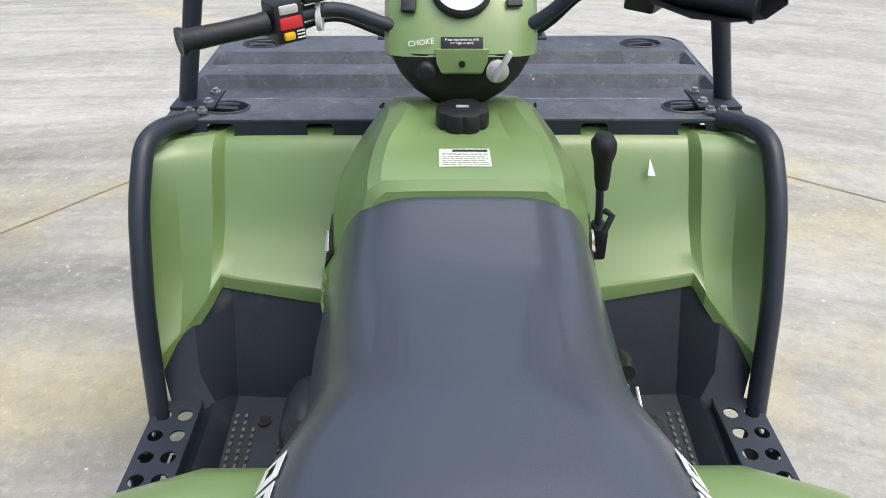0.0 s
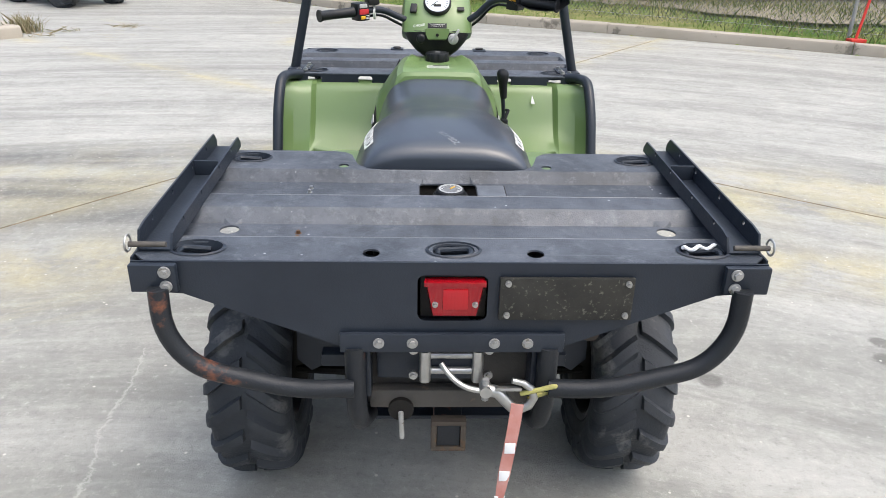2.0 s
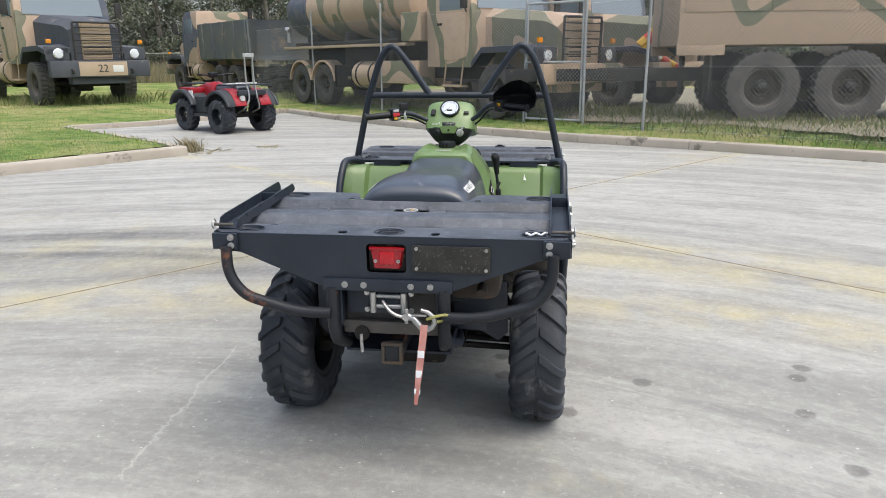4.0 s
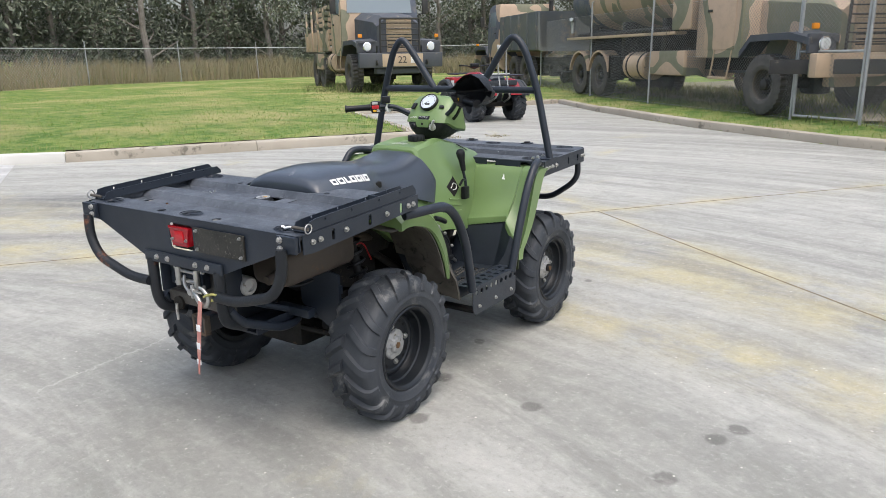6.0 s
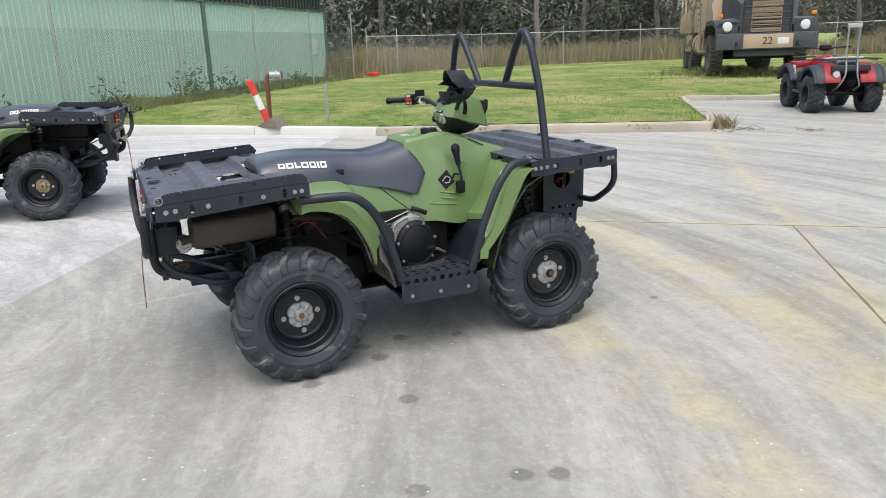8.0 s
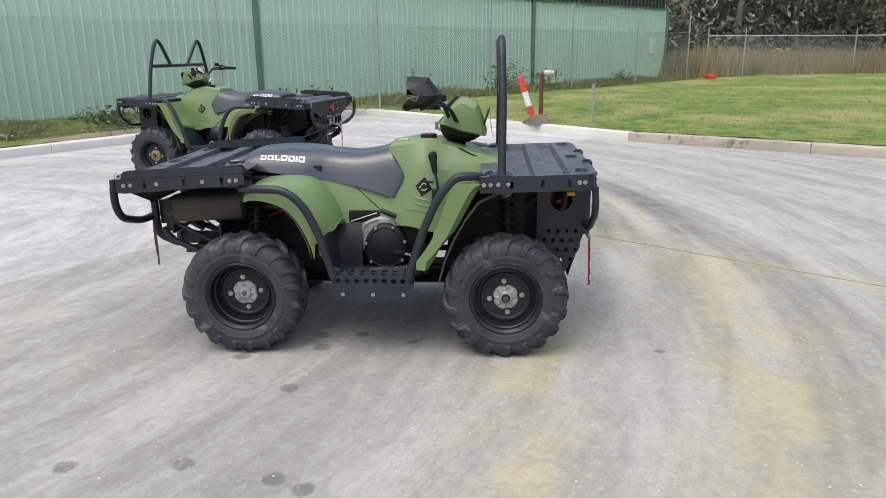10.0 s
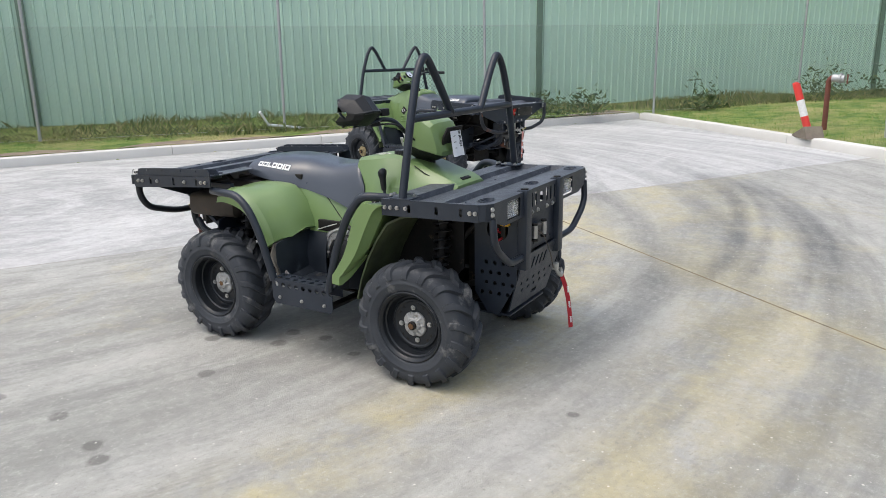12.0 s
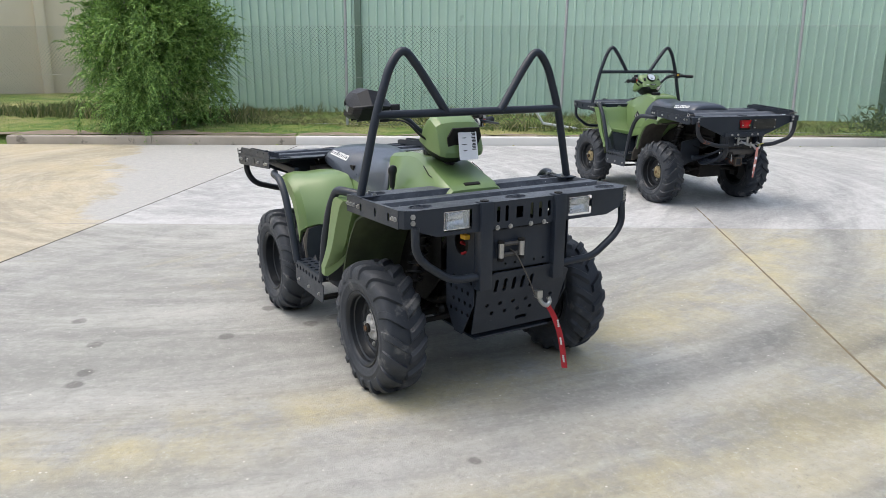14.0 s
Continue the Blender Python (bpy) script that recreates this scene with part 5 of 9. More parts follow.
    part("choke_knob", on_pod(disc([(0.017, -0.012), (0.017, 0.008), (0.014, 0.012), (0.009, 0.014), (0.002, 0.014)], 20, "z"), pose(-0.058, 0.302, 1.052, 94, 0, -4)), PLASTIC, pod)
    key = part("ignition_switch", on_pod(disc([(0.019, -0.012), (0.019, 0.006), (0.015, 0.009), (0.002, 0.009)], 20, "z"), pose(0.058, 0.302, 1.052, 94, 0, 4)), ALU, pod, "worn metal ignition switch")
    part("key", boxed((0.05, 0.276, 1.04), (0.058, 0.294, 1.092), 0.003, Matrix.Translation((0.06, 0, 1.055)) @ Matrix.Rotation(radians(28), 4, "Y") @ Matrix.Translation((-0.054, 0, -1.055))), ALU, key)
    part("rocker_switch", on_pod(boxed((-0.012, -0.018, 0), (0.012, 0.018, 0.010), 0.003), pose(-0.085, 0.35, 1.148, 48, 0, -8)), PLASTIC, pod)
    part("socket_cover", on_pod(boxed((-0.013, -0.008, 0), (0.013, 0.008, 0.008), 0.003), pose(0.085, 0.35, 1.148, 48, 0, 8)), PLASTIC, pod)
    # lamp window and paper tag on the front of the pod
    front_m = pose(0, 0.532, 1.085, 108, 0, 180)
    bm = bmesh.new()
    prism(bm, [(-0.07, -0.062), (0.07, -0.062), (0.092, 0.02), (0.072, 0.066), (-0.072, 0.066), (-0.092, 0.02)], 0.008, front_m)
    part("lamp_window", bm, DARK, pod, "black front window of the pod")
    def tag_at(x, k, out=0.0):
        """A place on the hanging tag: x across, k from the top (0) to its foot (1)."""
        return Vector((x, 0.549 + 0.026 * k + 0.003 * math.sin(x * 90) * k + out, 1.146 - 0.146 * k))
    tag = part("paper_tag", loft(bmesh.new(), [[tag_at(-0.058 + 0.1 * i / 6, k, o) for k, o in ((0, 0), (0.33, 0), (0.66, 0), (1, 0), (1, 0.0012), (0.66, 0.0012), (0.33, 0.0012), (0, 0.0012))] for i in range(7)]), PAPER, pod, "white printed paper tag taped to the pod", 60)
    bm = bmesh.new()
    def print_block(x0, x1, k0, k1):
        loft(bm, [[tag_at(x, k0, 0.0018), tag_at(x, k1, 0.0018), tag_at(x, k1, 0.0012), tag_at(x, k0, 0.0012)] for x in (x0, (x0 + x1) / 2, x1)])
    for k in range(14):
        print_block(-0.05, -0.030 if k % 3 else -0.034, 0.08 + 0.045 * k, 0.08 + 0.045 * k + (0.03 if k % 4 else 0.018))
    for k in range(4):
        print_block(0.0, 0.026 - 0.006 * (k % 2), 0.1 + 0.2 * k, 0.125 + 0.2 * k)
    part("print", bm, DARK, tag)
    for s, zg, yg in ((-1, 1.145, 0.15), (1, 1.19, 0.15)):
        bar = part("handlebar", tubed([(s * 0.03, 0.36, 1.085), (s * 0.13, 0.35, 1.115), (s * 0.20, 0.325, zg + 0.005), (s * 0.29, 0.245, zg), (s * 0.40, 0.172, zg - 0.006)], 0.0115, 12, 0.05), TUBE, root, "black handlebar tube")
        grip = bmesh.new()
        a, b = Vector((s * 0.295, 0.241, zg)), Vector((s * 0.405, 0.168, zg - 0.007))
        lens = [(0, 0.0185), (0.1, 0.0165), (0.5, 0.0155), (0.92, 0.0165), (0.96, 0.0205), (1.0, 0.0205)]
        d = (b - a).normalized()
        u = d.orthogonal().normalized()
        v = d.cross(u)
        loft(grip, [[a + (b - a) * t + (u * math.cos(q) + v * math.sin(q)) * r for q in (2 * math.pi * k / 16 for k in range(16))] for t, r in lens])
        part("grip", grip, PLASTIC, bar, "black rubber grip")
        # switch block and lever
        c = a - d * 0.028
        turn = d.to_track_quat("X", "Z").to_matrix().to_4x4()
        sw = part("switch_block", boxed((-0.024, -0.026, -0.03), (0.024, 0.026, 0.03), 0.007, Matrix.Translation(c) @ turn), PLASTIC, bar)
        if s < 0:
            up = 1 if (turn @ Vector((0, 1, 0))).y < 0 else -1
            part("red_switch", boxed((-0.018, -0.03, -0.008), (0.018, 0.03, 0.010), 0.003, Matrix.Translation(c) @ turn), RED, sw)
            part("yellow_button", boxed((-0.004, -0.031, -0.024), (0.014, 0.031, -0.012), 0.004, Matrix.Translation(c) @ turn), YELLOW, sw)
            part("selector", boxed((-0.014, -0.029, 0.014), (0.016, 0.029, 0.027), 0.003, Matrix.Translation(c) @ turn), ALU, sw)
            for j in range(3):
                part("print", boxed((-0.020, -0.0268, -0.014 - 0.005 * j), (-0.0075, 0.0268, -0.0118 - 0.005 * j), 0.0, Matrix.Translation(c) @ turn), WHITE, sw, "faint white print")
        else:
            part("throttle_label", boxed((-0.012, -0.0275, 0.0), (0.012, -0.0255, 0.014), 0.001, Matrix.Translation(c) @ turn), YELLOW, sw)
        part("brake_reservoir", boxed((-0.022, -0.018, -0.014), (0.022, 0.018, 0.022), 0.006, Matrix.Translation(a - d * 0.075 + Vector((0, 0.012, 0.03))) @ turn), PLASTIC, bar)
        part("brake_lever", tubed([a - d * 0.06 + Vector((0, 0.025, 0.006)), a + Vector((0, 0.055, -0.002)), b - d * 0.01 + Vector((s * 0.01, 0.062, -0.014))], 0.006, 8, 0.03), TUBE, bar)
        # looms along the bar
        for k, off in enumerate((0.018, 0.026, 0.034)):
            part("cable", tubed([(s * 0.05, 0.39 + 0.01 * k, 1.06 - 0.01 * k), (s * 0.14, 0.365 + off, 1.09), (s * 0.205, 0.34 + off * 0.6, zg - 0.016), (s * 0.262, 0.275, zg - 0.02)], 0.0045, 8, 0.06), PLASTIC, bar)
    part("cable_tie", disc([(0.012, -0.004), (0.024, -0.004), (0.024, 0.004), (0.012, 0.004)], 14, "x", (-0.225, 0.307, 1.14)), WHITE, root)
    # hand guard on the right: an angular scoop before the grip, open to the rider
    rings = []
    for x, yr, yf, zb, zt in ((0.232, 0.205, 0.245, 1.185, 1.222), (0.262, 0.185, 0.285, 1.158, 1.25), (0.315, 0.165, 0.315, 1.142, 1.282), (0.365, 0.15, 0.318, 1.14, 1.292), (0.412, 0.145, 0.30, 1.146, 1.272), (0.44, 0.15, 0.262, 1.165, 1.24), (0.446, 0.18, 0.225, 1.19, 1.215)):
        zm = zb * 0.55 + zt * 0.45
        rings.append([(x, yr, zb), (x, yf - 0.05, zb + 0.004), (x, yf - 0.012, zm - 0.022), (x, yf - 0.002, zm - 0.004), (x, yf + 0.004, zm), (x, yf + 0.004, zm + 0.008), (x, yf - 0.006, zm + 0.012), (x, yf - 0.055, zt - 0.004), (x, yr + 0.02, zt)])
    bm = loft(bmesh.new(), rings, cap=False, close=False)
    ex = bmesh.ops.extrude_face_region(bm, geom=list(bm.faces))
    bmesh.ops.translate(bm, verts=[v for v in ex["geom"] if isinstance(v, bmesh.types.BMVert)], vec=(0, -0.005, 0))
    bmesh.ops.translate(bm, verts=bm.verts, vec=(0, 0.01, 0.028))
    part("hand_guard", bm, PLASTIC, root, "black plastic hand guard round the throttle grip", 24)

    # ---- roll hoop over the front rack
    R = 0.0185
    for s in (1, -1):
        hoop = part("hoop", tubed([(s * 0.571, 0.615, 0.872), (s * 0.49, 0.618, 1.225), (s * 0.418, 0.612, 1.43), (s * 0.354, 0.61, 1.505), (s * 0.285, 0.612, 1.425), (s * 0.145, 0.622, 1.225)], R, 16, 0.085), TUBE, root, "bent black steel hoop on the front rack")
        foot = part("foot_plate", boxed((s * 0.545 - 0.045, 0.56, 0.883), (s * 0.545 + 0.045, 0.665, 0.89), 0.002), BLACK, hoop)
        for px, py in ((0.515, 0.585), (0.515, 0.645), (0.515, 0.535), (0.54, 0.535)):
            bolt(s * px, py, 0.891, "z", foot, 0.007)
    part("cross_tube", tubed([(-0.49, 0.62, 1.225), (0.49, 0.62, 1.225)], 0.0175, 16), TUBE, root, "black cross tube between the hoops")

    # ---- front rack
    def ribs_front(x, y):
        k = 0.0
        for back, low, top in ((0.625, 0.752, 0.767), (0.83, 0.911, 0.926)):
            if back < y < top:
                k = -0.026 * min(1, (top - y) / (top - low)) * min(1, (y - back) / 0.006)
        return k * min(1, max(0, (0.575 - abs(x)) / 0.012))
    outl = [(-0.585, 0.515), (0.585, 0.515), (0.585, 1.0), (0.535, 1.048), (-0.535, 1.048), (-0.585, 1.0)]
    corner_holes = [slot_hole(sx * 0.48, yy, 0.05, 0.024, 0.024) for sx in (1, -1) for yy in (0.575, 0.985)]
    rack = part("front_rack", sheet(-0.585, 0.585, 0.515, 1.05, 0.0125, corner_holes + [slot_hole(0.02, 0.985, 0.05, 0.024, 0.024), circle_hole(-0.192, 0.685, 0.007), circle_hole(0.205, 0.68, 0.007), circle_hole(0.43, 0.86, 0.008)], outl, ribs_front, 0.004, pose(0, 0, 0.862), (0.625, 0.631, 0.752, 0.754, 0.7595, 0.765, 0.767, 0.83, 0.836, 0.911, 0.913, 0.9185, 0.924, 0.926, 0.57, 0.68, 0.8, 0.865, 0.98), (-0.575, -0.563, 0.563, 0.575)), DECK, root, "scuffed black ribbed steel front rack", 20)
    for sx in (1, -1):
        for yy in (0.575, 0.985):
            tie_down(rack, sx * 0.48, yy, 0.866, 0 if sx > 0 else 180)
        holes = [slot_hole(yy, 0.828, 0.0085, 0.018, 0.0085) for yy in (0.66, 0.80, 0.92)] + [circle_hole(0.555, 0.83, 0.006)]
        face = Matrix(((0, 0, sx, sx * 0.585), (1, 0, 0, 0), (0, 1, 0, 0), (0, 0, 0, 1)))
        fl = part("side_flange", sheet(0.515, 1.005, 0.792, 0.866, 0.0078, holes, None, None, 0.004, face), BLACK, rack)
        for yy in (0.535, 0.565, 0.60, 0.645, 0.965, 0.99):
            bolt(sx * 0.592, yy, 0.83, "x" if sx > 0 else "-x", fl, 0.0065)
    tie_down(rack, 0.02, 0.985, 0.866)
    for yy in (0.6235, 0.8285):
        part("worn_edge", tubed([(x * 0.056, yy, 0.8648) for x in range(-10, 11)], 0.002, 6), WORN, rack, "coating worn bright along a rib")
    face = Matrix(((1, 0, 0, 0), (0, 0, -1, 0.52), (0, 1, 0, 0), (0, 0, 0, 1)))
    part("rear_flange", sheet(-0.54, 0.54, 0.80, 0.864, 0.008, [slot_hole(sx * xx, 0.843, 0.028, 0.0135, 0.01) for sx in (1, -1) for xx in (0.478, 0.278)], None, None, 0.004, face), BLACK, rack)
    face = Matrix(((1, 0, 0, 0), (0, 0, 1, 1.046), (0, 1, 0, 0), (0, 0, 0, 1)))
    fout = [(-0.535, 0.866), (-0.535, 0.785), (-0.44, 0.752), (0.44, 0.752), (0.535, 0.785), (0.535, 0.866)]
    fh = [slot_hole(sx * 0.315 + 0.03, 0.808, 0.066, 0.042, 0.006) for sx in (1, -1)] + [slot_hole(xx, 0.813, 0.0085, 0.034, 0.008) for xx in (-0.112, -0.065, -0.02, 0.108, 0.150)] + [slot_hole(0.043, 0.813, 0.018, 0.024, 0.003)]
    front_panel = part("front_panel", sheet(-0.535, 0.535, 0.76, 0.866, 0.0075, fh, fout, None, 0.004, face), BLACK, rack, "black front panel with slots and lamp openings")
    for sx in (1, -1):
        part("corner_panel", loft(bmesh.new(), [[(sx * x, y, 0.795), (sx * x, y, 0.866), (sx * (x - 0.004), y - 0.003, 0.866), (sx * (x - 0.004), y - 0.003, 0.795)] for x, y in ((0.589, 1.0), (0.575, 1.03), (0.535, 1.05))]), BLACK, rack)
        lamp = part("headlamp", loft(bmesh.new(), [[(sx * 0.315 + 0.03 + w * cx, yy, 0.808 + hh * cz) for cx, cz in ((-1, -1), (1, -1), (1, 1), (-1, 1))] for yy, w, hh in ((0.99, 0.059, 0.037), (1.040, 0.059, 0.037), (1.040, 0.055, 0.034), (1.022, 0.045, 0.027), (1.008, 0.028, 0.017), (1.003, 0.008, 0.006))]), CHROME, root, "rectangular clear headlamp")
        part("lens", boxed((sx * 0.315 + 0.03 - 0.0555, 1.037, 0.7735), (sx * 0.315 + 0.03 + 0.0555, 1.0465, 0.8425), 0.004), LENS, lamp)
        for zz, xx in ((0.842, 0.545), (0.818, 0.545)):
            bolt(sx * xx, 1.046, zz, "y", front_panel, 0.007)
    # winch guard below the rack
    for sx in (1, -1):
        post = part("guard_post", boxed((sx * 0.19 + 0.025 - 0.03, 1.015, 0.53), (sx * 0.19 + 0.025 + 0.03, 1.066, 0.872), 0.006), BLACK, root, "black box-section guard post")
        part("top_ring", disc([(0.006, 0.868), (0.018, 0.868), (0.018, 0.877), (0.006, 0.877)], 16, "z", (sx * 0.19 + 0.025, 1.04, 0)), DARK, post)
        part("front_bumper", tubed([(sx * 0.535, 1.043, 0.83), (sx * 0.537, 1.05, 0.735), (sx * 0.50, 1.05, 0.682), (sx * 0.375, 1.045, 0.595), (sx * 0.19 + 0.025, 1.04, 0.588)], 0.0165, 14, 0.05), TUBE, root, "black bent bumper tube")
        face = Matrix(((0, 0, sx, sx * 0.243), (1, 0, 0, 0), (0, 1, 0, 0), (0, 0, 0, 1)))
        hs = [circle_hole(0.84 + 0.045 * i + 0.022 * (k % 2), 0.40 + 0.05 * k, 0.010) for i in range(4) for k in range(4)] + [circle_hole(0.92, 0.71, 0.055)]
        part("side_guard", sheet(0.80, 1.02, 0.30, 0.79, 0.011, hs, [(0.80, 0.79), (0.80, 0.40), (0.87, 0.30), (0.93, 0.30), (1.02, 0.46), (1.02, 0.79)], None, 0.004, face), BLACK, root, "perforated black side guard")
        part("oil_cooler", boxed((sx * 0.20 - 0.035, 0.93, 0.55), (sx * 0.20 + 0.035, 0.955, 0.74), 0.006), DARK, root)
        part("spring_coil", tubed([(sx * 0.225 + 0.02 * math.cos(t), 0.92 + 0.02 * math.sin(t), 0.66 + 0.008 * t) for t in [0.5 * k for k in range(14)]], 0.006, 6), STRAP_RED, root)
    part("battery_tag", boxed((0.19, 0.945, 0.735), (0.27, 0.985, 0.755), 0.004), YELLOW, root)
    face = Matrix(((1, 0, 0, 0), (0, 0, 1, 1.03), (0, 1, 0, 0), (0, 0, 0, 1)))
    part("winch_plate", sheet(-0.15, 0.195, 0.60, 0.775, 0.008, [slot_hole(0.085, 0.69, 0.045, 0.018, 0.006)] + [circle_hole(sx * xx, 0.625, 0.006) for sx in (1, -1) for xx in (0.05, 0.1)], None, None, 0.006, face), BLACK, root)
    slope = Matrix(((1, 0, 0, 0), (0, 0.28, 0.96, 1.02), (0, 0.96, -0.28, 0.50), (0, 0, 0, 1)))
    hs = [slot_hole(-0.04 + 0.046 * k, 0.035, 0.009, 0.032, 0.0085) for k in range(5)] + [circle_hole(-0.17 + 0.068 * k, -0.06, 0.010) for k in range(6)] + [circle_hole(-0.136 + 0.068 * k, -0.105, 0.010) for k in range(5)] + [slot_hole(-0.03, -0.155, 0.032, 0.010, 0.01)]
    part("skid_plate", sheet(-0.24, 0.24, -0.20, 0.10, 0.0085, hs, [(-0.24, 0.06), (-0.16, 0.10), (0.16, 0.10), (0.24, 0.06), (0.22, -0.20), (-0.22, -0.20)], None, 0.006, slope), BLACK, root, "black slotted skid plate")
    part("skid_tray", boxed((-0.2, 0.45, 0.275), (0.2, 0.965, 0.285), 0.003), BLACK, root)
    for xx in (-0.085, -0.015, 0.09, 0.155):
        bolt(xx, 1.05, 0.758, "y", front_panel, 0.007)
    fair = part("fairlead", boxed((0.027, 1.034, 0.655), (0.153, 1.040, 0.725), 0.003), BLACK, root, "steel roller fairlead")
    for sx in (1, -1):
        roller = part("roller", tubed([(0.09 + sx * 0.052, 1.062, 0.662), (0.09 + sx * 0.052, 1.062, 0.726)], 0.0125, 14), STEEL, fair, "bright steel upright roller")
        for zz in (0.6535, 0.7285):
            part("roller_cap", disc([(0.003, zz - 0.005), (0.015, zz - 0.005), (0.015, zz + 0.005), (0.003, zz + 0.005)], 14, "z", (0.09 + sx * 0.052, 1.06, 0)), DARK, roller)
        part("roller", tubed([(0.05, 1.052, 0.692 + sx * 0.022), (0.13, 1.052, 0.692 + sx * 0.022)], 0.0085, 12), GRIME, fair)
    part("winch", tubed([(-0.12, 0.95, 0.68), (0.12, 0.95, 0.68)], 0.045, 18), DARK, root)
    part("winch_cable", tubed([(0.085, 1.02, 0.69), (0.075, 1.072, 0.68), (0.02, 1.09, 0.57), (-0.025, 1.09, 0.475)], 0.003, 8, 0.03), DUSTY, root, "steel winch cable")
    part("hook", tubed([(-0.035, 1.095, 0.485), (-0.042, 1.105, 0.45), (-0.067, 1.115, 0.43), (-0.092, 1.105, 0.443), (-0.087, 1.10, 0.465)], 0.010, 10, 0.02), STEEL, root, "zinc winch hook")
    part("clevis", boxed((-0.050, 1.08, 0.468), (-0.020, 1.11, 0.503), 0.006), STEEL, root)
    strap_pts = [(-0.07, 1.112, 0.44), (-0.105, 1.118, 0.385), (-0.135, 1.125, 0.31), (-0.152, 1.13, 0.235), (-0.168, 1.135, 0.128)]
    st = part("pull_strap", loft(bmesh.new(), [[(x - 0.0105, y + 0.007, z), (x + 0.0105, y - 0.007, z), (x + 0.0095, y - 0.0085, z), (x - 0.0115, y + 0.0055, z)] for x, y, z in [tuple(p) for p in rounded(strap_pts, 0.05)]]), STRAP_RED, root, "red webbing pull strap on the winch hook")
    bm = bmesh.new()
    for k in range(3):
        for j in range(4):
            z = 0.36 - 0.085 * k - 0.009 * j
            kx = -0.119 - (0.36 - z) * 0.2
            box(bm, (kx - 0.0035, 1.127 + (0.36 - z) * 0.04, z - 0.003), (kx + 0.002, 1.134 + (0.36 - z) * 0.04, z + 0.003), 0)
    part("print", bm, WHITE, st)

    # the rack rises a little towards the front
    raised = [rack, *rack.children_recursive, *[o for o in root.children if o.name.split(".")[0] in ("headlamp", "guard_post")]]
    for o in {x for r in raised for x in (r, *r.children_recursive)}:
        for v in o.data.vertices:
            v.co.z += (0.015 + 0.03 * (v.co.y - 0.515)) * min(1.0, max(0.0, (v.co.z - 0.6) / 0.15))
    # ---- rear rack
    def ribs_rear(x, y):
        k = 0.0
        for top, low, back in ((-0.730, -0.751, -0.887), (-0.956, -0.986, -1.098)):
            if back < y < top:
                k = -0.025 * min(1, (top - y) / (top - low)) * min(1, (y - back) / 0.006)
        return k
    outl = [(-0.588, -1.175), (-0.565, -1.198), (0.565, -1.198), (0.588, -1.175), (0.588, -0.60), (0.285, -0.60), (0.252, -0.608), (0.234, -0.628), (0.224, -0.665), (0.213, -0.698), (0.19, -0.721), (0.155, -0.7285), (-0.155, -0.7285), (-0.19, -0.721), (-0.213, -0.698), (-0.224, -0.665), (-0.234, -0.628), (-0.252, -0.608), (-0.285, -0.60), (-0.588, -0.60)]
    holes = [slot_hole(sx * 0.482, yy, 0.046, 0.028, 0.028) for sx in (1, -1) for yy in (-0.655, -1.15)] + [slot_hole(0.0, -1.152, 0.04, 0.026, 0.024), slot_hole(0.003, -0.8165, 0.067, 0.0625, 0.01)]
    holes += [circle_hole(sx * xx, yy, r) for sx in (1, -1) for xx, yy, r in ((0.248, -0.705, 0.0125), (0.155, -1.165, 0.0165), (0.455, -1.015, 0.02))]
    deck = part("rear_rack", sheet(-0.588, 0.588, -1.2, -0.57, 0.0125, holes, outl, ribs_rear, 0.004, pose(0, 0, 0.862), (-0.730, -0.732, -0.737, -0.744, -0.749, -0.751, -0.881, -0.887, -0.956, -0.959, -0.966, -0.976, -0.983, -0.986, -1.092, -1.098, -0.64, -0.8, -0.92, -1.03, -1.17), tuple(s * (0.155 + 0.015 * k) for s in (-1, 1) for k in range(10))), DECK, root, "scuffed black ribbed steel cargo deck", 12)
    for sx in (1, -1):
        for yy in (-0.655, -1.15):
            tie_down(deck, sx * 0.482, yy, 0.866, 0 if sx > 0 else 180)
        holes = [slot_hole(yy, 0.838, 0.0085, 0.02, 0.0085) for yy in (-1.05, -0.86, -0.68)]
        face = Matrix(((0, 0, sx, sx * 0.588), (1, 0, 0, 0), (0, 1, 0, 0), (0, 0, 0, 1)))
        fl = part("side_flange", sheet(-1.19, -0.575, 0.80, 0.867, 0.0085, holes, [(-1.19, 0.867), (-1.19, 0.805), (-1.15, 0.80), (-0.575, 0.815), (-0.575, 0.867)], None, 0.004, face), BLACK, deck)
        for yy in (-1.15, -1.115, -0.99, -0.77, -0.64, -0.61):
            bolt(sx * 0.595, yy, 0.838, "x" if sx > 0 else "-x", fl, 0.0065)
        # folded angle rails along the deck's sides
        for k, (xx, zt) in enumerate(((0.583, 0.907), (0.523, 0.900))):
            rl = part("deck_rail", sheet(-1.165, -0.58, 0.868, zt, 0.012, [circle_hole(yy, 0.895, 0.005) for yy in (-1.08, -0.95, -0.8, -0.68)], [(-1.165, 0.868), (-1.15, zt - 0.004), (-1.12, zt), (-0.60, zt), (-0.58, zt - 0.02), (-0.58, 0.868)], None, 0.004, Matrix(((0, 0, sx, sx * xx), (1, 0, 0, 0), (0, 1, 0, 0), (0, 0, 0, 1)))), BLACK, deck, "folded black steel angle rail")
        part("rail_base", boxed((min(sx * 0.525, sx * 0.585), -1.165, 0.867), (max(sx * 0.525, sx * 0.585), -0.585, 0.871), 0.001), BLACK, deck)
        part("rail_stop", boxed((min(sx * 0.527, sx * 0.583), -0.79, 0.871), (max(sx * 0.527, sx * 0.583), -0.785, 0.905), 0.001), BLACK, deck)
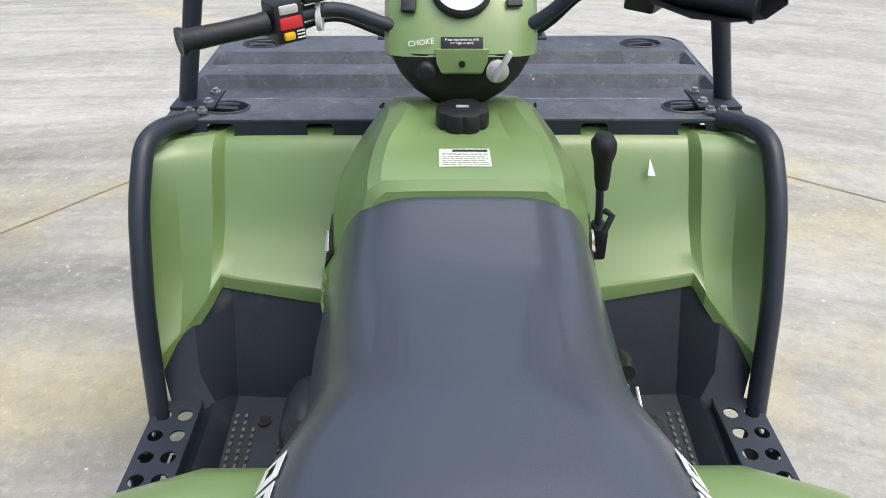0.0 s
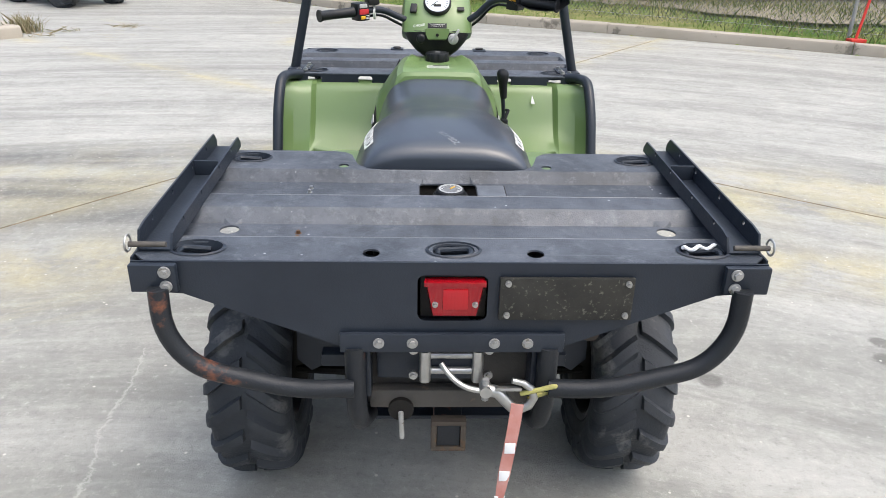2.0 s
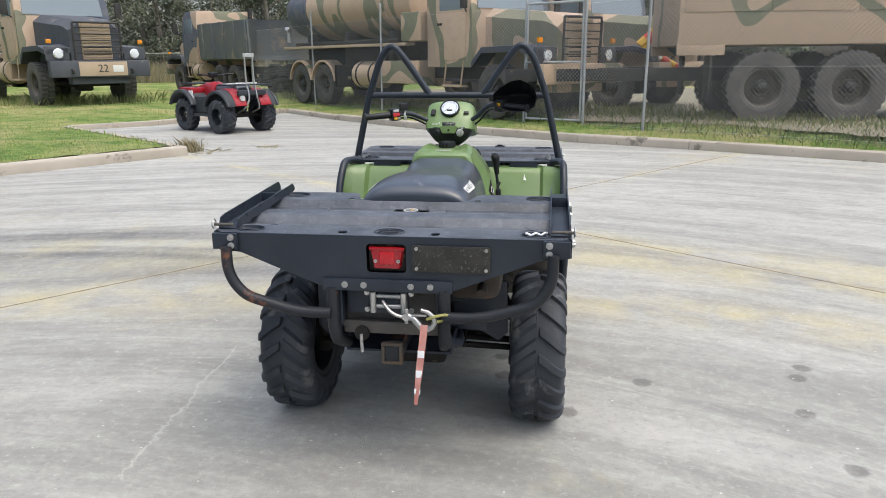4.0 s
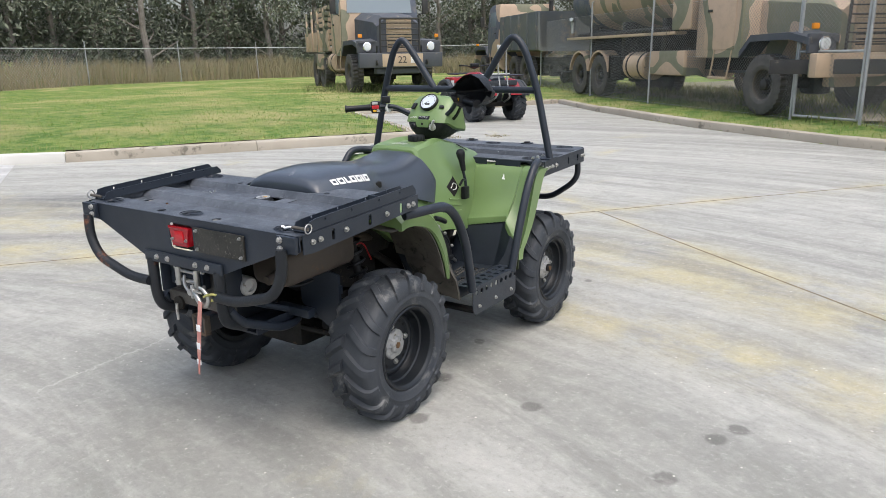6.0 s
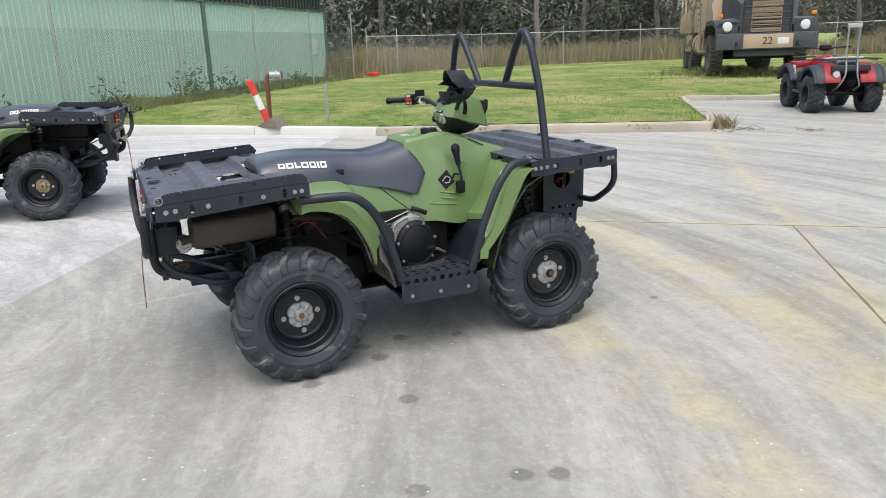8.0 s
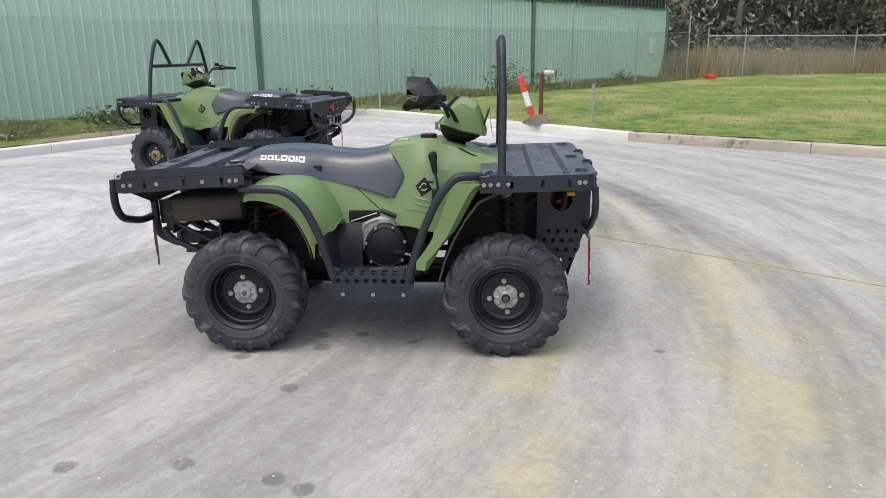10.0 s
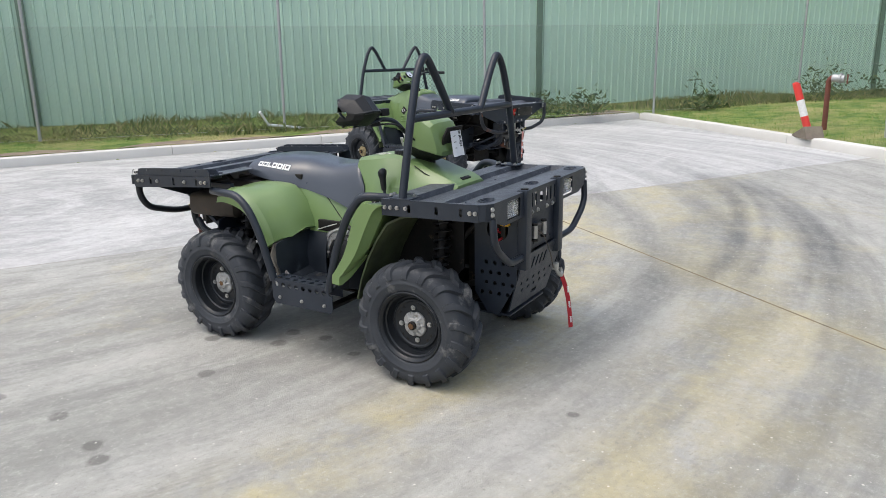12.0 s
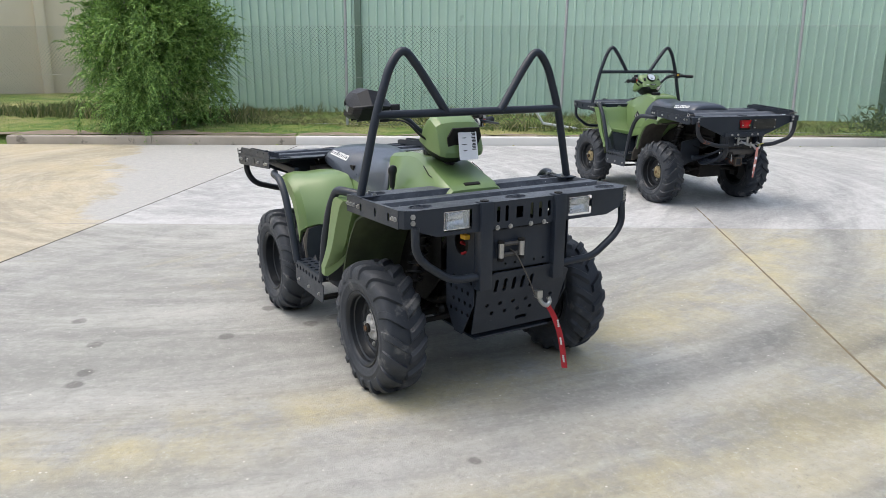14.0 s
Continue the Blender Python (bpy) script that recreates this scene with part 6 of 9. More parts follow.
        pin = part("rail_pin", tubed([(sx * 0.53, -1.172, 0.884), (sx * 0.598, -1.172, 0.884)], 0.0055, 10), DUSTY, deck, "steel retaining pin with a ring")
        part("pin_ring", tubed([(sx * 0.600, -1.172 + 0.015 * math.cos(t), 0.886 + 0.015 * math.sin(t)) for t in [2 * math.pi * k / 16 for k in range(17)]], 0.0022, 6), STEEL, pin)
    tie_down(deck, 0.0, -1.152, 0.866, 0)
    part("recess_tray", boxed((-0.08, -0.90, 0.77), (0.09, -0.73, 0.80), 0.004), DARK, deck)
    gauge = part("fuel_gauge", disc([(0.034, 0.826), (0.036, 0.842), (0.032, 0.852), (0.027, 0.854), (0.024, 0.852), (0.002, 0.852)], 24, "z", (0.008, -0.815, 0)), PLASTIC, root, "round black fuel gauge cap")
    knob = []
    for q, h in ((0.92, 0.815), (1.0, 0.82), (1.0, 0.834), (0.93, 0.84), (0.8, 0.842)):
        knob.append([(0.008 + 0.043 * q * (1 - 0.07 * max(0.0, math.cos(8 * t)) ** 2) * math.cos(t), -0.815 + 0.043 * q * (1 - 0.07 * max(0.0, math.cos(8 * t)) ** 2) * math.sin(t), h) for t in (2 * math.pi * i / 48 for i in range(48))])
    part("knob", loft(bmesh.new(), knob), PLASTIC, gauge, "lobed black filler cap")
    part("gauge_rim", lathe(bmesh.new(), [(0.0235, 0.852), (0.0275, 0.852), (0.0275, 0.8545), (0.0235, 0.8545)], 28, "z", (0.008, -0.815, 0), True), ALU, gauge)
    part("gauge_face", disc([(0.025, 0.851), (0.025, 0.8535), (0.002, 0.8535)], 24, "z", (0.008, -0.815, 0)), BRONZE, gauge)
    scale = bmesh.new()
    for k in range(9):
        box(scale, (-0.0007, 0.017, 0.8534), (0.0007, 0.0215, 0.8541), 0, pose(0.008, -0.815, 0, 0, 0, 120 - 30 * k))
    part("scale", scale, WHITE, gauge)
    part("gauge_needle", boxed((-0.001, -0.0015, 0.8535), (0.016, 0.0015, 0.855), 0, pose(0.008, -0.815, 0, 0, 0, 50)), YELLOW, gauge)
    part("patch_seam", boxed((0.0715, -0.846, 0.8375), (0.139, -0.764, 0.8415), 0.0), DARK, deck)
    part("filler_patch", boxed((0.0715, -0.846, 0.8385), (0.1365, -0.7665, 0.8432), 0.001), WORN, deck, "flat grey patch beside the filler opening")
    # coating rubbed through along the ribs' edges
    for yy in (-0.8885, -1.0995):
        part("worn_edge", tubed([(x * 0.058, yy, 0.8648) for x in range(-10, 11)], 0.0022, 6), WORN, deck, "coating worn bright along a rib")
    for sx, xx, yy in ((-1, 0.312, -1.03), (-1, 0.31, -1.055), (-1, 0.317, -0.79), (-1, 0.318, -0.813)):
        bolt(sx * xx, yy, 0.838, "z", deck, 0.0045, BRASS if yy < -1 else STEEL)
    part("cord", tubed([(0.445 + 0.0035 * k, -1.14 + 0.004 * math.sin(k * 0.7) + 0.0006 * k, 0.869 + 0.003 * math.cos(k * 0.7)) for k in range(26)], 0.004, 8), PAPER, root, "short white cord in the tie-down")
    # tail panel
    face = Matrix(((1, 0, 0, 0), (0, 0, 1, -1.203), (0, 1, 0, 0), (0, 0, 0, 1)))
    outl = [(-0.588, 0.866), (-0.588, 0.818), (-0.57, 0.805), (-0.50, 0.80), (-0.21, 0.685), (0.21, 0.685), (0.50, 0.80), (0.57, 0.805), (0.588, 0.818), (0.588, 0.866)]
    tail = part("tail_panel", sheet(-0.588, 0.588, 0.685, 0.866, 0.0085, [slot_hole(-0.002, 0.792, 0.066, 0.048, 0.014)], outl, None, 0.004, face), BLACK, root, "black steel tail panel")
    lamp = part("tail_lamp", loft(bmesh.new(), [[(x * k, y, z0) for x, z0 in ((-0.054, 0.83), (0.058, 0.83), (0.045, 0.762), (-0.041, 0.762))] for k, y in ((1.0, -1.185), (1.0, -1.207), (0.94, -1.215))]), RED_LENS, root, "red tail lamp behind the tail panel")
    # the lit centre is painted on as a block of brighter red
    part("lens_segment", boxed((-0.021, -1.218, 0.775), (0.027, -1.213, 0.818), 0.003), LIT_LENS, lamp, "lit middle of the tail lamp, put in as a brighter red")
    part("lamp_rim", boxed((-0.056, -1.2165, 0.822), (0.06, -1.206, 0.832), 0.002), RED_LENS, lamp)
    part("lamp_back", boxed((-0.062, -1.19, 0.745), (0.062, -1.16, 0.838), 0.003), DARK, lamp)
    for xx in (-0.035, 0.04):
        bolt(xx, -1.214, 0.786, "-y", lamp, 0.004)
    plate = part("plate_holder", boxed((0.085, -1.214, 0.752), (0.338, -1.205, 0.84), 0.003), BOARD, root, "scratched dark number plate holder without a plate")
    for xx in (0.10, 0.325):
        for zz in (0.764, 0.83):
            bolt(xx, -1.215, zz, "-y", plate, 0.004)
    strip = part("bolt_strip", boxed((-0.215, -1.217, 0.682), (0.215, -1.207, 0.722), 0.002), BLACK, root)
    for xx in (-0.141, -0.077, 0.08, 0.144):
        bolt(xx, -1.217, 0.703, "-y", strip, 0.0072, HUB)
    for sx in (1, -1):
        br = part("corner_bracket", boxed((sx * 0.545 - 0.042, -1.222, 0.812), (sx * 0.545 + 0.042, -1.207, 0.866), 0.003), BLACK, root)
        for zz in (0.853, 0.825):
            bolt(sx * 0.522, -1.223, zz, "-y", br, 0.0075, HUB)
        part("rear_bumper", tubed([(sx * 0.535, -1.232, 0.825), (sx * 0.535, -1.236, 0.735), (sx * 0.485, -1.236, 0.66), (sx * 0.30, -1.232, 0.607), (sx * 0.19, -1.225, 0.605)], 0.0185, 14, 0.075), RUSTED, root, "black bumper tube with patches of rust")
        post = part("rear_post", tubed([(sx * 0.188, -1.205, 0.69), (sx * 0.188, -1.205, 0.555), (sx * 0.184, -1.192, 0.50), (sx * 0.172, -1.10, 0.455)], 0.0205, 12, 0.05), RUSTED, root, "rusty black frame post")
        part("under_bracket", boxed((sx * 0.165 - 0.006, -1.19, 0.56), (sx * 0.165 + 0.006, -1.09, 0.69), 0.003), BLACK, root)
        part("tray_tube", tubed([(sx * 0.185, -1.175, 0.54), (sx * 0.19, -1.13, 0.48), (sx * 0.205, -0.95, 0.405), (sx * 0.20, -0.86, 0.405), (sx * 0.15, -0.8, 0.43)], 0.017, 12, 0.04), BLACK, root, "black tray frame tube")
        part("arm_bracket", boxed((min(sx * 0.17, sx * 0.33), -0.80, 0.50), (max(sx * 0.17, sx * 0.33), -0.73, 0.535), 0.006), BLACK, root)
        part("arm_bracket", boxed((min(sx * 0.12, sx * 0.30), -0.90, 0.44), (max(sx * 0.12, sx * 0.30), -0.86, 0.475), 0.006), BLACK, root)
        part("strut", tubed([(sx * 0.15, -1.12, 0.56), (sx * 0.2, -0.85, 0.44), (sx * 0.3, -0.72, 0.38)], 0.012, 8, 0.03), BLACK, root)
        part("cable", tubed([(sx * 0.12, -1.0, 0.60), (sx * 0.22, -0.86, 0.54), (sx * 0.27, -0.7, 0.60), (sx * 0.25, -0.55, 0.66)], 0.005, 6, 0.06), PLASTIC, root)
        part("arm_plate", prism(bmesh.new(), [(sx * px, pz) for px, pz in ((0.16, 0.64), (0.37, 0.60), (0.375, 0.40), (0.34, 0.365), (0.17, 0.46))][::int(sx)], 0.012, Matrix(((1, 0, 0, 0), (0, 0, -1, -0.79), (0, 1, 0, 0), (0, 0, 0, 1)))), BLACK, root, "black plate before the rear suspension arm")
        part("casting", disc([(0.01, sx * 0.10), (0.06, sx * 0.10), (0.065, sx * 0.16), (0.045, sx * 0.19), (0.045, sx * 0.22), (0.01, sx * 0.23)], 18, "x", (0, -0.66, 0.40)), DARK, root)
    part("winch_housing", boxed((-0.15, -1.165, 0.585), (0.045, -1.06, 0.68), 0.012), BLACK, root, "grimy rear winch housing")
    part("back_plate", boxed((-0.17, -1.135, 0.505), (0.17, -1.125, 0.685), 0.002), GRIME, root, "grimy black plate behind the rear winch")
    bracket = part("winch_bracket", boxed((-0.165, -1.168, 0.515), (0.165, -1.137, 0.56), 0.008), GRIME, root, "dusty brown winch bracket")
    part("pin_washer", disc([(0.008, -1.178), (0.026, -1.178), (0.026, -1.166), (0.008, -1.166)], 18, "y", (-0.10, 0, 0.518)), DARK, bracket)
    part("winch_motor", disc([(0.034, 0.06), (0.037, 0.065), (0.037, 0.125), (0.03, 0.135), (0.02, 0.135), (0.018, 0.125), (0.004, 0.125)], 24, "x", (0.05, -1.068, 0.60)), ALU, root, "bare metal winch motor end")
    fair = part("fairlead", boxed((-0.065, -1.185, 0.60), (0.065, -1.172, 0.68), 0.003), BLACK, root, "steel roller fairlead")
    for sx in (1, -1):
        part("roller", tubed([(sx * 0.052, -1.197, 0.605), (sx * 0.052, -1.197, 0.675)], 0.0115, 14), STEEL, fair)
        part("roller", tubed([(-0.042, -1.19, 0.642 + sx * 0.018), (0.042, -1.19, 0.642 + sx * 0.018)], 0.008, 12), STEEL, fair)
        for zz in (0.668, 0.61):
            bolt(sx * 0.075, -1.186, zz, "-y", fair, 0.006)
    part("winch_cable", tubed([(-0.02, -1.195, 0.643), (0.0, -1.215, 0.622), (0.03, -1.225, 0.604), (0.07, -1.228, 0.60)], 0.006, 8, 0.03), STEEL, root, "grey winch rope")
    part("hook", tube(bmesh.new(), [(0.068, -1.23, 0.606), (0.09, -1.233, 0.602), (0.104, -1.236, 0.586), (0.118, -1.238, 0.57), (0.135, -1.238, 0.566), (0.152, -1.238, 0.574), (0.161, -1.238, 0.592), (0.156, -1.238, 0.612), (0.138, -1.238, 0.626), (0.116, -1.238, 0.632)], 0.0135, 12, 0.006), STEEL, root, "zinc winch hook hanging from the rope")
    clevis = part("clevis", tubed([(0.066, -1.245, 0.607), (0.066, -1.215, 0.607)], 0.012, 14), STEEL, root)
    part("clevis_pin", tubed([(0.066, -1.23, 0.582), (0.066, -1.23, 0.63)], 0.007, 8), HUB, clevis)
    part("safety_latch", boxed((0.085, -1.245, 0.611), (0.135, -1.234, 0.618), 0.002, None), STEEL, root)
    part("tie_cord", tubed([(0.135, -1.236, 0.60), (0.165, -1.246, 0.615), (0.205, -1.24, 0.622), (0.205, -1.215, 0.595), (0.15, -1.236, 0.588)], 0.005, 8, 0.02), ROPE, root, "yellow-green tie cord round the bumper")
    strap_pts = [(0.128, -1.246, 0.585), (0.122, -1.252, 0.52), (0.112, -1.256, 0.44), (0.105, -1.258, 0.38), (0.098, -1.26, 0.308)]
    part("pull_strap", loft(bmesh.new(), [[(x - w, y, z), (x + w, y - 0.004, z), (x + w, y - 0.006, z), (x - w, y - 0.003, z)] for (x, y, z), w in zip([tuple(p) for p in rounded(strap_pts, 0.04)], [0.012] * 12 + [0.0115, 0.011, 0.0105, 0.01, 0.009, 0.008, 0.007, 0.006])]), STRAP, root, "faded frayed red pull strap on the hook")
    for z0, z1 in ((0.475, 0.50), (0.405, 0.43), (0.345, 0.365)):
        kx = 0.128 - (0.585 - (z0 + z1) / 2) * 0.108
        part("strap_block", boxed((kx - 0.0105, -1.2625, z0), (kx + 0.0105, -1.2605, z1), 0.0005), PAPER, root, "faded white block on the strap")
    part("hitch", boxed((-0.03, -1.15, 0.415), (0.03, -0.8, 0.475), 0.006), RUSTED, root, "rusty square tow hitch socket")
    for lo, hi in (((-0.037, 0.406), (0.037, 0.417)), ((-0.037, 0.472), (0.037, 0.483)), ((-0.037, 0.417), (-0.025, 0.472)), ((0.025, 0.417), (0.037, 0.472))):
        part("hitch_collar", boxed((lo[0], -1.172, lo[1]), (hi[0], -1.146, hi[1]), 0.003), SILENCER, root, "rust-brown collar of the tow socket")
    part("hitch_hole", boxed((-0.024, -1.168, 0.418), (0.024, -1.149, 0.471), 0.002), RUSTED, root)
    part("tow_eye", tubed([(-0.10, -1.185, 0.518), (-0.099, -1.188, 0.49), (-0.098, -1.186, 0.455)], 0.0055, 10), HUB, root)
    # rear tray below the winch
    part("rear_tray", boxed((-0.19, -1.06, 0.405), (0.19, -0.84, 0.415), 0.003), BLACK, root)
    for lo, hi in (((-0.19, -1.06), (-0.185, -0.84)), ((0.185, -1.06), (0.19, -0.84)), ((-0.19, -0.845), (0.19, -0.84))):
        part("tray_lip", boxed((lo[0], lo[1], 0.41), (hi[0], hi[1], 0.45), 0.001), BLACK, root)

    # the rear deck rises a little towards the seat
    for o in (deck, *deck.children_recursive, gauge, *gauge.children):
        for v in o.data.vertices:
            v.co.z += 0.05 * (v.co.y + 1.2)

    # ---- running gear
    rings = []
    for yy, k in ((-1.045, 0.7), (-1.035, 0.95), (-1.02, 1.0), (-0.70, 1.0), (-0.685, 0.95), (-0.675, 0.7)):
        rings.append([(0.262 + 0.098 * k * math.copysign(abs(math.cos(t)) ** 0.45, math.cos(t)), yy, 0.68 + 0.068 * k * math.copysign(abs(math.sin(t)) ** 0.45, math.sin(t)) + 0.03 * (yy + 0.85)) for t in (2 * math.pi * i / 28 for i in range(28))])
    part("silencer", loft(bmesh.new(), rings), SILENCER, root, "rusty brown boxed exhaust silencer", 40)
    part("tail_pipe", tubed([(0.30, -1.03, 0.66), (0.30, -1.09, 0.645)], 0.018, 12), SILENCER, root)
    part("cable", tubed([(0.2, -0.60, 0.60), (0.24, -0.5, 0.66), (0.22, -0.42, 0.55)], 0.0035, 6, 0.05), RED, root, "red battery cable")
    part("exhaust_pipe", tubed([(0.235, -0.62, 0.672), (0.2, -0.45, 0.66), (0.14, -0.25, 0.58), (0.1, 0.0, 0.55)], 0.02, 10, 0.06), SILENCER, root)
    part("gearbox", boxed((-0.13, -0.78, 0.24), (0.13, -0.2, 0.42), 0.03), DARK, root)
    part("front_gearbox", boxed((-0.1, 0.5, 0.25), (0.1, 0.78, 0.38), 0.03), DARK, root)
    part("battery_box", boxed((-0.22, -0.52, 0.56), (0.2, -0.26, 0.74), 0.02), DARK, root)
    part("frame_rail", tubed([(0.16, -1.0, 0.64), (0.17, -0.5, 0.66), (0.19, -0.2, 0.45), (0.19, 0.2, 0.34), (0.18, 0.6, 0.34), (0.2, 0.95, 0.5)], 0.017, 10, 0.08), DARK, root)
    part("frame_rail", tubed([(-0.16, -1.0, 0.64), (-0.17, -0.5, 0.66), (-0.19, -0.2, 0.45), (-0.19, 0.2, 0.34), (-0.18, 0.6, 0.34), (-0.2, 0.95, 0.5)], 0.017, 10, 0.08), DARK, root)
    part("belly_plate", boxed((-0.23, -0.5, 0.262), (0.23, 0.5, 0.272), 0.003), DARK, root)
    part("front_bulkhead", boxed((-0.17, 0.72, 0.4), (0.17, 0.93, 0.78), 0.02), DARK, root)
    for s in (1, -1):
        for yy in (-0.6415, 0.6415):
            front = yy > 0
            for dy in (0.12, -0.12):
                part("control_arm", tubed([(s * 0.12, yy + dy, 0.33), (s * 0.40, yy + dy * 0.25, 0.285)], 0.013, 8), DARK, root)
            if not front:
                part("control_arm", tubed([(s * 0.12, yy, 0.45), (s * 0.40, yy, 0.40)], 0.013, 8), DARK, root)
            part("drive_shaft", tubed([(s * 0.1, yy, 0.32), (s * 0.42, yy, 0.305)], 0.014, 10), DARK, root)
            part("boot", disc([(0.02, s * 0.14), (0.036, s * 0.15), (0.03, s * 0.165), (0.034, s * 0.18), (0.022, s * 0.2)], 16, "x", (0, yy, 0.318)), PLASTIC, root)
            part("upright", boxed((s * 0.40 - 0.025, yy - 0.035, 0.23), (s * 0.40 + 0.025, yy + 0.035, 0.42), 0.01), DARK, root)
            top = Vector((s * 0.25, yy + (0.0 if front else 0.02), 0.80))
            low = Vector((s * 0.36, yy + 0.02, 0.40))
            sh = part("shock_absorber", tubed([low, top], 0.018, 12), DARK, root, "coil-over shock absorber")
            part("shock_rod", tubed([low.lerp(top, 0.5), low.lerp(top, 0.97)], 0.0215, 12), DARK, sh)
            part("shock_collar", tubed([low.lerp(top, 0.80), low.lerp(top, 0.9)], 0.026, 14), HUB, sh)
            coil = []
            d = (top - low).normalized()
            u = d.orthogonal().normalized()
            v = d.cross(u)
            for k in range(90):
                t = k / 89
                coil.append(low.lerp(top, 0.22 + 0.68 * t) + (u * math.cos(t * 44) + v * math.sin(t * 44)) * 0.037)
            part("spring", tube(bmesh.new(), coil, 0.0062, 6), PLASTIC, sh)
        part("brake_hose", tubed([(s * 0.39, -0.6, 0.42), (s * 0.33, -0.55, 0.52), (s * 0.26, -0.62, 0.60), (s * 0.2, -0.72, 0.58)], 0.006, 6, 0.06), PLASTIC, root)
        part("rack_stay", tubed([(s * 0.24, 0.93, 0.86), (s * 0.22, 0.72, 0.64)], 0.012, 8), DARK, root)
        part("rack_stay", tubed([(s * 0.2, -0.9, 0.86), (s * 0.17, -0.7, 0.66)], 0.012, 8), DARK, root)
        part("rack_beam", boxed((s * 0.42 - 0.015, -1.17, 0.80), (s * 0.42 + 0.015, -0.6, 0.836), 0.003), BLACK, root)
        part("rack_beam", boxed((s * 0.42 - 0.015, 0.54, 0.81), (s * 0.42 + 0.015, 1.03, 0.842), 0.003), BLACK, root)
    return root


QUAD = quad_bike()
QUAD.matrix_basis = pose(0.008, 0.0, 0.0, 0, 0, -0.5)
SECOND = copy_thing(QUAD, pose(-4.64, -2.42, 0.0, 0, 0, 166.8) @ Matrix.Scale(1.06, 4))
# this one has lost its hand guard and its tag
for ob in [o for o in SECOND.children_recursive if o.name.split(".")[0] in ("hand_guard", "paper_tag")]:
    for piece in (*ob.children, ob):
        bpy.data.objects.remove(piece)
for ob in [o for o in SECOND.children_recursive if o.name.split(".")[0] == "hub"]:
    ob.material_slots[0].link = "OBJECT"
    ob.material_slots[0].material = HUB_TAN
tagged(SECOND, "olive green utility quad bike parked by the fence", "quad bike", "olive quad bikes")

# lot number written by hand
for text, size, at, name, which, mat, label in (("208-119", 0.036, pose(-0.35, -0.50, 0.0, 0, 0, -24), "rear_fender", 1, DARK, "black hand-written lot number"), ("208-119", 0.024, pose(0.01, -0.645, 0.0, 0, 0, 121), "seat", 0, GREYISH, "faint white hand-written lot number")):
    below = [o for o in QUAD.children if o.name.split(".")[0] == name][which]
    bm = letters(text, size, 0.0004)
    bmesh.ops.subdivide_edges(bm, edges=[e for e in bm.edges if e.calc_length() > 0.012], cuts=2)
    bmesh.ops.triangulate(bm, faces=bm.faces)
    bmesh.ops.transform(bm, matrix=at, verts=bm.verts)
    part("handwriting", drape(bm, below, 0.0004), mat, below, label)


# ---- green shed and fences ----
CLAD = surface("green_cladding", (0.475, 0.645, 0.54), (0.425, 0.585, 0.485), 0.5, 0.0, 0.6, 60, 0.05, (0.26, 0.37, 0.295), 1.4, 0.66, 0.08)
CLAD_DARK = surface("green_column", (0.13, 0.195, 0.145), (0.105, 0.16, 0.118), 0.55, 0.0, 2, 60, 0.1)
BEIGE = surface("beige_wall", (0.76, 0.66, 0.51), (0.69, 0.59, 0.45), 0.8, 0, 0.8, 60, 0.2)
GALV = surface("galvanised_steel", (0.44, 0.45, 0.45), (0.32, 0.33, 0.33), 0.5, 0.4, 6, 120, 0.15)
WIRE = surface("fence_wire", (0.55, 0.56, 0.55), (0.45, 0.46, 0.45), 0.6, 0.4, 9, 120, 0.1)
WIRE_DULL = surface("dull_fence_wire", (0.2, 0.21, 0.205), (0.14, 0.15, 0.145), 0.6, 0.3, 9, 120, 0.1)
WIRE_GREEN = surface("dark_green_fence_wire", (0.075, 0.105, 0.085), (0.05, 0.075, 0.06), 0.6, 0.1, 9, 120, 0.1)
LOUVRE = surface("dark_louvre", (0.03, 0.032, 0.032), (0.05, 0.05, 0.05), 0.6, 0, 3, 60, 0.1)
SIGN = surface("white_sign", (0.72, 0.76, 0.78), (0.66, 0.7, 0.72), 0.4, 0, 3, 60, 0.05)

WALL0, WALL_U, WALL_N = Vector((-5.3, -11.3, 0)), Vector((-0.7705, 0.6374, 0)), Vector((0.6374, 0.7705, 0))


def wall_place(s, out=0.0, z=0.0):
    """A point s metres along the shed's wall and out metres in front of it."""
    return WALL0 + WALL_U * s + WALL_N * out + Vector((0, 0, z))


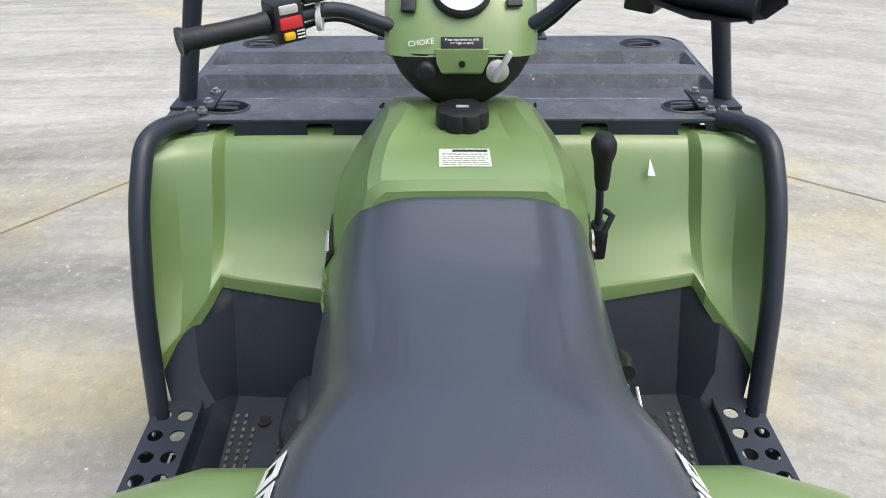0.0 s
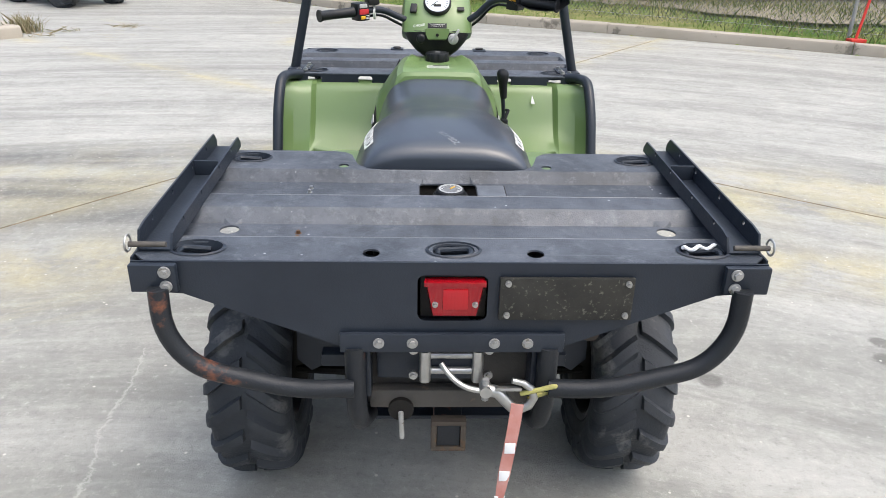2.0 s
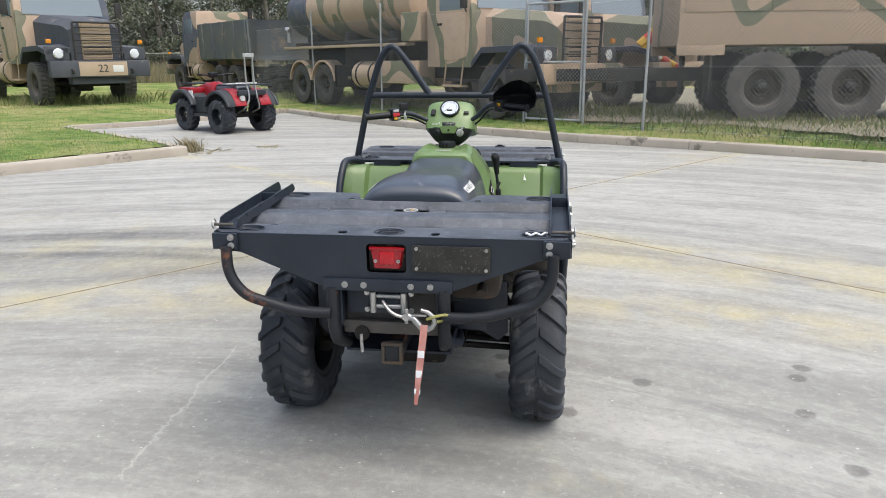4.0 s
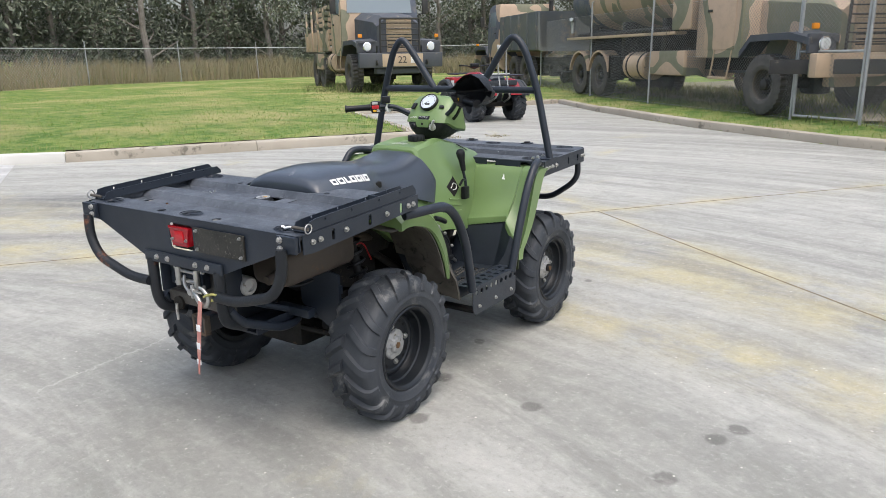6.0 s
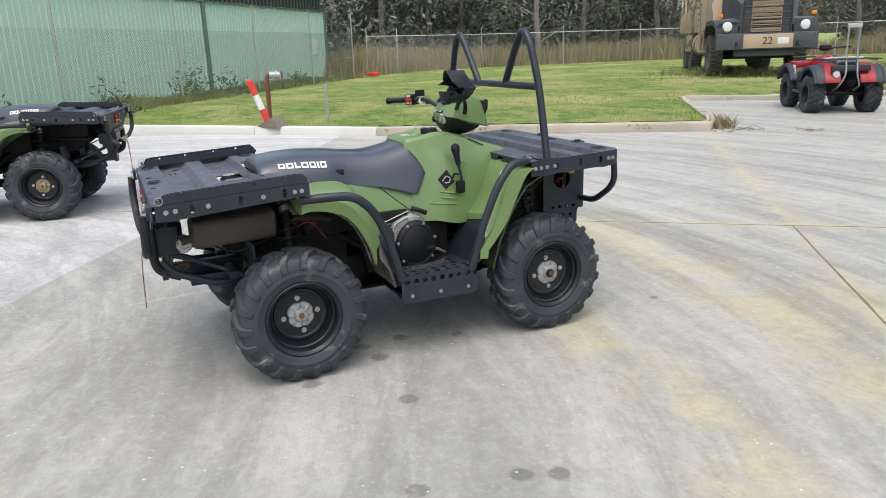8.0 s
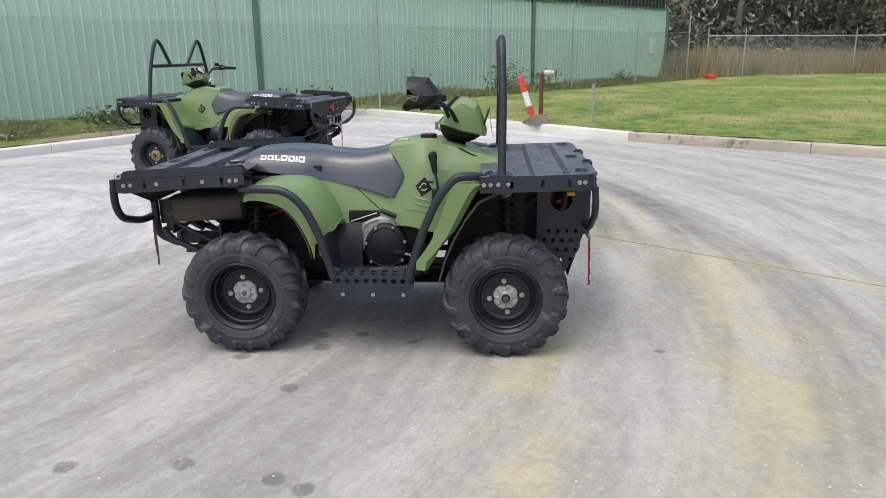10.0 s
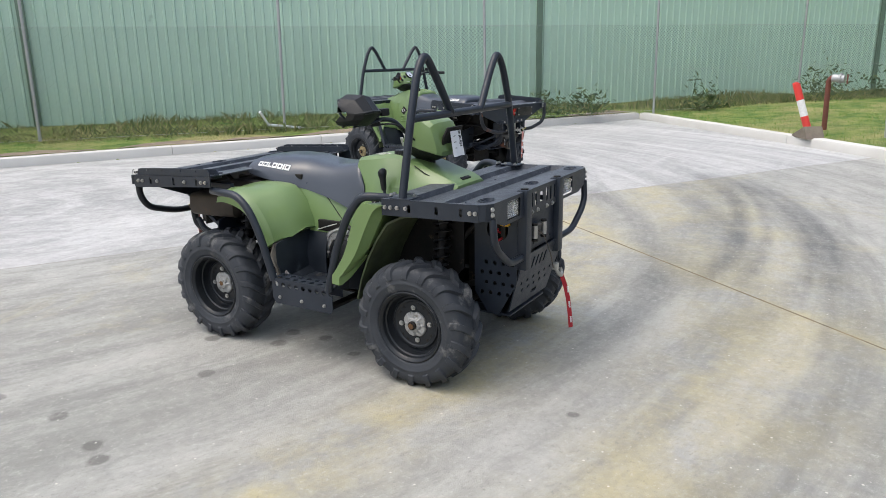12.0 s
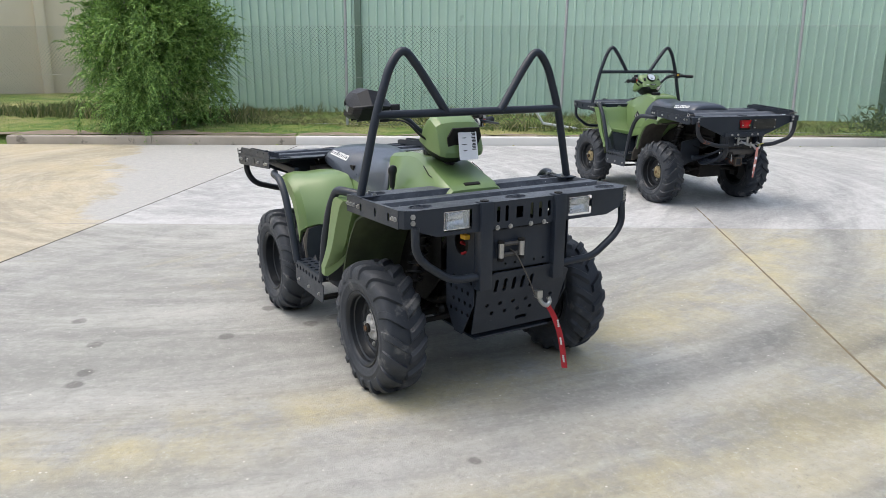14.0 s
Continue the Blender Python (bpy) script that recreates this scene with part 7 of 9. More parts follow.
def shed():
    s0, s1, pitch = -3.9, 30.8, 0.19
    root = thing("shed", "long green corrugated steel shed behind the fence", "shed")
    bm = bmesh.new()
    line, s = [], s0
    while s < s1:
        line += [(s, 0.0), (s + 0.125, 0.0), (s + 0.138, 0.026), (s + 0.168, 0.026), (s + 0.181, 0.0)]
        s += pitch
    line.append((s1, 0.0))
    lo, hi = [bm.verts.new(wall_place(a, o, 0.0)) for a, o in line], [bm.verts.new(wall_place(a, o, 3.02)) for a, o in line]
    for i in range(len(line) - 1):
        bm.faces.new((lo[i], lo[i + 1], hi[i + 1], hi[i]))
    part("cladding", bm, CLAD, root, "ribbed green steel sheet cladding", 20)
    m = Matrix((WALL_U, WALL_N, Vector((0, 0, 1)))).transposed().to_4x4()
    m.translation = WALL0
    part("wall", boxed((s0, -9.0, 0.0), (s1, -0.02, 3.0), 0.0, m), CLAD_DARK, root)
    part("roof", boxed((s0 - 0.2, -9.2, 3.75), (s1 + 0.2, 0.15, 3.9), 0.02, m), CLAD_DARK, root, "green roof sheet")
    lv = part("louvre_band", boxed((s0, -9.0, 3.0), (s1, -0.12, 3.75), 0.0, m), LOUVRE, root, "dark open louvre band under the roof")
    for k in range(120):
        a = s0 + 0.1 + k * (s1 - s0 - 0.2) / 119
        part("louvre_bar", boxed((a - 0.02, -0.12, 3.02), (a + 0.02, -0.08, 3.75), 0.0, m), CLAD_DARK, lv)
    for a in (-0.35, 10.35, 21.1, 30.72):
        part("column", boxed((a - 0.07, 0.027, 0.0), (a + 0.07, 0.075, 3.05), 0.006, m), CLAD_DARK, root, "dark green downpipe strip")
    part("sign", boxed((29.25, 0.03, 1.25), (29.8, 0.05, 1.85), 0.004, m), SIGN, root, "blank white sign on the wall")
    part("gutter", boxed((s0, 0.0, 3.0), (s1, 0.08, 3.04), 0.01, m), CLAD_DARK, root)


shed()


def fence(points, height, post_top, name, label, spacing=4.0, mesh_step=0.075, rail=False, base=0.15, wire_r=0.0027, wire=WIRE):
    """Chain-link fence: posts, line wires and a mesh of crossing wires."""
    root = thing(name, label, "fence")
    pts = [Vector((*p, 0)) for p in points]
    done = set()
    for a, b in zip(pts, pts[1:]):
        L = (b - a).length
        u = (b - a) / L
        n = max(1, round(L / spacing))
        for i in range(n + 1):
            p = a + u * (L * i / n)
            key = (round(p.x, 2), round(p.y, 2))
            if key in done:
                continue
            done.add(key)
            z = max(0.0, ground_height(p.x, p.y)) - 0.1
            post = part("post", tubed([p + Vector((0, 0, z)), p + Vector((random.uniform(-0.03, 0.03), random.uniform(-0.03, 0.03), post_top))], 0.026, 10), GALV, root, "galvanised steel post")
            part("post_cap", disc([(0.03, post_top - 0.01), (0.03, post_top + 0.012), (0.004, post_top + 0.02)], 10, "z", (p.x, p.y, 0)), GALV, post)
        for z in ([base + 0.06, (base + height) / 2, height] if not rail else [base + 0.06, height]):
            part("line_wire", tubed([a + Vector((0, 0, z)), b + Vector((0, 0, z))], 0.02 if rail and z == height else 0.0022, 6), WIRE, root)
        bm = bmesh.new()
        h = height - base
        k = -h
        side = Vector((u.y, -u.x, 0)) * 0.004
        r = wire_r
        while k < L:
            for way in (1, -1):
                s0, s1 = (k, k + h) if way > 0 else (k + h, k)
                z0, z1 = base, height
                # trim to the bay
                def at(s):
                    t = (s - s0) / (s1 - s0)
                    return a + u * s + Vector((0, 0, z0 + (z1 - z0) * t)) + side * way
                lo, hi = max(0, min(s0, s1)), min(L, max(s0, s1))
                if hi - lo > 0.02:
                    tube(bm, [at(lo), at(hi)], r, 3, None, False)
            k += mesh_step
        tagged(part("mesh", bm, wire, root, "chain-link mesh"), kind="stuff")
    return root


FENCE_OUT = 2.33
fence([tuple(wall_place(s, FENCE_OUT).xy) for s in (-16, 0, 28)], 2.0, 2.75, "chain_link_fence", "chain-link fence on galvanised posts before the green shed", wire_r=0.0024, wire=WIRE_GREEN)


def gate(a, b, z0=0.25, z1=2.45):
    root = thing("gate", "narrow chain-link gate in the truck fence", "gate")
    a, b = Vector((*a, 0)), Vector((*b, 0))
    u = (b - a).normalized()
    up = Vector((0, 0, 1))
    for p, q in ((a + up * z0, a + up * z1), (b + up * z0, b + up * z1), (a + up * z1, b + up * z1), (a + up * z0, b + up * z0), (a + up * 1.35, b + up * 1.35)):
        part("gate_frame", tubed([p, q], 0.024, 10), GALV, root)
    bm = bmesh.new()
    L, h = (b - a).length, z1 - z0
    k = -h
    while k < L:
        for way in (1, -1):
            lo, hi = max(0, k), min(L, k + h)
            if hi - lo > 0.02:
                t0, t1 = (lo - k) / h, (hi - k) / h
                if way < 0:
                    t0, t1 = 1 - t0, 1 - t1
                tube(bm, [a + u * lo + up * (z0 + h * t0), a + u * hi + up * (z0 + h * t1)], 0.0036, 3, None, False)
        k += 0.075
    tagged(part("mesh", bm, WIRE_DULL, root), kind="stuff")


TRUCK_FENCE = [(-9.4, 21.0), (-6.1, 17.5), (-3.55, 14.9), (0.1, 11.65)]
fence(TRUCK_FENCE, 2.4, 2.75, "chain_link_fence", "chain-link fence along the truck park", 3.4, rail=False, wire_r=0.003, wire=WIRE_DULL)
gate((0.15, 11.6), (1.2, 11.0))


def truck_park():
    """Trodden bare ground behind the truck fence, with a ragged edge."""
    line = [Vector((*p, 0)) for p in (*TRUCK_FENCE, (2.25, 9.95), (5.8, 7.45), (9.3, 5.35), (16.0, 1.3))]
    bm, rows = bmesh.new(), []
    for a, b in zip(line, line[1:]):
        u = (b - a).normalized()
        out = Vector((-u.y, u.x, 0))
        for k in range(int((b - a).length / 0.3)):
            p = a + u * 0.3 * k
            near = 0.9 + 0.8 * noise.noise(p * 0.6) + 0.4 * noise.noise(p * 2.1)
            rows.append([bm.verts.new((*(p + out * (near + d)).xy, 0.25 + z)) for d, z in ((0.0, -0.01), (0.25, 0.012), (3.0, 0.02), (7.0, 0.02), (14.0, 0.012), (15.0, -0.01))])
    for r0, r1 in zip(rows, rows[1:]):
        for k in range(5):
            bm.faces.new((r0[k], r0[k + 1], r1[k + 1], r1[k]))
    tagged(part("truck_park", bm, PARK), "bare grey-brown ground of the truck park", "ground", kind="structure")


PARK = surface("trodden_ground", (0.25, 0.215, 0.165), (0.18, 0.165, 0.11), 0.95, 0, 1.4, 40, 0.8, (0.13, 0.15, 0.06), 3, 0.56)
truck_park()
fence([(1.25, 10.95), (2.25, 9.95), (5.8, 7.45), (9.3, 5.35), (16.0, 1.3)], 2.4, 2.75, "chain_link_fence", "chain-link fence beside the parked trucks", 3.6, wire_r=0.003, wire=WIRE_DULL)
fence([(-27.2, 9.6), (-28.2, 11.4), (-30.5, 17.0), (-29.0, 26.0), (-24.0, 35.0), (-12.0, 42.0)], 1.9, 2.2, "boundary_fence", "weathered boundary fence before the trees", 4.5, 0.16, True)

# ---- small things by the shed ----
ORANGE_RED = surface("red_marker_plastic", (0.68, 0.045, 0.03), (0.58, 0.04, 0.03), 0.45, 0, 8, 80, 0.05)
PIPE_RED = surface("flaking_red_pipe", (0.22, 0.07, 0.05), (0.14, 0.06, 0.045), 0.7, 0.2, 9, 90, 0.3)
OLD_WOOD = surface("old_wood", (0.2, 0.17, 0.13), (0.12, 0.1, 0.08), 0.85, 0, 6, 90, 0.3)


def marker_post():
    root = thing("marker_post", "leaning red and white plastic marker post on the lawn", "marker post")
    a, b = Vector((-9.86, 1.47, 0.14)), Vector((-9.93, 1.20, 0.93))
    for name, t0, t1, mat in (("lower_sleeve", 0.0, 0.36, ORANGE_RED), ("band", 0.36, 0.68, WHITE), ("upper_sleeve", 0.68, 1.0, ORANGE_RED)):
        part(name, tubed([a.lerp(b, t0), a.lerp(b, t1)], 0.058, 18), mat, root)
    part("cap", disc([(0.058, -0.012), (0.054, 0.008), (0.01, 0.03)], 18, "z", tuple(b)), ORANGE_RED, root)


marker_post()


def standpipe():
    root = thing("standpipe", "flaking red water standpipe with a grey valve on top", "water pipe")
    part("pipe", tubed([(-10.53, 1.64, 0.1), (-10.46, 1.63, 0.95), (-10.44, 1.66, 1.01), (-10.42, 1.72, 1.0)], 0.042, 12, 0.06), PIPE_RED, root)
    part("valve", tubed([(-10.43, 1.68, 1.005), (-10.385, 1.86, 0.992)], 0.062, 14), GALV, root)
    part("flange", tubed([(-10.405, 1.79, 0.998), (-10.40, 1.81, 0.997)], 0.085, 16), GALV, root)
    part("hand_wheel", tubed([(-10.375 + 0.07 * math.sin(t) * 0.2, 1.90, 0.99 + 0.07 * math.cos(t)) for t in [2 * math.pi * k / 16 for k in range(17)]], 0.012, 6), PIPE_RED, root)


standpipe()
bm = bmesh.new()
prism(bm, [(0, 0), (0.52, 0), (0.40, 0.19), (0.1, 0.06)], 0.28, pose(-9.88, 1.45, 0.12, 90, 0, 32))
tagged(part("timber_block", bm, OLD_WOOD), "dark wedge of old timber at the kerb", "timber")
root = thing("pipe_stake", "short grey steel stake in the lawn", "stake")
part("stake", tubed([(-9.68, 2.53, 0.1), (-9.62, 2.50, 0.79)], 0.024, 10), GALV, root)
part("stake_cap", tubed([(-9.62, 2.50, 0.785), (-9.617, 2.499, 0.815)], 0.032, 10), GALV, root)
root = thing("marker_stake", "thin orange-red stake leaning on the truck fence", "stake")
part("stake", tubed([(5.72, 7.15, 0.13), (5.95, 7.28, 1.35)], 0.018, 8), ORANGE_RED, root)
part("foot", boxed((5.62, 7.05, 0.12), (5.82, 7.2, 0.17), 0.01), ORANGE_RED, root)
root = thing("pipe_offcut", "white bent plastic pipe lying at the fence post", "pipe")
part("pipe", tubed([tuple(wall_place(4.3, 2.25, 0.2)), tuple(wall_place(3.7, 2.45, 0.3)), tuple(wall_place(3.55, 2.6, 0.55))], 0.025, 10), SIGN, root)
root = thing("safety_barrier", "folded orange plastic barrier lying by the far gate", "barrier")
part("barrier", boxed((-26.9, 9.4, 0.25), (-26.1, 9.7, 0.42), 0.05), ORANGE_RED, root)

# beige building beyond the bush
root = thing("beige_building", "plain beige building beyond the bush", "building")
part("wall", boxed((-3.2, -26.0, 0.0), (14.0, -23.6, 5.2), 0.02), BEIGE, root)
part("roof", boxed((-3.6, -26.4, 5.2), (14.4, -23.2, 5.45), 0.03), OLD_WOOD, root)
for xx in (0.2, 5.4, 10.6):
    part("pilaster", boxed((xx, -23.6, 0.0), (xx + 0.3, -23.45, 5.2), 0.02), BEIGE, root)


# ---- plants ----
def leaf_material(name, a, b, c, rough=0.6):
    m, n, l, p = material(name)
    g = n.new("ShaderNodeNewGeometry")
    col = ramp(n, l, g.outputs["Random Per Island"], [(0.0, a), (0.5, b), (1.0, c)])
    l.new(col, p.inputs["Base Color"])
    p.inputs["Roughness"].default_value = rough
    p.inputs["Subsurface Weight"].default_value = 0.0
    return m


BUSH_LEAF = leaf_material("bush_leaves", (0.05, 0.115, 0.022), (0.165, 0.31, 0.06), (0.35, 0.52, 0.14))
GUM_LEAF = leaf_material("gum_leaves", (0.07, 0.085, 0.055), (0.115, 0.135, 0.09), (0.18, 0.19, 0.14))
DRY_GRASS = leaf_material("dry_grass", (0.23, 0.19, 0.115), (0.36, 0.295, 0.18), (0.18, 0.19, 0.085), 0.9)
SHRUB = leaf_material("dark_shrub_leaves", (0.035, 0.065, 0.022), (0.065, 0.105, 0.035), (0.12, 0.16, 0.06), 0.7)
WEED = leaf_material("weed_leaves", (0.075, 0.115, 0.03), (0.15, 0.185, 0.06), (0.33, 0.29, 0.15), 0.8)
LAWN = leaf_material("lawn_blades", (0.125, 0.255, 0.036), (0.2, 0.31, 0.058), (0.42, 0.39, 0.17), 0.9)
BARK = surface("gum_bark", (0.26, 0.235, 0.21), (0.14, 0.12, 0.1), 0.9, 0, 3, 30, 0.7, (0.3, 0.28, 0.25), 5, 0.6)


class Leaves:
    """Gathers many small blades or leaves for one mesh."""
    def __init__(self):
        self.v, self.f = [], []

    def leaf(self, p, d, w, length, fold=0.2):
        d = d.normalized()
        s = d.cross(Vector((random.uniform(-1, 1), random.uniform(-1, 1), random.uniform(-1, 1)))).normalized() * w
        k = len(self.v)
        q = p + d * length
        mid = p + d * length * 0.45 + d.cross(s).normalized() * w * fold
        self.v += [p, mid - s, q, mid + s]
        self.f.append((k, k + 1, k + 2, k + 3))

    def blade(self, p, lean, h, w):
        k = len(self.v)
        a = random.uniform(0, math.pi)
        s = Vector((math.cos(a), math.sin(a), 0)) * w
        self.v += [p - s, p + s, p + lean * 0.4 + Vector((0, 0, h * 0.6)) + s * 0.6, p + lean + Vector((0, 0, h)), p + lean * 0.4 + Vector((0, 0, h * 0.6)) - s * 0.6]
        self.f += [(k, k + 1, k + 2, k + 3, k + 4)]

    def object(self, name, mat, parent=None, kind=""):
        me = bpy.data.meshes.new(name)
        me.from_pydata([tuple(v) for v in self.v], [], self.f)
        me.materials.append(mat)
        ob = new(name, me)
        if parent:
            ob.parent = parent
        if kind:
            tagged(ob, kind=kind)
        return ob


def gum_tree(seed, height):
    rnd = random.Random(seed)
    random.seed(seed)
    root = thing("gum_tree", "tall grey-barked gum tree with sparse drooping leaves", "tree", "trees behind the boundary")
    bm = bmesh.new()
    bend = Vector((rnd.uniform(-0.8, 0.8), rnd.uniform(-0.8, 0.8), 0))
    pts = [Vector((0, 0, -0.3)) + bend * (t * t) + Vector((rnd.uniform(-0.1, 0.1), rnd.uniform(-0.1, 0.1), height * t)) for t in [k / 8 for k in range(9)]]
    tube(bm, pts, 0.2, 9, 0.04)
    tips = []
    for k in range(15):
        t = 0.12 + 0.85 * k / 14
        p = pts[min(7, int(t * 8))].lerp(pts[min(8, int(t * 8) + 1)], t * 8 % 1)
        a = rnd.uniform(0, 6.28)
        L = rnd.uniform(1.2, 2.8) * (1.15 - 0.5 * t)
        q = p + Vector((math.cos(a) * L * 0.6, math.sin(a) * L * 0.6, L * 0.35))
        e = p + Vector((math.cos(a + 0.3) * L, math.sin(a + 0.3) * L, L * rnd.uniform(0.3, 0.8)))
        tube(bm, [p, q, e], 0.055, 6, 0.012)
        tips += [q, q.lerp(e, 0.5), e]
    part("trunk", bm, BARK, root)
    lv = Leaves()
    for c in tips:
        for _ in range(95):
            o = Vector((rnd.gauss(0, 0.5), rnd.gauss(0, 0.5), rnd.gauss(0, 0.42)))
            d = Vector((rnd.uniform(-1, 1), rnd.uniform(-1, 1), rnd.uniform(-1.3, 0.4)))
            lv.leaf(c + o, d, rnd.uniform(0.03, 0.06), rnd.uniform(0.16, 0.34))
    lv.object("crown", GUM_LEAF, root)
    return root


def tree_belt():
    kinds = [gum_tree(11, 9.5), gum_tree(23, 11.0), gum_tree(37, 8.5), gum_tree(51, 12.0)]
    spots = []
    rnd = random.Random(5)
    line = [(-33.0, 9.0), (-33.5, 17.5), (-32.0, 27.0), (-26.5, 37.0), (-14.0, 45.0), (0.0, 47.0), (14.0, 44.0)]
    for (x0, y0), (x1, y1) in zip(line, line[1:]):
        L = math.hypot(x1 - x0, y1 - y0)
        ux, uy = (x1 - x0) / L, (y1 - y0) / L
        for depth, gap in ((0.8, 2.4), (4.0, 2.8), (8.0, 3.4)):
            k = rnd.uniform(0, gap)
            while k < L:
                j = rnd.uniform(-1.2, 1.2)
                spots.append((x0 + ux * k - uy * (depth + j), y0 + uy * k + ux * (depth + j)))
                k += gap * rnd.uniform(0.7, 1.4)
    for i, (x, y) in enumerate(spots):
        s = rnd.uniform(0.8, 1.15)
        m = pose(x, y, 0.2, 0, 0, rnd.uniform(0, 360))
        if i < 4:
            kinds[i].matrix_basis = m
        else:
            copy_thing(kinds[i % 4], m)


tree_belt()


def scrub():
    """Dark undergrowth and tall dry grass along the boundary fence."""
    rnd = random.Random(9)
    random.seed(9)
    line = [(-27.5, 9.0), (-29.6, 11.4), (-31.6, 17.2), (-30.2, 26.4), (-25.0, 35.8), (-12.5, 43.4), (2.0, 45.5), (16, 42)]
    dry, green = Leaves(), Leaves()
    for (x0, y0), (x1, y1) in zip(line, line[1:]):
        L = math.hypot(x1 - x0, y1 - y0)
        ux, uy = (x1 - x0) / L, (y1 - y0) / L
        for _ in range(int(L * 420)):
            k, d = rnd.uniform(0, L), rnd.triangular(-1.3, 3.2, 0.2)
            p = Vector((x0 + ux * k - uy * d, y0 + uy * k + ux * d, 0.2))
            tall = 0.95 + 0.45 * noise.noise(Vector((p.x * 0.35, p.y * 0.35, 0)))
            dry.blade(p, Vector((rnd.gauss(0, 0.18), rnd.gauss(0, 0.18), 0)), tall * rnd.uniform(0.6, 1.4), rnd.uniform(0.012, 0.03))
        for _ in range(int(L * 480)):
            k, d = rnd.uniform(0, L), rnd.uniform(2.0, 9.0)
            top = 2.6 + 1.5 * noise.noise(Vector(((x0 + ux * k) * 0.3, (y0 + uy * k) * 0.3, d * 0.3)))
            p = Vector((x0 + ux * k - uy * d, y0 + uy * k + ux * d, 0.2 + abs(rnd.gauss(0, 0.5)) * top))
            green.leaf(p, Vector((rnd.uniform(-1, 1), rnd.uniform(-1, 1), rnd.uniform(-0.6, 1))), rnd.uniform(0.05, 0.11), rnd.uniform(0.25, 0.5))
    tagged(dry.object("tall_dry_grass", DRY_GRASS), "tall dry straw-coloured grass along the boundary fence", "grass", kind="stuff")
    tagged(green.object("undergrowth", GUM_LEAF), "dark green undergrowth below the trees", "shrubs", kind="stuff")


scrub()


def plume(lv, rnd, start, way, length, count):
    """Leaves set all round a twig that bends down towards its tip."""
    for k in range(count):
        f = (k + rnd.random()) / count
        q = start + way * (length * f) + Vector((rnd.gauss(0, 0.012), rnd.gauss(0, 0.012), -0.16 * f * f))
        d = way * 0.9 + Vector((rnd.uniform(-1, 1), rnd.uniform(-1, 1), rnd.uniform(-1, 0.6))) * 0.75
        lv.leaf(q, d, rnd.uniform(0.006, 0.011), rnd.uniform(0.05, 0.085) * (1.15 - 0.5 * f), 0.1)


def big_bush():
    rnd = random.Random(3)
    random.seed(3)
    root = thing("bush", "large feathery bright green bush at the kerb", "bush")
    c = Vector((-0.86, -11.3, 0.15))
    bm = bmesh.new()
    lv = Leaves()
    for k in range(60):
        a, t = rnd.uniform(0, 6.28), rnd.uniform(0.1, 1.0)
        reach = 0.95 * math.sqrt(t)
        hgt = 3.7 * math.sqrt(max(0.05, 1 - t * 0.8)) * rnd.uniform(0.75, 1.1)
        e = c + Vector((math.cos(a) * reach, math.sin(a) * reach * 0.85, hgt))
        mid = c + Vector((math.cos(a) * reach * 0.45, math.sin(a) * reach * 0.4, hgt * 0.6))
        droop = e + Vector((math.cos(a) * 0.3, math.sin(a) * 0.3, -0.35))
        tube(bm, [c + Vector((rnd.uniform(-0.2, 0.2), rnd.uniform(-0.2, 0.2), 0)), mid, e, droop], 0.035, 6, 0.006)
        path = [mid, mid.lerp(e, 0.35), mid.lerp(e, 0.7), e, droop]
        for p in path:
            for _ in range(20):
                # one plume: small leaves held close along a drooping twig
                start = p + Vector((rnd.gauss(0, 0.12), rnd.gauss(0, 0.12), rnd.gauss(0, 0.16)))
                out = (start - c - Vector((0, 0, hgt * 0.45))).normalized()
                way = (out * 0.8 + Vector((rnd.gauss(0, 0.5), rnd.gauss(0, 0.5), rnd.gauss(0.1, 0.45)))).normalized()
                plume(lv, rnd, start, way, rnd.uniform(0.28, 0.5), 40)
    # low skirt over the kerb
    for _ in range(430):
        a, r = rnd.uniform(0, 6.28), 1.12 * math.sqrt(rnd.random())
        p = c + Vector((math.cos(a) * r + 0.25 * (rnd.random() < 0.4), math.sin(a) * r * 0.9 + 0.55 * (math.cos(a) > 0.3), rnd.uniform(0.1, 1.9)))
        for _ in range(3):
            plume(lv, rnd, p, Vector((math.cos(a) * 0.6 + rnd.gauss(0, 0.4), math.sin(a) * 0.6 + rnd.gauss(0, 0.4), rnd.gauss(-0.35, 0.4))).normalized(), rnd.uniform(0.25, 0.42), 36)
    # sprays hanging over the kerb
    for _ in range(200):
        p = c + Vector((rnd.gauss(0.55, 0.28), rnd.gauss(0.62, 0.16), rnd.uniform(0.3, 1.5)))
        for _ in range(2):
            plume(lv, rnd, p, Vector((rnd.gauss(0.15, 0.35), rnd.gauss(0.25, 0.3), rnd.gauss(-0.7, 0.3))).normalized(), rnd.uniform(0.25, 0.42), 34)
    part("stem", bm, BARK, root)
    lv.object("crown", BUSH_LEAF, root)


big_bush()


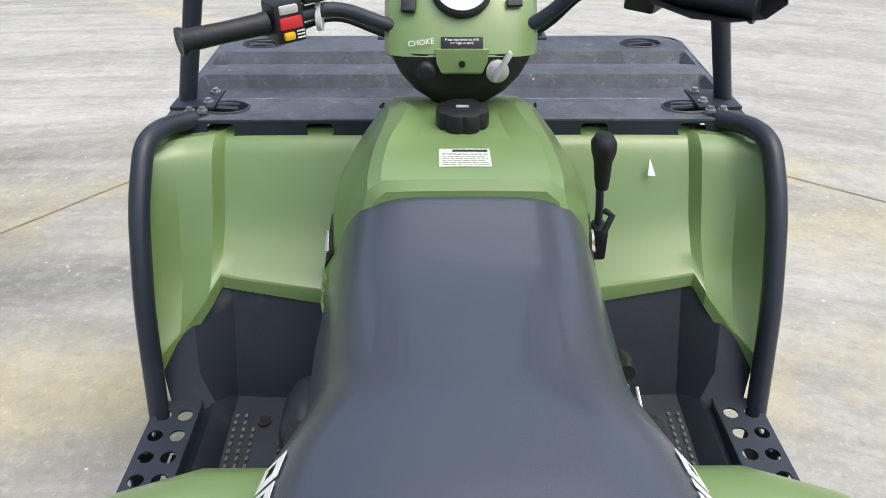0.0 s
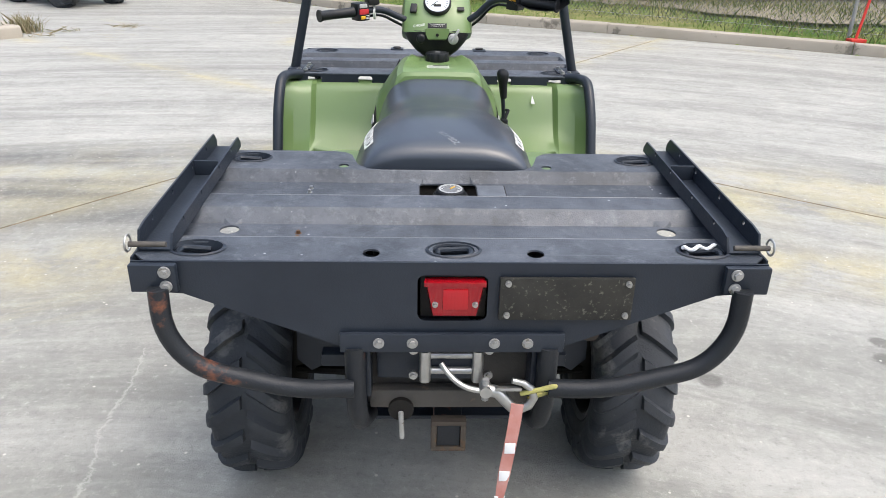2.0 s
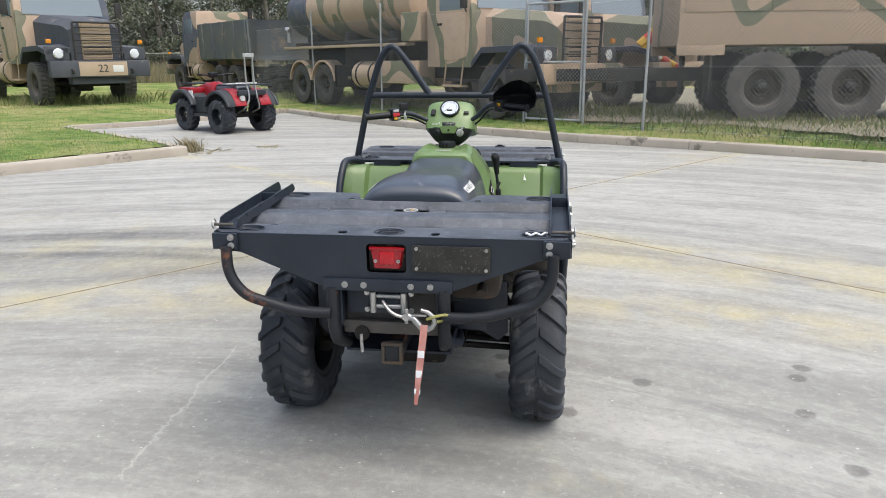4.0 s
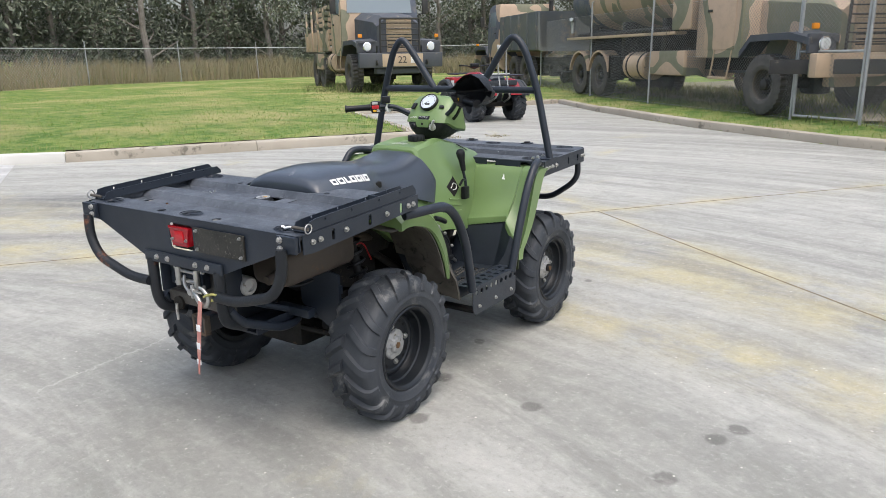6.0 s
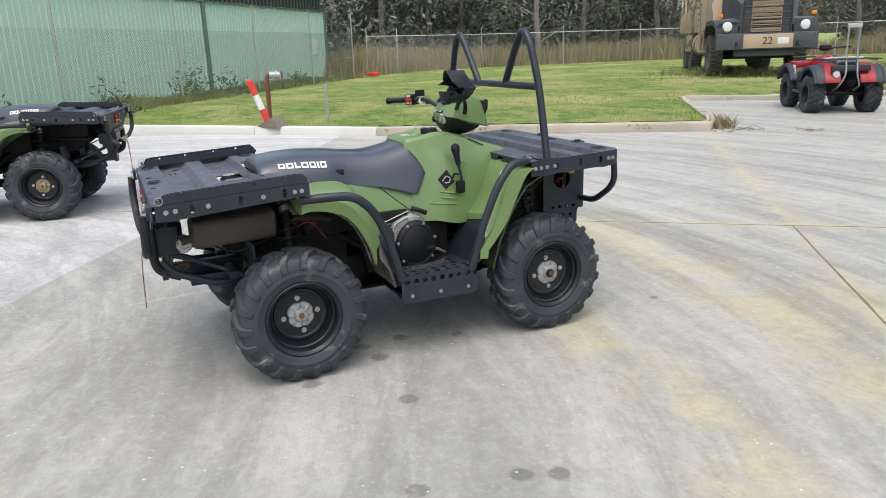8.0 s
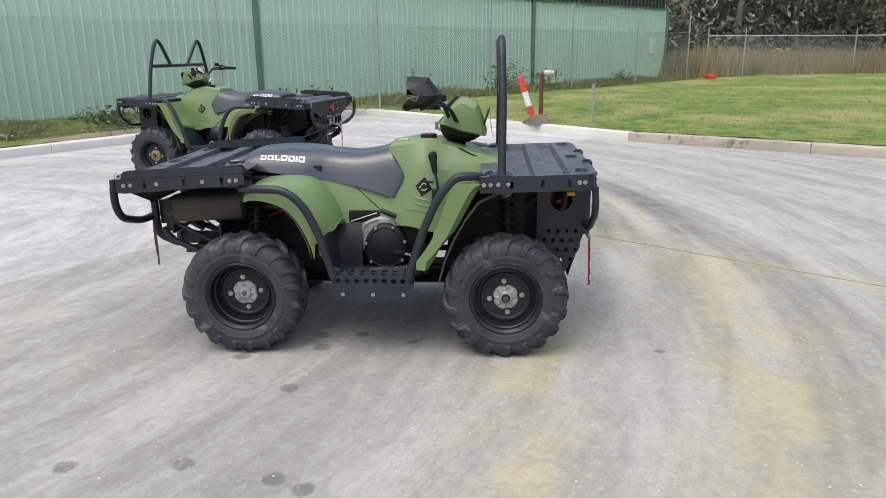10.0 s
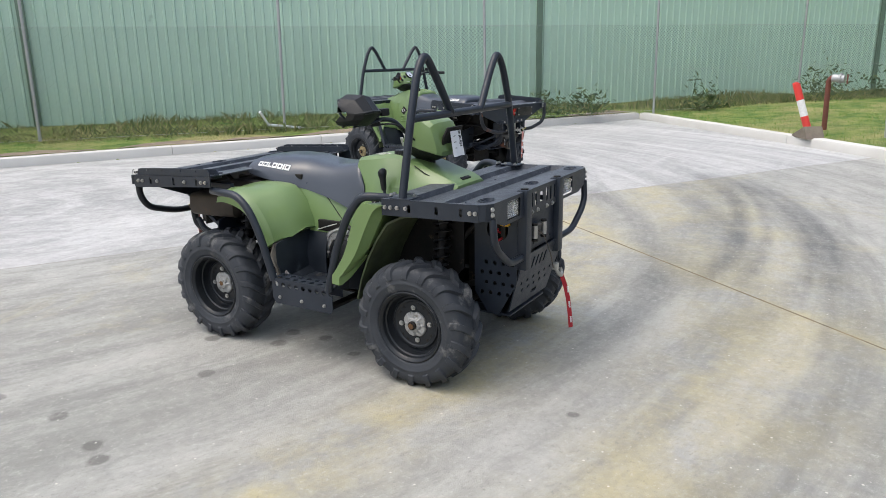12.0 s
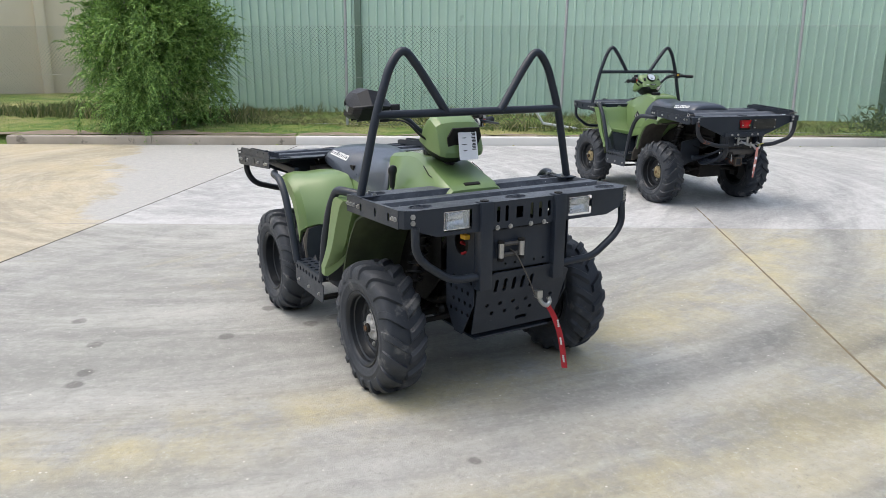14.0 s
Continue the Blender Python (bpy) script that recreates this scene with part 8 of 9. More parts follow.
def lawn_and_weeds():
    rnd = random.Random(17)
    random.seed(17)
    lawn, weeds, shrubs, tufts = Leaves(), Leaves(), Leaves(), Leaves()
    # short blades on the lawn and the verges nearest the yard
    for _ in range(150000):
        x, y = rnd.uniform(-24, 12), rnd.uniform(-14, 22)
        if rnd.random() > 12.0 / (6.0 + math.hypot(x - 1, y - 1)):
            continue
        d = PAD_DIST(x, y)
        if d < 0.17 or (Vector((x, y, 0)) - WALL0).dot(WALL_N) < 0.1:
            continue
        if y < -6 and d < 0.65 + 0.5 * noise.noise(Vector((x, y, 0.0))):
            continue
        edge = 1.6 if d < 0.5 else 1.0
        lawn.blade(Vector((x, y, ground_height(x, y) - 0.01)), Vector((rnd.gauss(0, 0.03), rnd.gauss(0, 0.03), 0)), rnd.uniform(0.025, 0.07) * edge, rnd.uniform(0.004, 0.008))
    tagged(lawn.object("lawn_grass", LAWN), "short patchy lawn grass with dry stalks", "grass", kind="stuff")
    # rank grass and weeds under the fence and at the shed's foot
    for _ in range(26000):
        s, o = rnd.uniform(-14, 29), rnd.choice((rnd.uniform(1.7, 2.6), rnd.uniform(0.1, 1.8)))
        p = wall_place(s, o)
        if PAD_DIST(p.x, p.y) < 0.75 + 0.3 * noise.noise(p * 1.3):
            continue
        clump = max(0.0, noise.noise(Vector((p.x * 0.7, p.y * 0.7, 2.0))) + 0.25)
        h = (0.06 + 0.27 * clump) * rnd.uniform(0.5, 1.3)
        weeds.blade(Vector((p.x, p.y, ground_height(p.x, p.y) - 0.02)), Vector((rnd.gauss(0, 0.09), rnd.gauss(0, 0.09), 0)), h, rnd.uniform(0.006, 0.016))
    for s, o, h in ((9.4, 2.2, 0.7), (10.4, 2.2, 0.75), (13.2, 2.5, 0.8), (17.3, 1.6, 1.3), (18.2, 1.4, 1.0), (19.3, 1.8, 0.9), (6.0, 1.9, 0.5), (24.5, 1.5, 0.7)):
        c = wall_place(s, o)
        for _ in range(210):
            p = c + Vector((rnd.gauss(0, 0.22), rnd.gauss(0, 0.22), 0.2 + abs(rnd.gauss(0, 0.3)) * h))
            shrubs.leaf(p, Vector((rnd.uniform(-1, 1), rnd.uniform(-1, 1), rnd.uniform(-0.2, 1))), rnd.uniform(0.012, 0.03), rnd.uniform(0.08, 0.2))
    # long grass below the trucks and their fence
    for _ in range(16000):
        k = rnd.uniform(0, 26)
        x, y = -9.4 + k * 0.745, 21.0 - k * 0.69
        x, y = x + rnd.uniform(-0.6, 3.2), y + rnd.uniform(-0.4, 3.2)
        if PAD_DIST(x, y) < 0.2:
            continue
        lawn_h = rnd.uniform(0.06, 0.22)
        weeds.blade(Vector((x, y, ground_height(x, y) - 0.02)), Vector((rnd.gauss(0, 0.06), rnd.gauss(0, 0.06), 0)), lawn_h, rnd.uniform(0.006, 0.012))
    for cx, cy, n, h in ((-5.2, 7.75, 260, 0.24), (-4.7, 7.9, 40, 0.06), (-4.1, 8.45, 60, 0.05), (-4.85, 7.45, 30, 0.08), (-14.0, 16.5, 900, 0.3), (-12.3, 17.5, 900, 0.3)):
        sp = 0.10 if n < 400 else 0.7
        for _ in range(n):
            x, y = rnd.gauss(cx, sp), rnd.gauss(cy, sp)
            (tufts if n < 400 else weeds).blade(Vector((x, y, max(0.0, ground_height(x, y)) - 0.01)), Vector((rnd.gauss(0, 0.12), rnd.gauss(0, 0.12), 0)), h * rnd.uniform(0.3, 1.2), rnd.uniform(0.004, 0.009))
    tagged(shrubs.object("wall_shrubs", SHRUB), "small dark green shrubs at the foot of the shed", "shrubs", kind="stuff")
    tagged(tufts.object("dry_tufts", DRY_GRASS), "dry brown grass tufts at the kerb corner", "grass", kind="stuff")
    tagged(weeds.object("weeds", WEED), "rank weeds and long grass along fences and kerbs", "weeds", kind="stuff")


lawn_and_weeds()


# ---- army trucks behind the fence ----
def camo_material(name="camouflage_paint", stretch=(1, 1, 1)):
    m, n, l, p = material(name)
    co = n.new("ShaderNodeTexCoord").outputs["Object"]
    mp = n.new("ShaderNodeMapping")
    mp.inputs["Scale"].default_value = stretch
    l.new(co, mp.inputs["Vector"])
    a = noise_tex(n, l, mp.outputs[0], 0.5, 2, 0.35, 0.25)
    dirt = noise_tex(n, l, co, 5, 6, 0.7)
    r = n.new("ShaderNodeValToRGB")
    r.color_ramp.interpolation = "CONSTANT"
    e = r.color_ramp.elements
    e.new(0.5)
    e.new(0.6)
    for el, (q, c) in zip(e, ((0.0, (0.085, 0.10, 0.13)), (0.44, (0.47, 0.35, 0.25)), (0.545, (0.17, 0.175, 0.115)), (0.60, (0.43, 0.32, 0.225)))):
        el.position, el.color = q, (*c, 1)
    l.new(a, r.inputs[0])
    col = mixed(n, l, maths(n, l, "MULTIPLY", ramp(n, l, dirt, [(0.45, (0, 0, 0)), (0.7, (1, 1, 1))]), 0.35), r.outputs[0], (0.3, 0.25, 0.19))
    l.new(col, p.inputs["Base Color"])
    p.inputs["Roughness"].default_value = 0.7
    bump(n, l, p, dirt, 0.15, 0.01)
    return m


CAMO = camo_material()
CAMO_BANDS = camo_material("banded_camouflage_paint", (0.25, 1.15, 0.25))
CAMO_DARK = surface("dark_blue_grey_paint", (0.05, 0.058, 0.072), (0.075, 0.08, 0.09), 0.65, 0, 2, 60, 0.1, (0.2, 0.17, 0.13), 4, 0.64)
TIPPER = surface("dull_blue_grey_paint", (0.10, 0.12, 0.14), (0.155, 0.155, 0.125), 0.7, 0, 0.8, 60, 0.1, (0.3, 0.235, 0.17), 0.9, 0.58)
TAN = surface("tan_paint", (0.46, 0.355, 0.25), (0.36, 0.28, 0.19), 0.7, 0, 2, 60, 0.1, (0.14, 0.11, 0.08), 4, 0.62)
TRUCK_BLACK = surface("truck_black", (0.028, 0.029, 0.03), (0.05, 0.047, 0.042), 0.6, 0.1, 3, 60, 0.15, (0.13, 0.11, 0.085), 5, 0.62)
TYRE_OLD = surface("dusty_truck_tyre", (0.06, 0.058, 0.056), (0.105, 0.098, 0.088), 0.85, 0, 4, 60, 0.3)
# near-white base colour paints in the bright reflection on the truck headlamps
GLINT_GLASS = surface("ribbed_lamp_glass", (0.72, 0.75, 0.76), (0.6, 0.63, 0.64), 0.15, 0.0, 30, 120, 0.1)
WINDOW = lens_material("windscreen", (0.25, 0.3, 0.33), 0.05, 0.2)
AMBER = lens_material("amber_lens", (0.8, 0.3, 0.03), 0.2, 0.2)


def heading(x, y, hx, hy, z=0.2):
    return pose(x, y, z, 0, 0, math.degrees(math.atan2(-hx, hy)))


WHEEL_PAINT = surface("dusty_wheel_paint", (0.13, 0.115, 0.09), (0.09, 0.082, 0.07), 0.7, 0, 8, 100, 0.2, (0.2, 0.17, 0.13), 12, 0.6)


def truck_wheel(root, x, y, R, side, width=0.34):
    w = part("wheel", disc([(0.02, x + side * 0.02), (0.13, x + side * 0.03), (0.15, x - side * 0.06), (R * 0.46, x - side * 0.08), (R * 0.5, x + side * width * 0.36), (R * 0.54, x + side * width * 0.42), (R * 0.5, x - side * width * 0.4), (0.05, x - side * width * 0.3)], 28, "x", (0, y, R)), WHEEL_PAINT, root, "dusty truck wheel")
    h = width / 2
    c = R * 0.965
    q = [(R * 0.52, 0.84, 0), (R * 0.60, 0.94, 0), (R * 0.64, 0.985, 0), (R * 0.66, 0.975, 0), (R * 0.78, 1.0, 0), (R * 0.86, 0.99, 0), (R * 0.885, 0.98, 0.03), (c, 0.90, 0.035), (c, 0.5, 0.035), (c, 0.06, 0.035), (c, 0.03, 0.0)]
    bm, grid = bmesh.new(), []
    for r, o, lug, way in [(r, o, lug, 1) for r, o, lug in q] + [(r, o, lug, -1) for r, o, lug in q[::-1]]:
        ring = []
        for k in range(120):
            a = 2 * math.pi * (k + 0.35 * (k % 2)) / 120
            rr = r + R * lug * ((k + (2 if way < 0 else 0)) % 4 < 2)
            ring.append(bm.verts.new((x + side * way * o * h, y + rr * math.cos(a), R + rr * math.sin(a))))
        grid.append(ring)
    for r0, r1 in zip(grid, grid[1:] + grid[:1]):
        for k in range(120):
            bm.faces.new((r0[k], r0[(k + 1) % 120], r1[(k + 1) % 120], r1[k]))
    part("tyre", bm, TYRE_OLD, w, "dusty black truck tyre")
    part("hub", disc([(0.02, x + side * 0.02), (0.11, x + side * 0.02), (0.1, x + side * 0.11), (0.05, x + side * 0.14), (0.01, x + side * 0.14)], 16, "x", (0, y, R)), TRUCK_BLACK, w)
    for k in range(10):
        a = 2 * math.pi * k / 10
        part("lug_nut", tubed([(x + side * 0.02, y + 0.17 * math.cos(a), R + 0.17 * math.sin(a)), (x + side * 0.055, y + 0.17 * math.cos(a), R + 0.17 * math.sin(a))], 0.016, 6), TRUCK_BLACK, w)


def mudguard(root, x, y, R, side):
    bm = bmesh.new()
    rings = []
    for k in range(13):
        a = radians(10 + 160 * k / 12)
        c, s = math.cos(a), math.sin(a)
        r = R + 0.12
        rings.append([(x - side * 0.22, y + r * c, R + r * s), (x + side * 0.2, y + r * c, R + r * s), (x + side * 0.2, y + (r - 0.05) * c, R + (r - 0.05) * s), (x - side * 0.22, y + (r - 0.03) * c, R + (r - 0.03) * s)])
    part("mudguard", loft(bm, rings), CAMO, root)


def truck_base(label, m, axles, R=0.55, length=9.5, group="army trucks"):
    root = thing("truck", label, "truck", group)
    for s in (1, -1):
        part("chassis_rail", boxed((s * 0.42 - 0.05, -length + 1.3, 0.78), (s * 0.42 + 0.05, 1.1, 1.02), 0.01), TRUCK_BLACK, root)
        for y in axles:
            truck_wheel(root, s * 1.03, y, R, s)
    for y in axles:
        part("axle", tubed([(-0.95, y, R), (0.95, y, R)], 0.09, 12), TRUCK_BLACK, root)
        part("differential", boxed((-0.2, y - 0.2, R - 0.2), (0.2, y + 0.2, R + 0.22), 0.08), TRUCK_BLACK, root)
    return root


def truck_cab(root, paint=None):
    """Bonneted cab: bumper, grille, hood, doors, windscreen and lamps."""
    bump_bar = part("bumper", boxed((-1.2, 1.22, 0.72), (1.2, 1.42, 1.12), 0.03), paint or CAMO, root, "steel truck bumper")
    part("bumper_panel", boxed((-0.62, 1.416, 0.75), (0.55, 1.426, 1.09), 0.006), TAN, bump_bar, "tan painted middle of the bumper")
    part("sump_guard", boxed((-0.7, 1.0, 0.55), (0.7, 1.3, 0.72), 0.03), paint or CAMO, root)
    part("hood", loft(bmesh.new(), [[(-w, y, z0), (-w, y, z1 - 0.18), (-w + 0.22, y, z1), (w - 0.22, y, z1), (w, y, z1 - 0.18), (w, y, z0)] for y, w, z0, z1 in ((1.2, 0.62, 1.0, 2.0), (0.9, 0.66, 1.0, 2.12), (-0.75, 0.78, 1.0, 2.28))]), paint or CAMO, root, "painted truck hood", 30)
    gr = part("grille", boxed((-0.36, 1.19, 1.14), (0.36, 1.25, 2.02), 0.02), TAN, root, "tan slatted grille behind a dark guard")
    for k in range(9):
        part("grille_slat", boxed((-0.34, 1.245, 1.2 + 0.09 * k), (0.34, 1.27, 1.235 + 0.09 * k), 0.006), TAN, gr)
        part("grille_gap", boxed((-0.34, 1.246, 1.245 + 0.085 * k), (0.34, 1.254, 1.27 + 0.085 * k), 0.002), TRUCK_BLACK, gr)
    guard = part("grille_guard", tubed([(-0.56, 1.30, 1.12), (-0.56, 1.32, 2.02), (0.56, 1.32, 2.02), (0.56, 1.30, 1.12)], 0.028, 8, 0.05), TRUCK_BLACK, root, "dark tube guard before the grille")
    for k in range(5):
        part("guard_bar", tubed([(-0.55, 1.32, 1.3 + 0.15 * k), (0.55, 1.32, 1.3 + 0.15 * k)], 0.014, 6), TRUCK_BLACK, guard)
    for s in (1, -1):
        part("front_wing", loft(bmesh.new(), [[(s * 0.62, y, z), (s * 1.22, y, z - 0.04), (s * 1.22, y, z - 0.16), (s * 0.62, y, z - 0.12)] for y, z in ((1.2, 1.42), (0.7, 1.52), (-0.4, 1.5), (-0.72, 1.2))]), CAMO_DARK, root)
        part("headlamp_panel", boxed((min(s * 0.66, s * 1.2), 1.12, 1.12), (max(s * 0.66, s * 1.2), 1.2, 1.45), 0.02), CAMO_DARK, root)
        hl = part("headlamp", disc([(0.02, 1.19), (0.12, 1.19), (0.125, 1.24), (0.1, 1.25), (0.02, 1.25)], 20, "y", (s * 0.92, 0, 1.28)), CHROME, root)
        part("lens", disc([(0.1, 1.24), (0.098, 1.262), (0.01, 1.275)], 20, "y", (s * 0.92, 0, 1.28)), GLINT_GLASS, hl)
        part("indicator", boxed((s * 1.1 - 0.06, 1.15, 1.52), (s * 1.1 + 0.06, 1.22, 1.62), 0.02), AMBER, root)
        mir = part("mirror", boxed((s * 1.42 - 0.09, -0.75, 2.25), (s * 1.42 + 0.09, -0.7, 2.65), 0.02), TRUCK_BLACK, root)
        part("mirror_arm", tubed([(s * 1.2, -0.9, 2.2), (s * 1.42, -0.73, 2.3)], 0.015, 6), TRUCK_BLACK, mir)
        st = part("cab_step", boxed((s * 1.1 - 0.12, -1.75, 0.62), (s * 1.1 + 0.12, -1.1, 0.67), 0.01), TAN, root)
        for yy in (-1.72, -1.13):
            part("step_hanger", tubed([(s * 1.18, yy, 0.64), (s * 1.18, yy + 0.12, 1.2)], 0.02, 6), TAN, st)
    cab = part("cab", loft(bmesh.new(), [[(-1.18 * k, y0 + dy, z), (1.18 * k, y0 + dy, z), (1.18 * k, y1, z), (-1.18 * k, y1, z)] for k, y0, dy, y1, z in ((1.0, -0.75, 0, -2.3, 1.05), (1.0, -0.75, 0, -2.3, 2.2), (0.97, -0.9, 0, -2.3, 2.95), (0.92, -1.1, 0, -2.25, 3.08))]), CAMO, root, "camouflaged truck cab", 30)
    bm = bmesh.new()
    loft(bm, [[(-1.0 * k, y, z), (1.0 * k, y, z), (1.0 * k, y - 0.03, z), (-1.0 * k, y - 0.03, z)] for k, y, z in ((1.0, -0.745, 2.28), (0.96, -0.875, 2.86))])
    part("windscreen", bm, WINDOW, cab)
    for s in (1, -1):
        part("side_window", boxed((s * 1.165 - 0.02, -1.85, 2.25), (s * 1.165 + 0.02, -1.05, 2.8), 0.02), WINDOW, cab)
        d = part("door", boxed((s * 1.18 - 0.015, -2.0, 1.2), (s * 1.18 + 0.015, -0.95, 2.2), 0.02), CAMO, cab)
        part("handle", boxed((s * 1.2 - 0.02, -1.9, 1.95), (s * 1.2 + 0.02, -1.75, 2.0), 0.01), TRUCK_BLACK, d)
    part("exhaust_stack", tubed([(0.95, -2.45, 1.1), (0.95, -2.45, 3.2)], 0.09, 12), TRUCK_BLACK, root)


def fuel_tank(root, x, y, r=0.32, length=0.9):
    t = part("fuel_tank", tubed([(x - length / 2 * 0, y - length / 2, 0.85), (x, y + length / 2, 0.85)], r, 22), TAN, root, "round tan fuel tank")
    for k in (-0.3, 0.3):
        part("tank_strap", disc([(r - 0.01, y + k - 0.03), (r + 0.012, y + k - 0.03), (r + 0.012, y + k + 0.03), (r - 0.01, y + k + 0.03)], 22, "y", (x, 0, 0.85)), TRUCK_BLACK, t)


def air_tanks(root, x, y):
    for k in range(2):
        part("air_tank", tubed([(x, y - 0.4 - 0.0, 0.75 + 0.3 * k), (x, y + 0.4, 0.75 + 0.3 * k)], 0.13, 14), TRUCK_BLACK, root)
    part("tool_box", boxed((x - 0.28, y - 1.5, 0.62), (x + 0.28, y - 0.6, 1.12), 0.03), CAMO, root)


def cargo_truck():
    root = truck_base("camouflaged army cargo truck facing the yard", None, (0.0, -4.0, -5.3))
    truck_cab(root, CAMO_DARK)
    tray = part("cargo_tray", boxed((-1.22, -7.0, 1.2), (1.22, -2.6, 1.32), 0.02), CAMO, root, "flat cargo tray")
    for s in (1, -1):
        for k in range(4):
            y0 = -6.95 + 1.09 * k
            part("drop_side", boxed((s * 1.2 - 0.03, y0, 1.32), (s * 1.2 + 0.03, y0 + 1.05, 1.85), 0.01), CAMO, tray)
            part("stake", boxed((s * 1.24 - 0.03, y0 + 0.45, 1.2), (s * 1.24 + 0.03, y0 + 0.55, 2.55), 0.01), CAMO, tray)
        for z in (1.98, 2.15, 2.32, 2.49):
            part("rave_board", boxed((s * 1.2 - 0.02, -4.8, z), (s * 1.2 + 0.02, -2.65, z + 0.11), 0.005), CAMO, tray)
    for z in (1.4, 1.58, 1.76, 1.94, 2.12, 2.3, 2.48):
        part("head_board", boxed((-1.2, -2.66, z), (1.2, -2.62, z + 0.12), 0.005), CAMO, tray)
    fuel_tank(root, -1.0, -2.2)
    fuel_tank(root, 1.0, -2.2)
    air_tanks(root, 1.0, -3.1)
    bm = letters("22", 0.26, 0.002)
    bmesh.ops.transform(bm, matrix=pose(-0.02, 1.429, 0.92, 90, 0, 180), verts=bm.verts)
    part("number", bm, TRUCK_BLACK, root)
    part("notice", boxed((-0.52, 1.42, 0.84), (-0.26, 1.432, 1.0), 0.002), WHITE, root)
    for s in (1, -1):
        part("tow_hook", tubed([(s * 0.72, 1.42, 0.9), (s * 0.72, 1.52, 0.9), (s * 0.72, 1.52, 0.82), (s * 0.72, 1.43, 0.82)], 0.025, 8, 0.03), TRUCK_BLACK, root)
    root.matrix_basis = heading(-12.95, 16.87, 0.8, -0.6, 0.22) @ Matrix.Scale(1.12, 4)
    return root


def tank_truck():
    root = truck_base("camouflaged army tank truck behind the fence", None, (0.0, -7.15, -8.5), 0.56, 11.0)
    truck_cab(root)
    rings = []
    for y in (-9.5, -9.42, -9.2, -3.4, -3.18, -3.1):
        k = {-9.5: 0.85, -9.42: 0.95, -3.18: 0.95, -3.1: 0.85}.get(y, 1.0)
        rings.append([(1.12 * k * math.cos(a), y, 2.62 + 0.82 * k * math.sin(a)) for a in (2 * math.pi * i / 32 for i in range(32))])
    tk = part("water_tank", loft(bmesh.new(), rings), CAMO_BANDS, root, "oval tank with broad camouflage bands")
    for y in (-8.4, -6.3, -4.2):
        part("tank_band", loft(bmesh.new(), [[(1.125 * k * math.cos(a), y + d, 2.62 + 0.825 * k * math.sin(a)) for a in (2 * math.pi * i / 32 for i in range(32))] for d, k in ((-0.05, 1.0), (-0.05, 1.015), (0.05, 1.015), (0.05, 1.0))]), CAMO, tk)
        part("saddle", boxed((-0.9, y - 0.1, 1.02), (0.9, y + 0.1, 1.95), 0.02), TRUCK_BLACK, tk)
    for s in (1, -1):
        part("walkway", boxed((min(s * 0.95, s * 1.25), -9.4, 1.55), (max(s * 0.95, s * 1.25), -3.1, 1.62), 0.01), TAN, root)
        mudguard(root, s * 1.03, -7.15, 0.56, s)
        mudguard(root, s * 1.03, -8.5, 0.56, s)
        part("splash_flap", boxed((s * 1.03 - 0.2, -6.45, 0.5), (s * 1.03 + 0.2, -6.42, 1.1), 0.01), TRUCK_BLACK, root)
        fuel_tank(root, s * 1.0, -4.9, 0.34, 1.0)
        part("locker", boxed((s * 1.0 - 0.28, -4.1, 0.66), (s * 1.0 + 0.28, -2.6, 1.2), 0.04), CAMO, root, "camouflaged side locker")
        part("locker", boxed((s * 0.98 - 0.25, -3.3, 1.64), (s * 0.98 + 0.25, -2.5, 2.3), 0.05), CAMO, root, "camouflaged hose locker")
    part("pump_valve", tubed([(1.1, -9.3, 1.75), (1.1, -9.3, 2.1), (1.2, -9.2, 2.15)], 0.06, 10, 0.08), GALV, root)
    part("hose", tubed([(1.0, -9.0, 1.68), (1.1, -6.0, 1.68), (1.05, -3.6, 1.7)], 0.05, 8), TRUCK_BLACK, root)
    root.matrix_basis = heading(0.30, 12.95, 0.72, -0.69, 0.2)
    return root


def tipper_truck():
    root = truck_base("camouflaged army tipper truck beyond the tank truck", None, (0.0, -4.2, -5.5))
    truck_cab(root)
    bed = part("tipper_body", loft(bmesh.new(), [[(-w, -7.0, z), (w, -7.0, z), (w, -2.6, z), (-w, -2.6, z)] for w, z in ((1.1, 1.25), (1.22, 1.3), (1.25, 2.55), (1.2, 2.55), (1.15, 1.4))]), TIPPER, root, "camouflaged steel tipper body")
    for s in (1, -1):
        for k in range(5):
            part("side_rib", boxed((s * 1.25 - 0.03, -6.9 + 0.95 * k, 1.3), (s * 1.25 + 0.04, -6.78 + 0.95 * k, 2.55), 0.01), TIPPER, bed)
        fuel_tank(root, s * 1.0, -2.2)
    root.matrix_basis = heading(-13.4, 26.1, -0.72, 0.69, 0.2)
    return root


